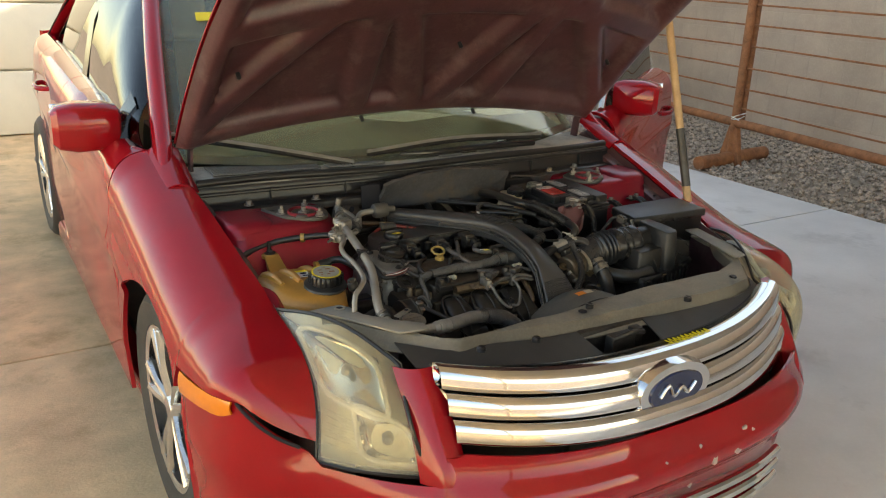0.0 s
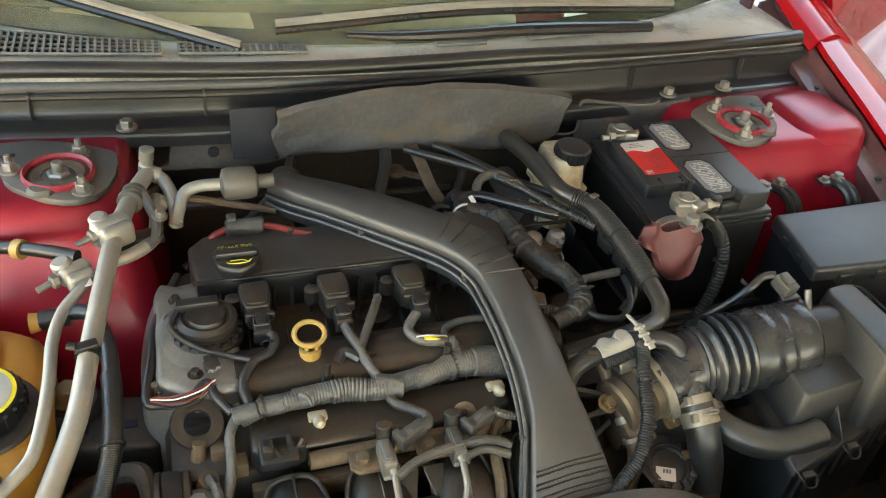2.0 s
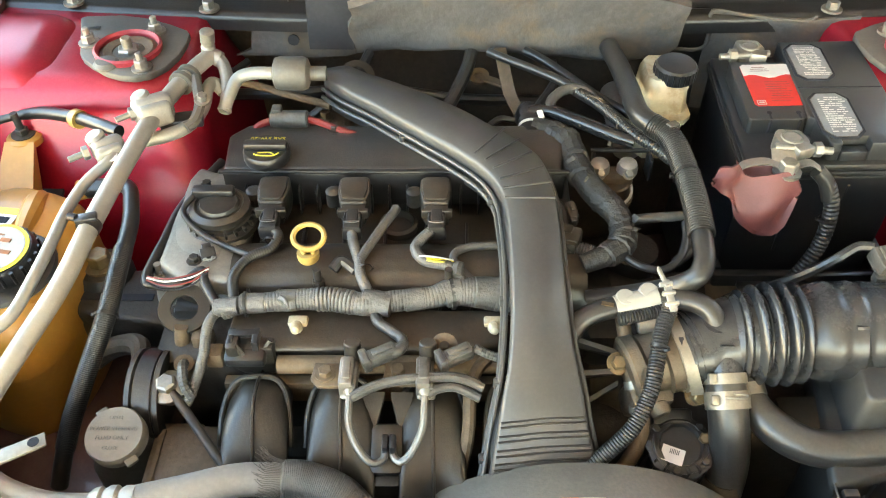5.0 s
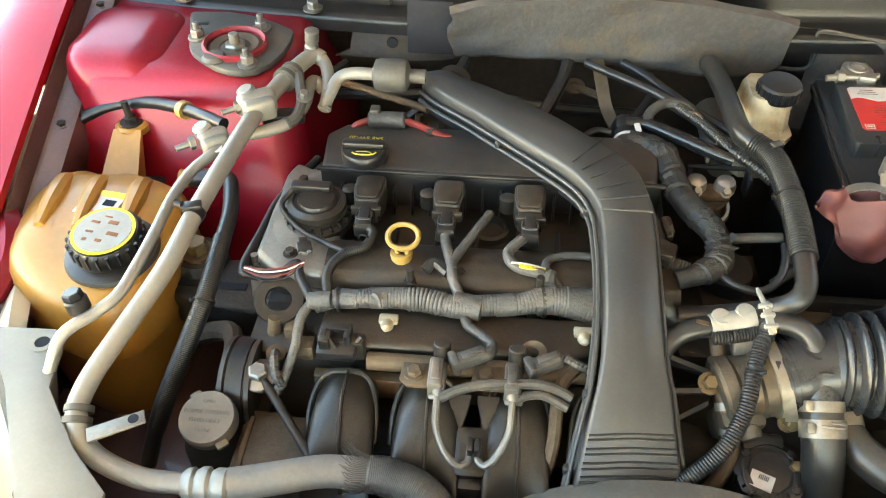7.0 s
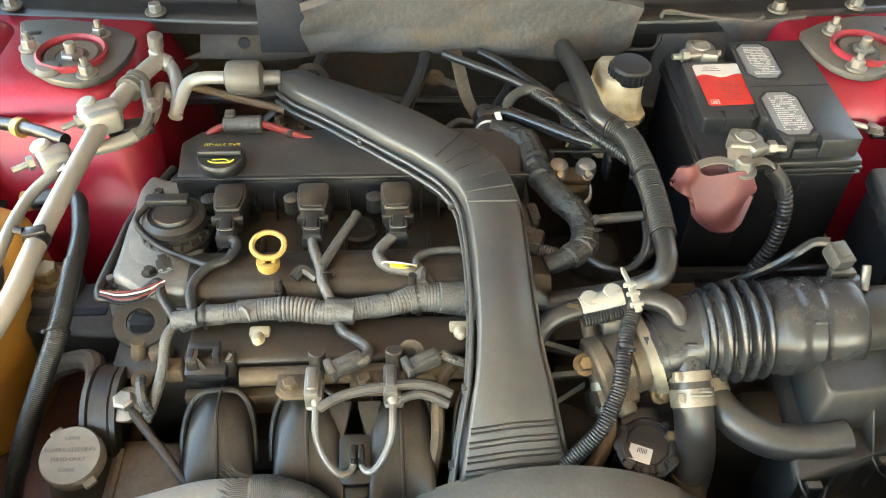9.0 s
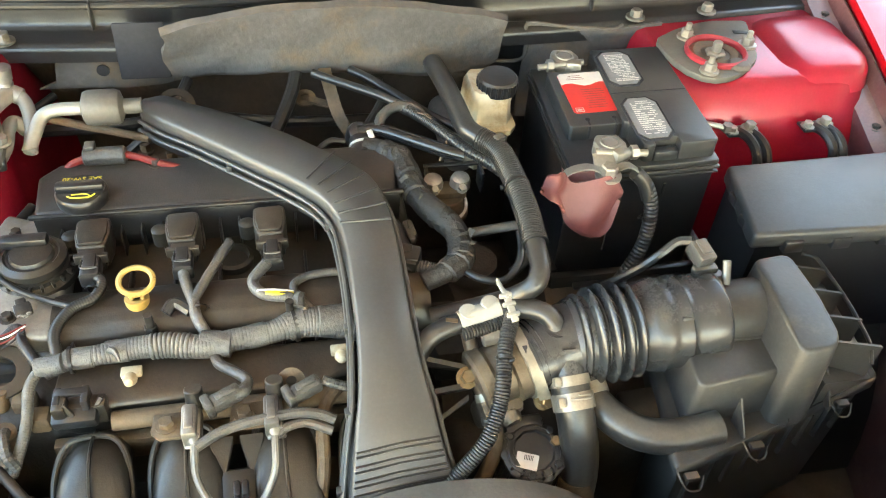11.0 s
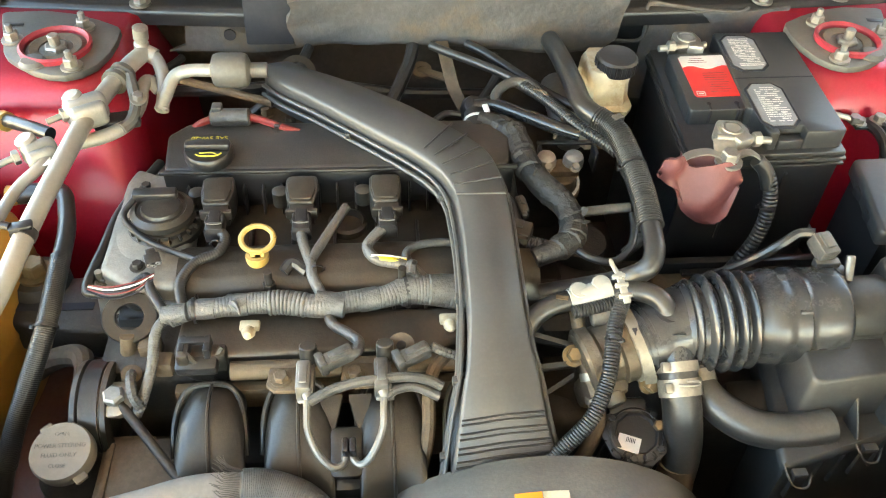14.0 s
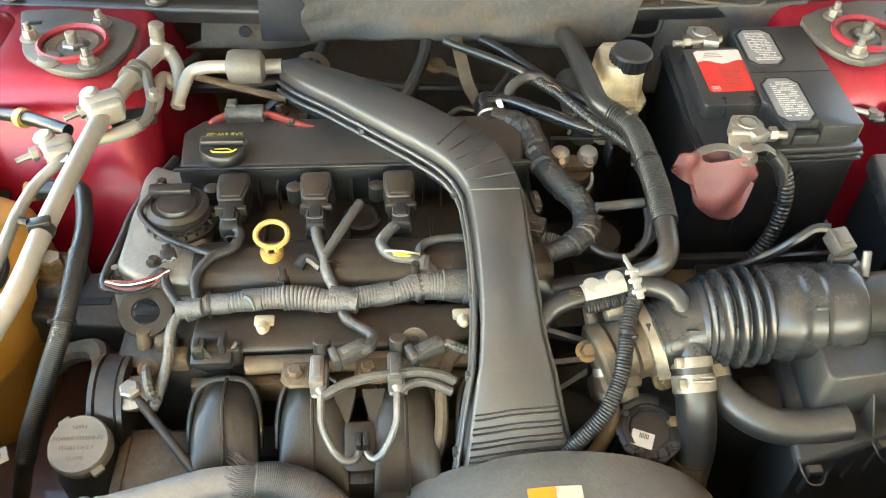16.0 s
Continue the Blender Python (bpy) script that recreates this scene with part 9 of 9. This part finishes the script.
# wrapped engine cables behind the duct and gearbox below
trunk = thing("engine_cable", (0.08, 0.86, 0.70), "dark tape-wrapped engine cable bundle with branches", "cable")
for pts, r, m, rib in (
        ([(0.010, 1.000, 0.752), (0.031, 0.991, 0.752), (0.048, 0.972, 0.751), (0.054, 0.945, 0.750), (0.056, 0.915, 0.750), (0.069, 0.882, 0.748), (0.089, 0.850, 0.745), (0.094, 0.822, 0.742), (0.088, 0.800, 0.739), (0.072, 0.790, 0.736), (0.047, 0.783, 0.730)], [0.0125, 0.0120, 0.0138, 0.0118, 0.0130, 0.0150, 0.0142, 0.0128, 0.0134, 0.0120, 0.0105], TAPE_DARK, 0.0),
        ([(0.084, 0.812, 0.738), (0.092, 0.790, 0.736), (0.106, 0.776, 0.735), (0.129, 0.770, 0.735), (0.148, 0.784, 0.740), (0.158, 0.808, 0.744), (0.161, 0.830, 0.746)], 0.0042, RUBBER, 0),
        ([(0.100, 0.839, 0.742), (0.130, 0.841, 0.744), (0.161, 0.843, 0.745)], 0.0055, TAPE, 0),
        ([(0.006, 1.024, 0.757), (0.030, 1.020, 0.761), (0.062, 0.996, 0.763), (0.098, 0.968, 0.764), (0.125, 0.955, 0.762)], 0.0085, BLACK_GLOSS, 0),
        ([(-0.040, 1.142, 0.772), (-0.018, 1.126, 0.771), (0.007, 1.109, 0.770), (0.044, 1.079, 0.770), (0.070, 1.050, 0.770)], 0.0058, RUBBER, 0),
        ([(0.062, 1.058, 0.770), (0.091, 1.021, 0.770), (0.108, 0.990, 0.770), (0.124, 0.962, 0.769), (0.145, 0.938, 0.767), (0.162, 0.918, 0.763)], 0.0072, RUBBER, 0.0034),
        ([(0.010, 1.155, 0.766), (0.030, 1.134, 0.766), (0.051, 1.107, 0.765), (0.080, 1.064, 0.765), (0.104, 1.030, 0.766), (0.135, 0.994, 0.768)], 0.0062, RUBBER, 0),
        ([(0.030, 1.020, 0.764), (0.036, 1.036, 0.769), (0.052, 1.049, 0.773), (0.068, 1.051, 0.773), (0.080, 1.045, 0.772), (0.090, 1.022, 0.769)], 0.0065, TAPE, 0),
        ([(-0.012, 1.012, 0.752), (-0.030, 1.010, 0.756), (-0.045, 0.998, 0.752), (-0.052, 0.985, 0.745)], 0.0040, RUBBER, 0),
        ([(0.02, 0.88, 0.735), (0.03, 0.86, 0.74), (0.034, 0.83, 0.738), (0.030, 0.80, 0.73)], 0.007, RUBBER, 0),
        ([(0.062, 0.800, 0.730), (0.048, 0.806, 0.730), (0.036, 0.812, 0.728)], 0.0075, TAPE, 0.003),
        ([(0.175, 0.93, 0.752), (0.180, 0.89, 0.745), (0.182, 0.85, 0.735), (0.172, 0.815, 0.728), (0.150, 0.80, 0.715)], 0.006, RUBBER, 0)):
    part("cable_run", tube(pts, r, 12, 8, rib, 0.0009), m, trunk)
part("t_connector", merge(lathe((0.006, 1.034, 0.745), (0.05, -0.55, 0.8), [(0.012, -0.014), (0.015, -0.010), (0.015, 0.008), (0.012, 0.016), (0.008, 0.018)], 20), rod((0.006, 1.016, 0.752), (0.008, 0.990, 0.744), 0.013, 0.015, 18), box((0.022, 1.004, 0.744), (0.02, 0.02, 0.016), 0.003)), PLASTIC, trunk)
part("tape_tie", lathe((0.007, 1.004, 0.7485), (0.05, -0.96, -0.25), [(0.0135, -0.0015), (0.0152, -0.0015), (0.0152, 0.0015), (0.0135, 0.0015)], 20), WHITE, trunk, "white tape tie")
part("tie_tail", box((0.019, 1.008, 0.764), (0.007, 0.012, 0.003), 0.0008, (20, 0, 15)), WHITE, trunk, "white tie tail")
part("wire_splice", merge(*[tube([(0.084 + 0.002 * k, 1.030, 0.776), (0.090 + 0.001 * k, 1.022, 0.778), (0.098, 1.012 + 0.002 * k, 0.775)], 0.0010, 6, 4) for k in range(-2, 3)]), RUST_RAIL, trunk, "frayed copper-coloured wires")
wr = random.Random(21)
spine = smooth([(0.031, 0.991, 0.752), (0.048, 0.972, 0.751), (0.054, 0.945, 0.750), (0.056, 0.915, 0.750), (0.069, 0.882, 0.748), (0.089, 0.850, 0.745), (0.094, 0.822, 0.742), (0.088, 0.800, 0.739), (0.072, 0.790, 0.736)], 4)
for k in range(1, len(spine) - 1):
    p, way = Vector(spine[k]), (Vector(spine[k + 1]) - Vector(spine[k - 1])).normalized()
    way += Vector((wr.uniform(-0.35, 0.35), wr.uniform(-0.35, 0.35), wr.uniform(-0.35, 0.35)))
    r, w = wr.uniform(0.0130, 0.0158), wr.uniform(0.005, 0.010)
    part("tape_wrap", lathe(tuple(p), tuple(way), [(r - 0.003, -w), (r - 0.0004, -w), (r + 0.0006, -w * 0.2), (r, w * 0.7), (r - 0.003, w)], 11), TAPE_DARK, trunk, sharp=20)
for k in range(22):
    p = Vector(spine[wr.randrange(len(spine))]) + Vector((wr.uniform(-0.012, 0.012), wr.uniform(-0.004, 0.004), wr.uniform(0.008, 0.014)))
    part("tape_flake", box(tuple(p), (0.008 + 0.009 * wr.random(), 0.004 + 0.005 * wr.random(), 0.0010), 0.0003, (wr.uniform(-50, 50), wr.uniform(-50, 50), wr.uniform(0, 180))), TAPE_DARK, trunk)
for c, s, rz in (((0.034, 0.818, 0.733), (0.030, 0.024, 0.024), -20), ((0.176, 0.862, 0.748), (0.016, 0.028, 0.022), 0), ((0.178, 0.905, 0.744), (0.018, 0.03, 0.02), 8), ((0.042, 0.850, 0.742), (0.012, 0.028, 0.016), 5)):
    part("plug", merge(box(c, s, 0.004, (0, 0, rz)), box((c[0], c[1] - s[1] * 0.5, c[2] + 0.002), (s[0] * 0.6, 0.010, s[2] * 0.6), 0.002, (0, 0, rz)), box((c[0], c[1] + 0.004, c[2] + s[2] * 0.5), (s[0] * 0.4, s[1] * 0.5, 0.003), 0.001, (0, 0, rz))), PLASTIC_BROWN, trunk)
gear = thing("gearbox", (0.22, 0.80, 0.33), "dusty cast gearbox below the battery tray", "gearbox")
part("gear_case", box((0.20, 0.78, 0.48), (0.30, 0.26, 0.26), 0.03, seg=3), DARK, gear)
part("bell_housing", lathe((0.06, 0.80, 0.52), (1, 0, 0), [(0.13, 0), (0.15, 0.03), (0.14, 0.08), (0.09, 0.14)], 26), DARK, gear)
part("selector_post", rod((0.12, 0.86, 0.60), (0.12, 0.86, 0.68), 0.03, n=20), DARK, gear)
part("mounting_pad", box((0.10, 0.76, 0.66), (0.10, 0.08, 0.05), 0.01), DARK, gear)
heatsh = thing("heat_shield", (-0.12, 1.10, 0.50), "rusty exhaust heat shield below the firewall", "heat shield")
part("shield_plate", sheet(lambda u, v: (-0.34 + 0.42 * u, 1.06 + 0.09 * v, 0.64 + 0.03 * math.sin(math.pi * v) + 0.01 * math.sin(8 * u) - 0.05 * v), 20, 8, 0.004), RUST_RAIL, heatsh)
part("shield_leg", merge(box((-0.30, 1.08, 0.56), (0.03, 0.05, 0.16), 0.004), box((0.02, 1.08, 0.56), (0.03, 0.05, 0.16), 0.004)), DARK, heatsh)
part("eyelet", lathe((-0.215, 1.120, 0.745), (0.1, -0.6, 0.8), [(0.010, -0.02), (0.024, -0.012), (0.024, 0.004), (0.014, 0.006), (0.010, 0.0)], 24), PLASTIC_BROWN, heatsh)

# zip ties round the looms and hoses
tie_mesh = mesh_of("cable_tie", merge(lathe((0, 0, 0), (0, 0, 1), [(0.95, -0.12), (1.06, -0.12), (1.06, 0.12), (0.95, 0.12)], 16, True), box((1.18, 0, 0), (0.30, 0.34, 0.34), 0.03)), PLASTIC)
for p, way, r in (((-0.30, 0.738, 0.716), (1, 0.1, 0), 0.0125), ((-0.09, 0.755, 0.7155), (1, 0.2, 0), 0.0165), ((-0.18, 0.775, 0.7315), (0.1, -1, -0.2), 0.0070), ((-0.283, 0.81, 0.7365), (0.3, 1, 0.2), 0.0068), ((0.1615, 0.86, 0.787), (0, 1, 0.05), 0.0140), ((0.104, 0.66, 0.743), (0.3, 1, 0.5), 0.0080), ((0.323, 0.85, 0.735), (0, 0.2, 1), 0.0090), ((-0.446, 0.735, 0.702), (0, 1, 0.45), 0.0115)):
    tie = thing("cable_tie", p, "black plastic cable tie round a cable", "cable tie", "cable ties")
    loop = new("loop", tie_mesh)
    loop.parent, loop.matrix_parent_inverse = tie, tie.matrix_basis.inverted()
    loop.matrix_basis = Matrix.Translation(p) @ Vector(way).to_track_quat("Z", "Y").to_matrix().to_4x4() @ Matrix.Scale(r, 4)
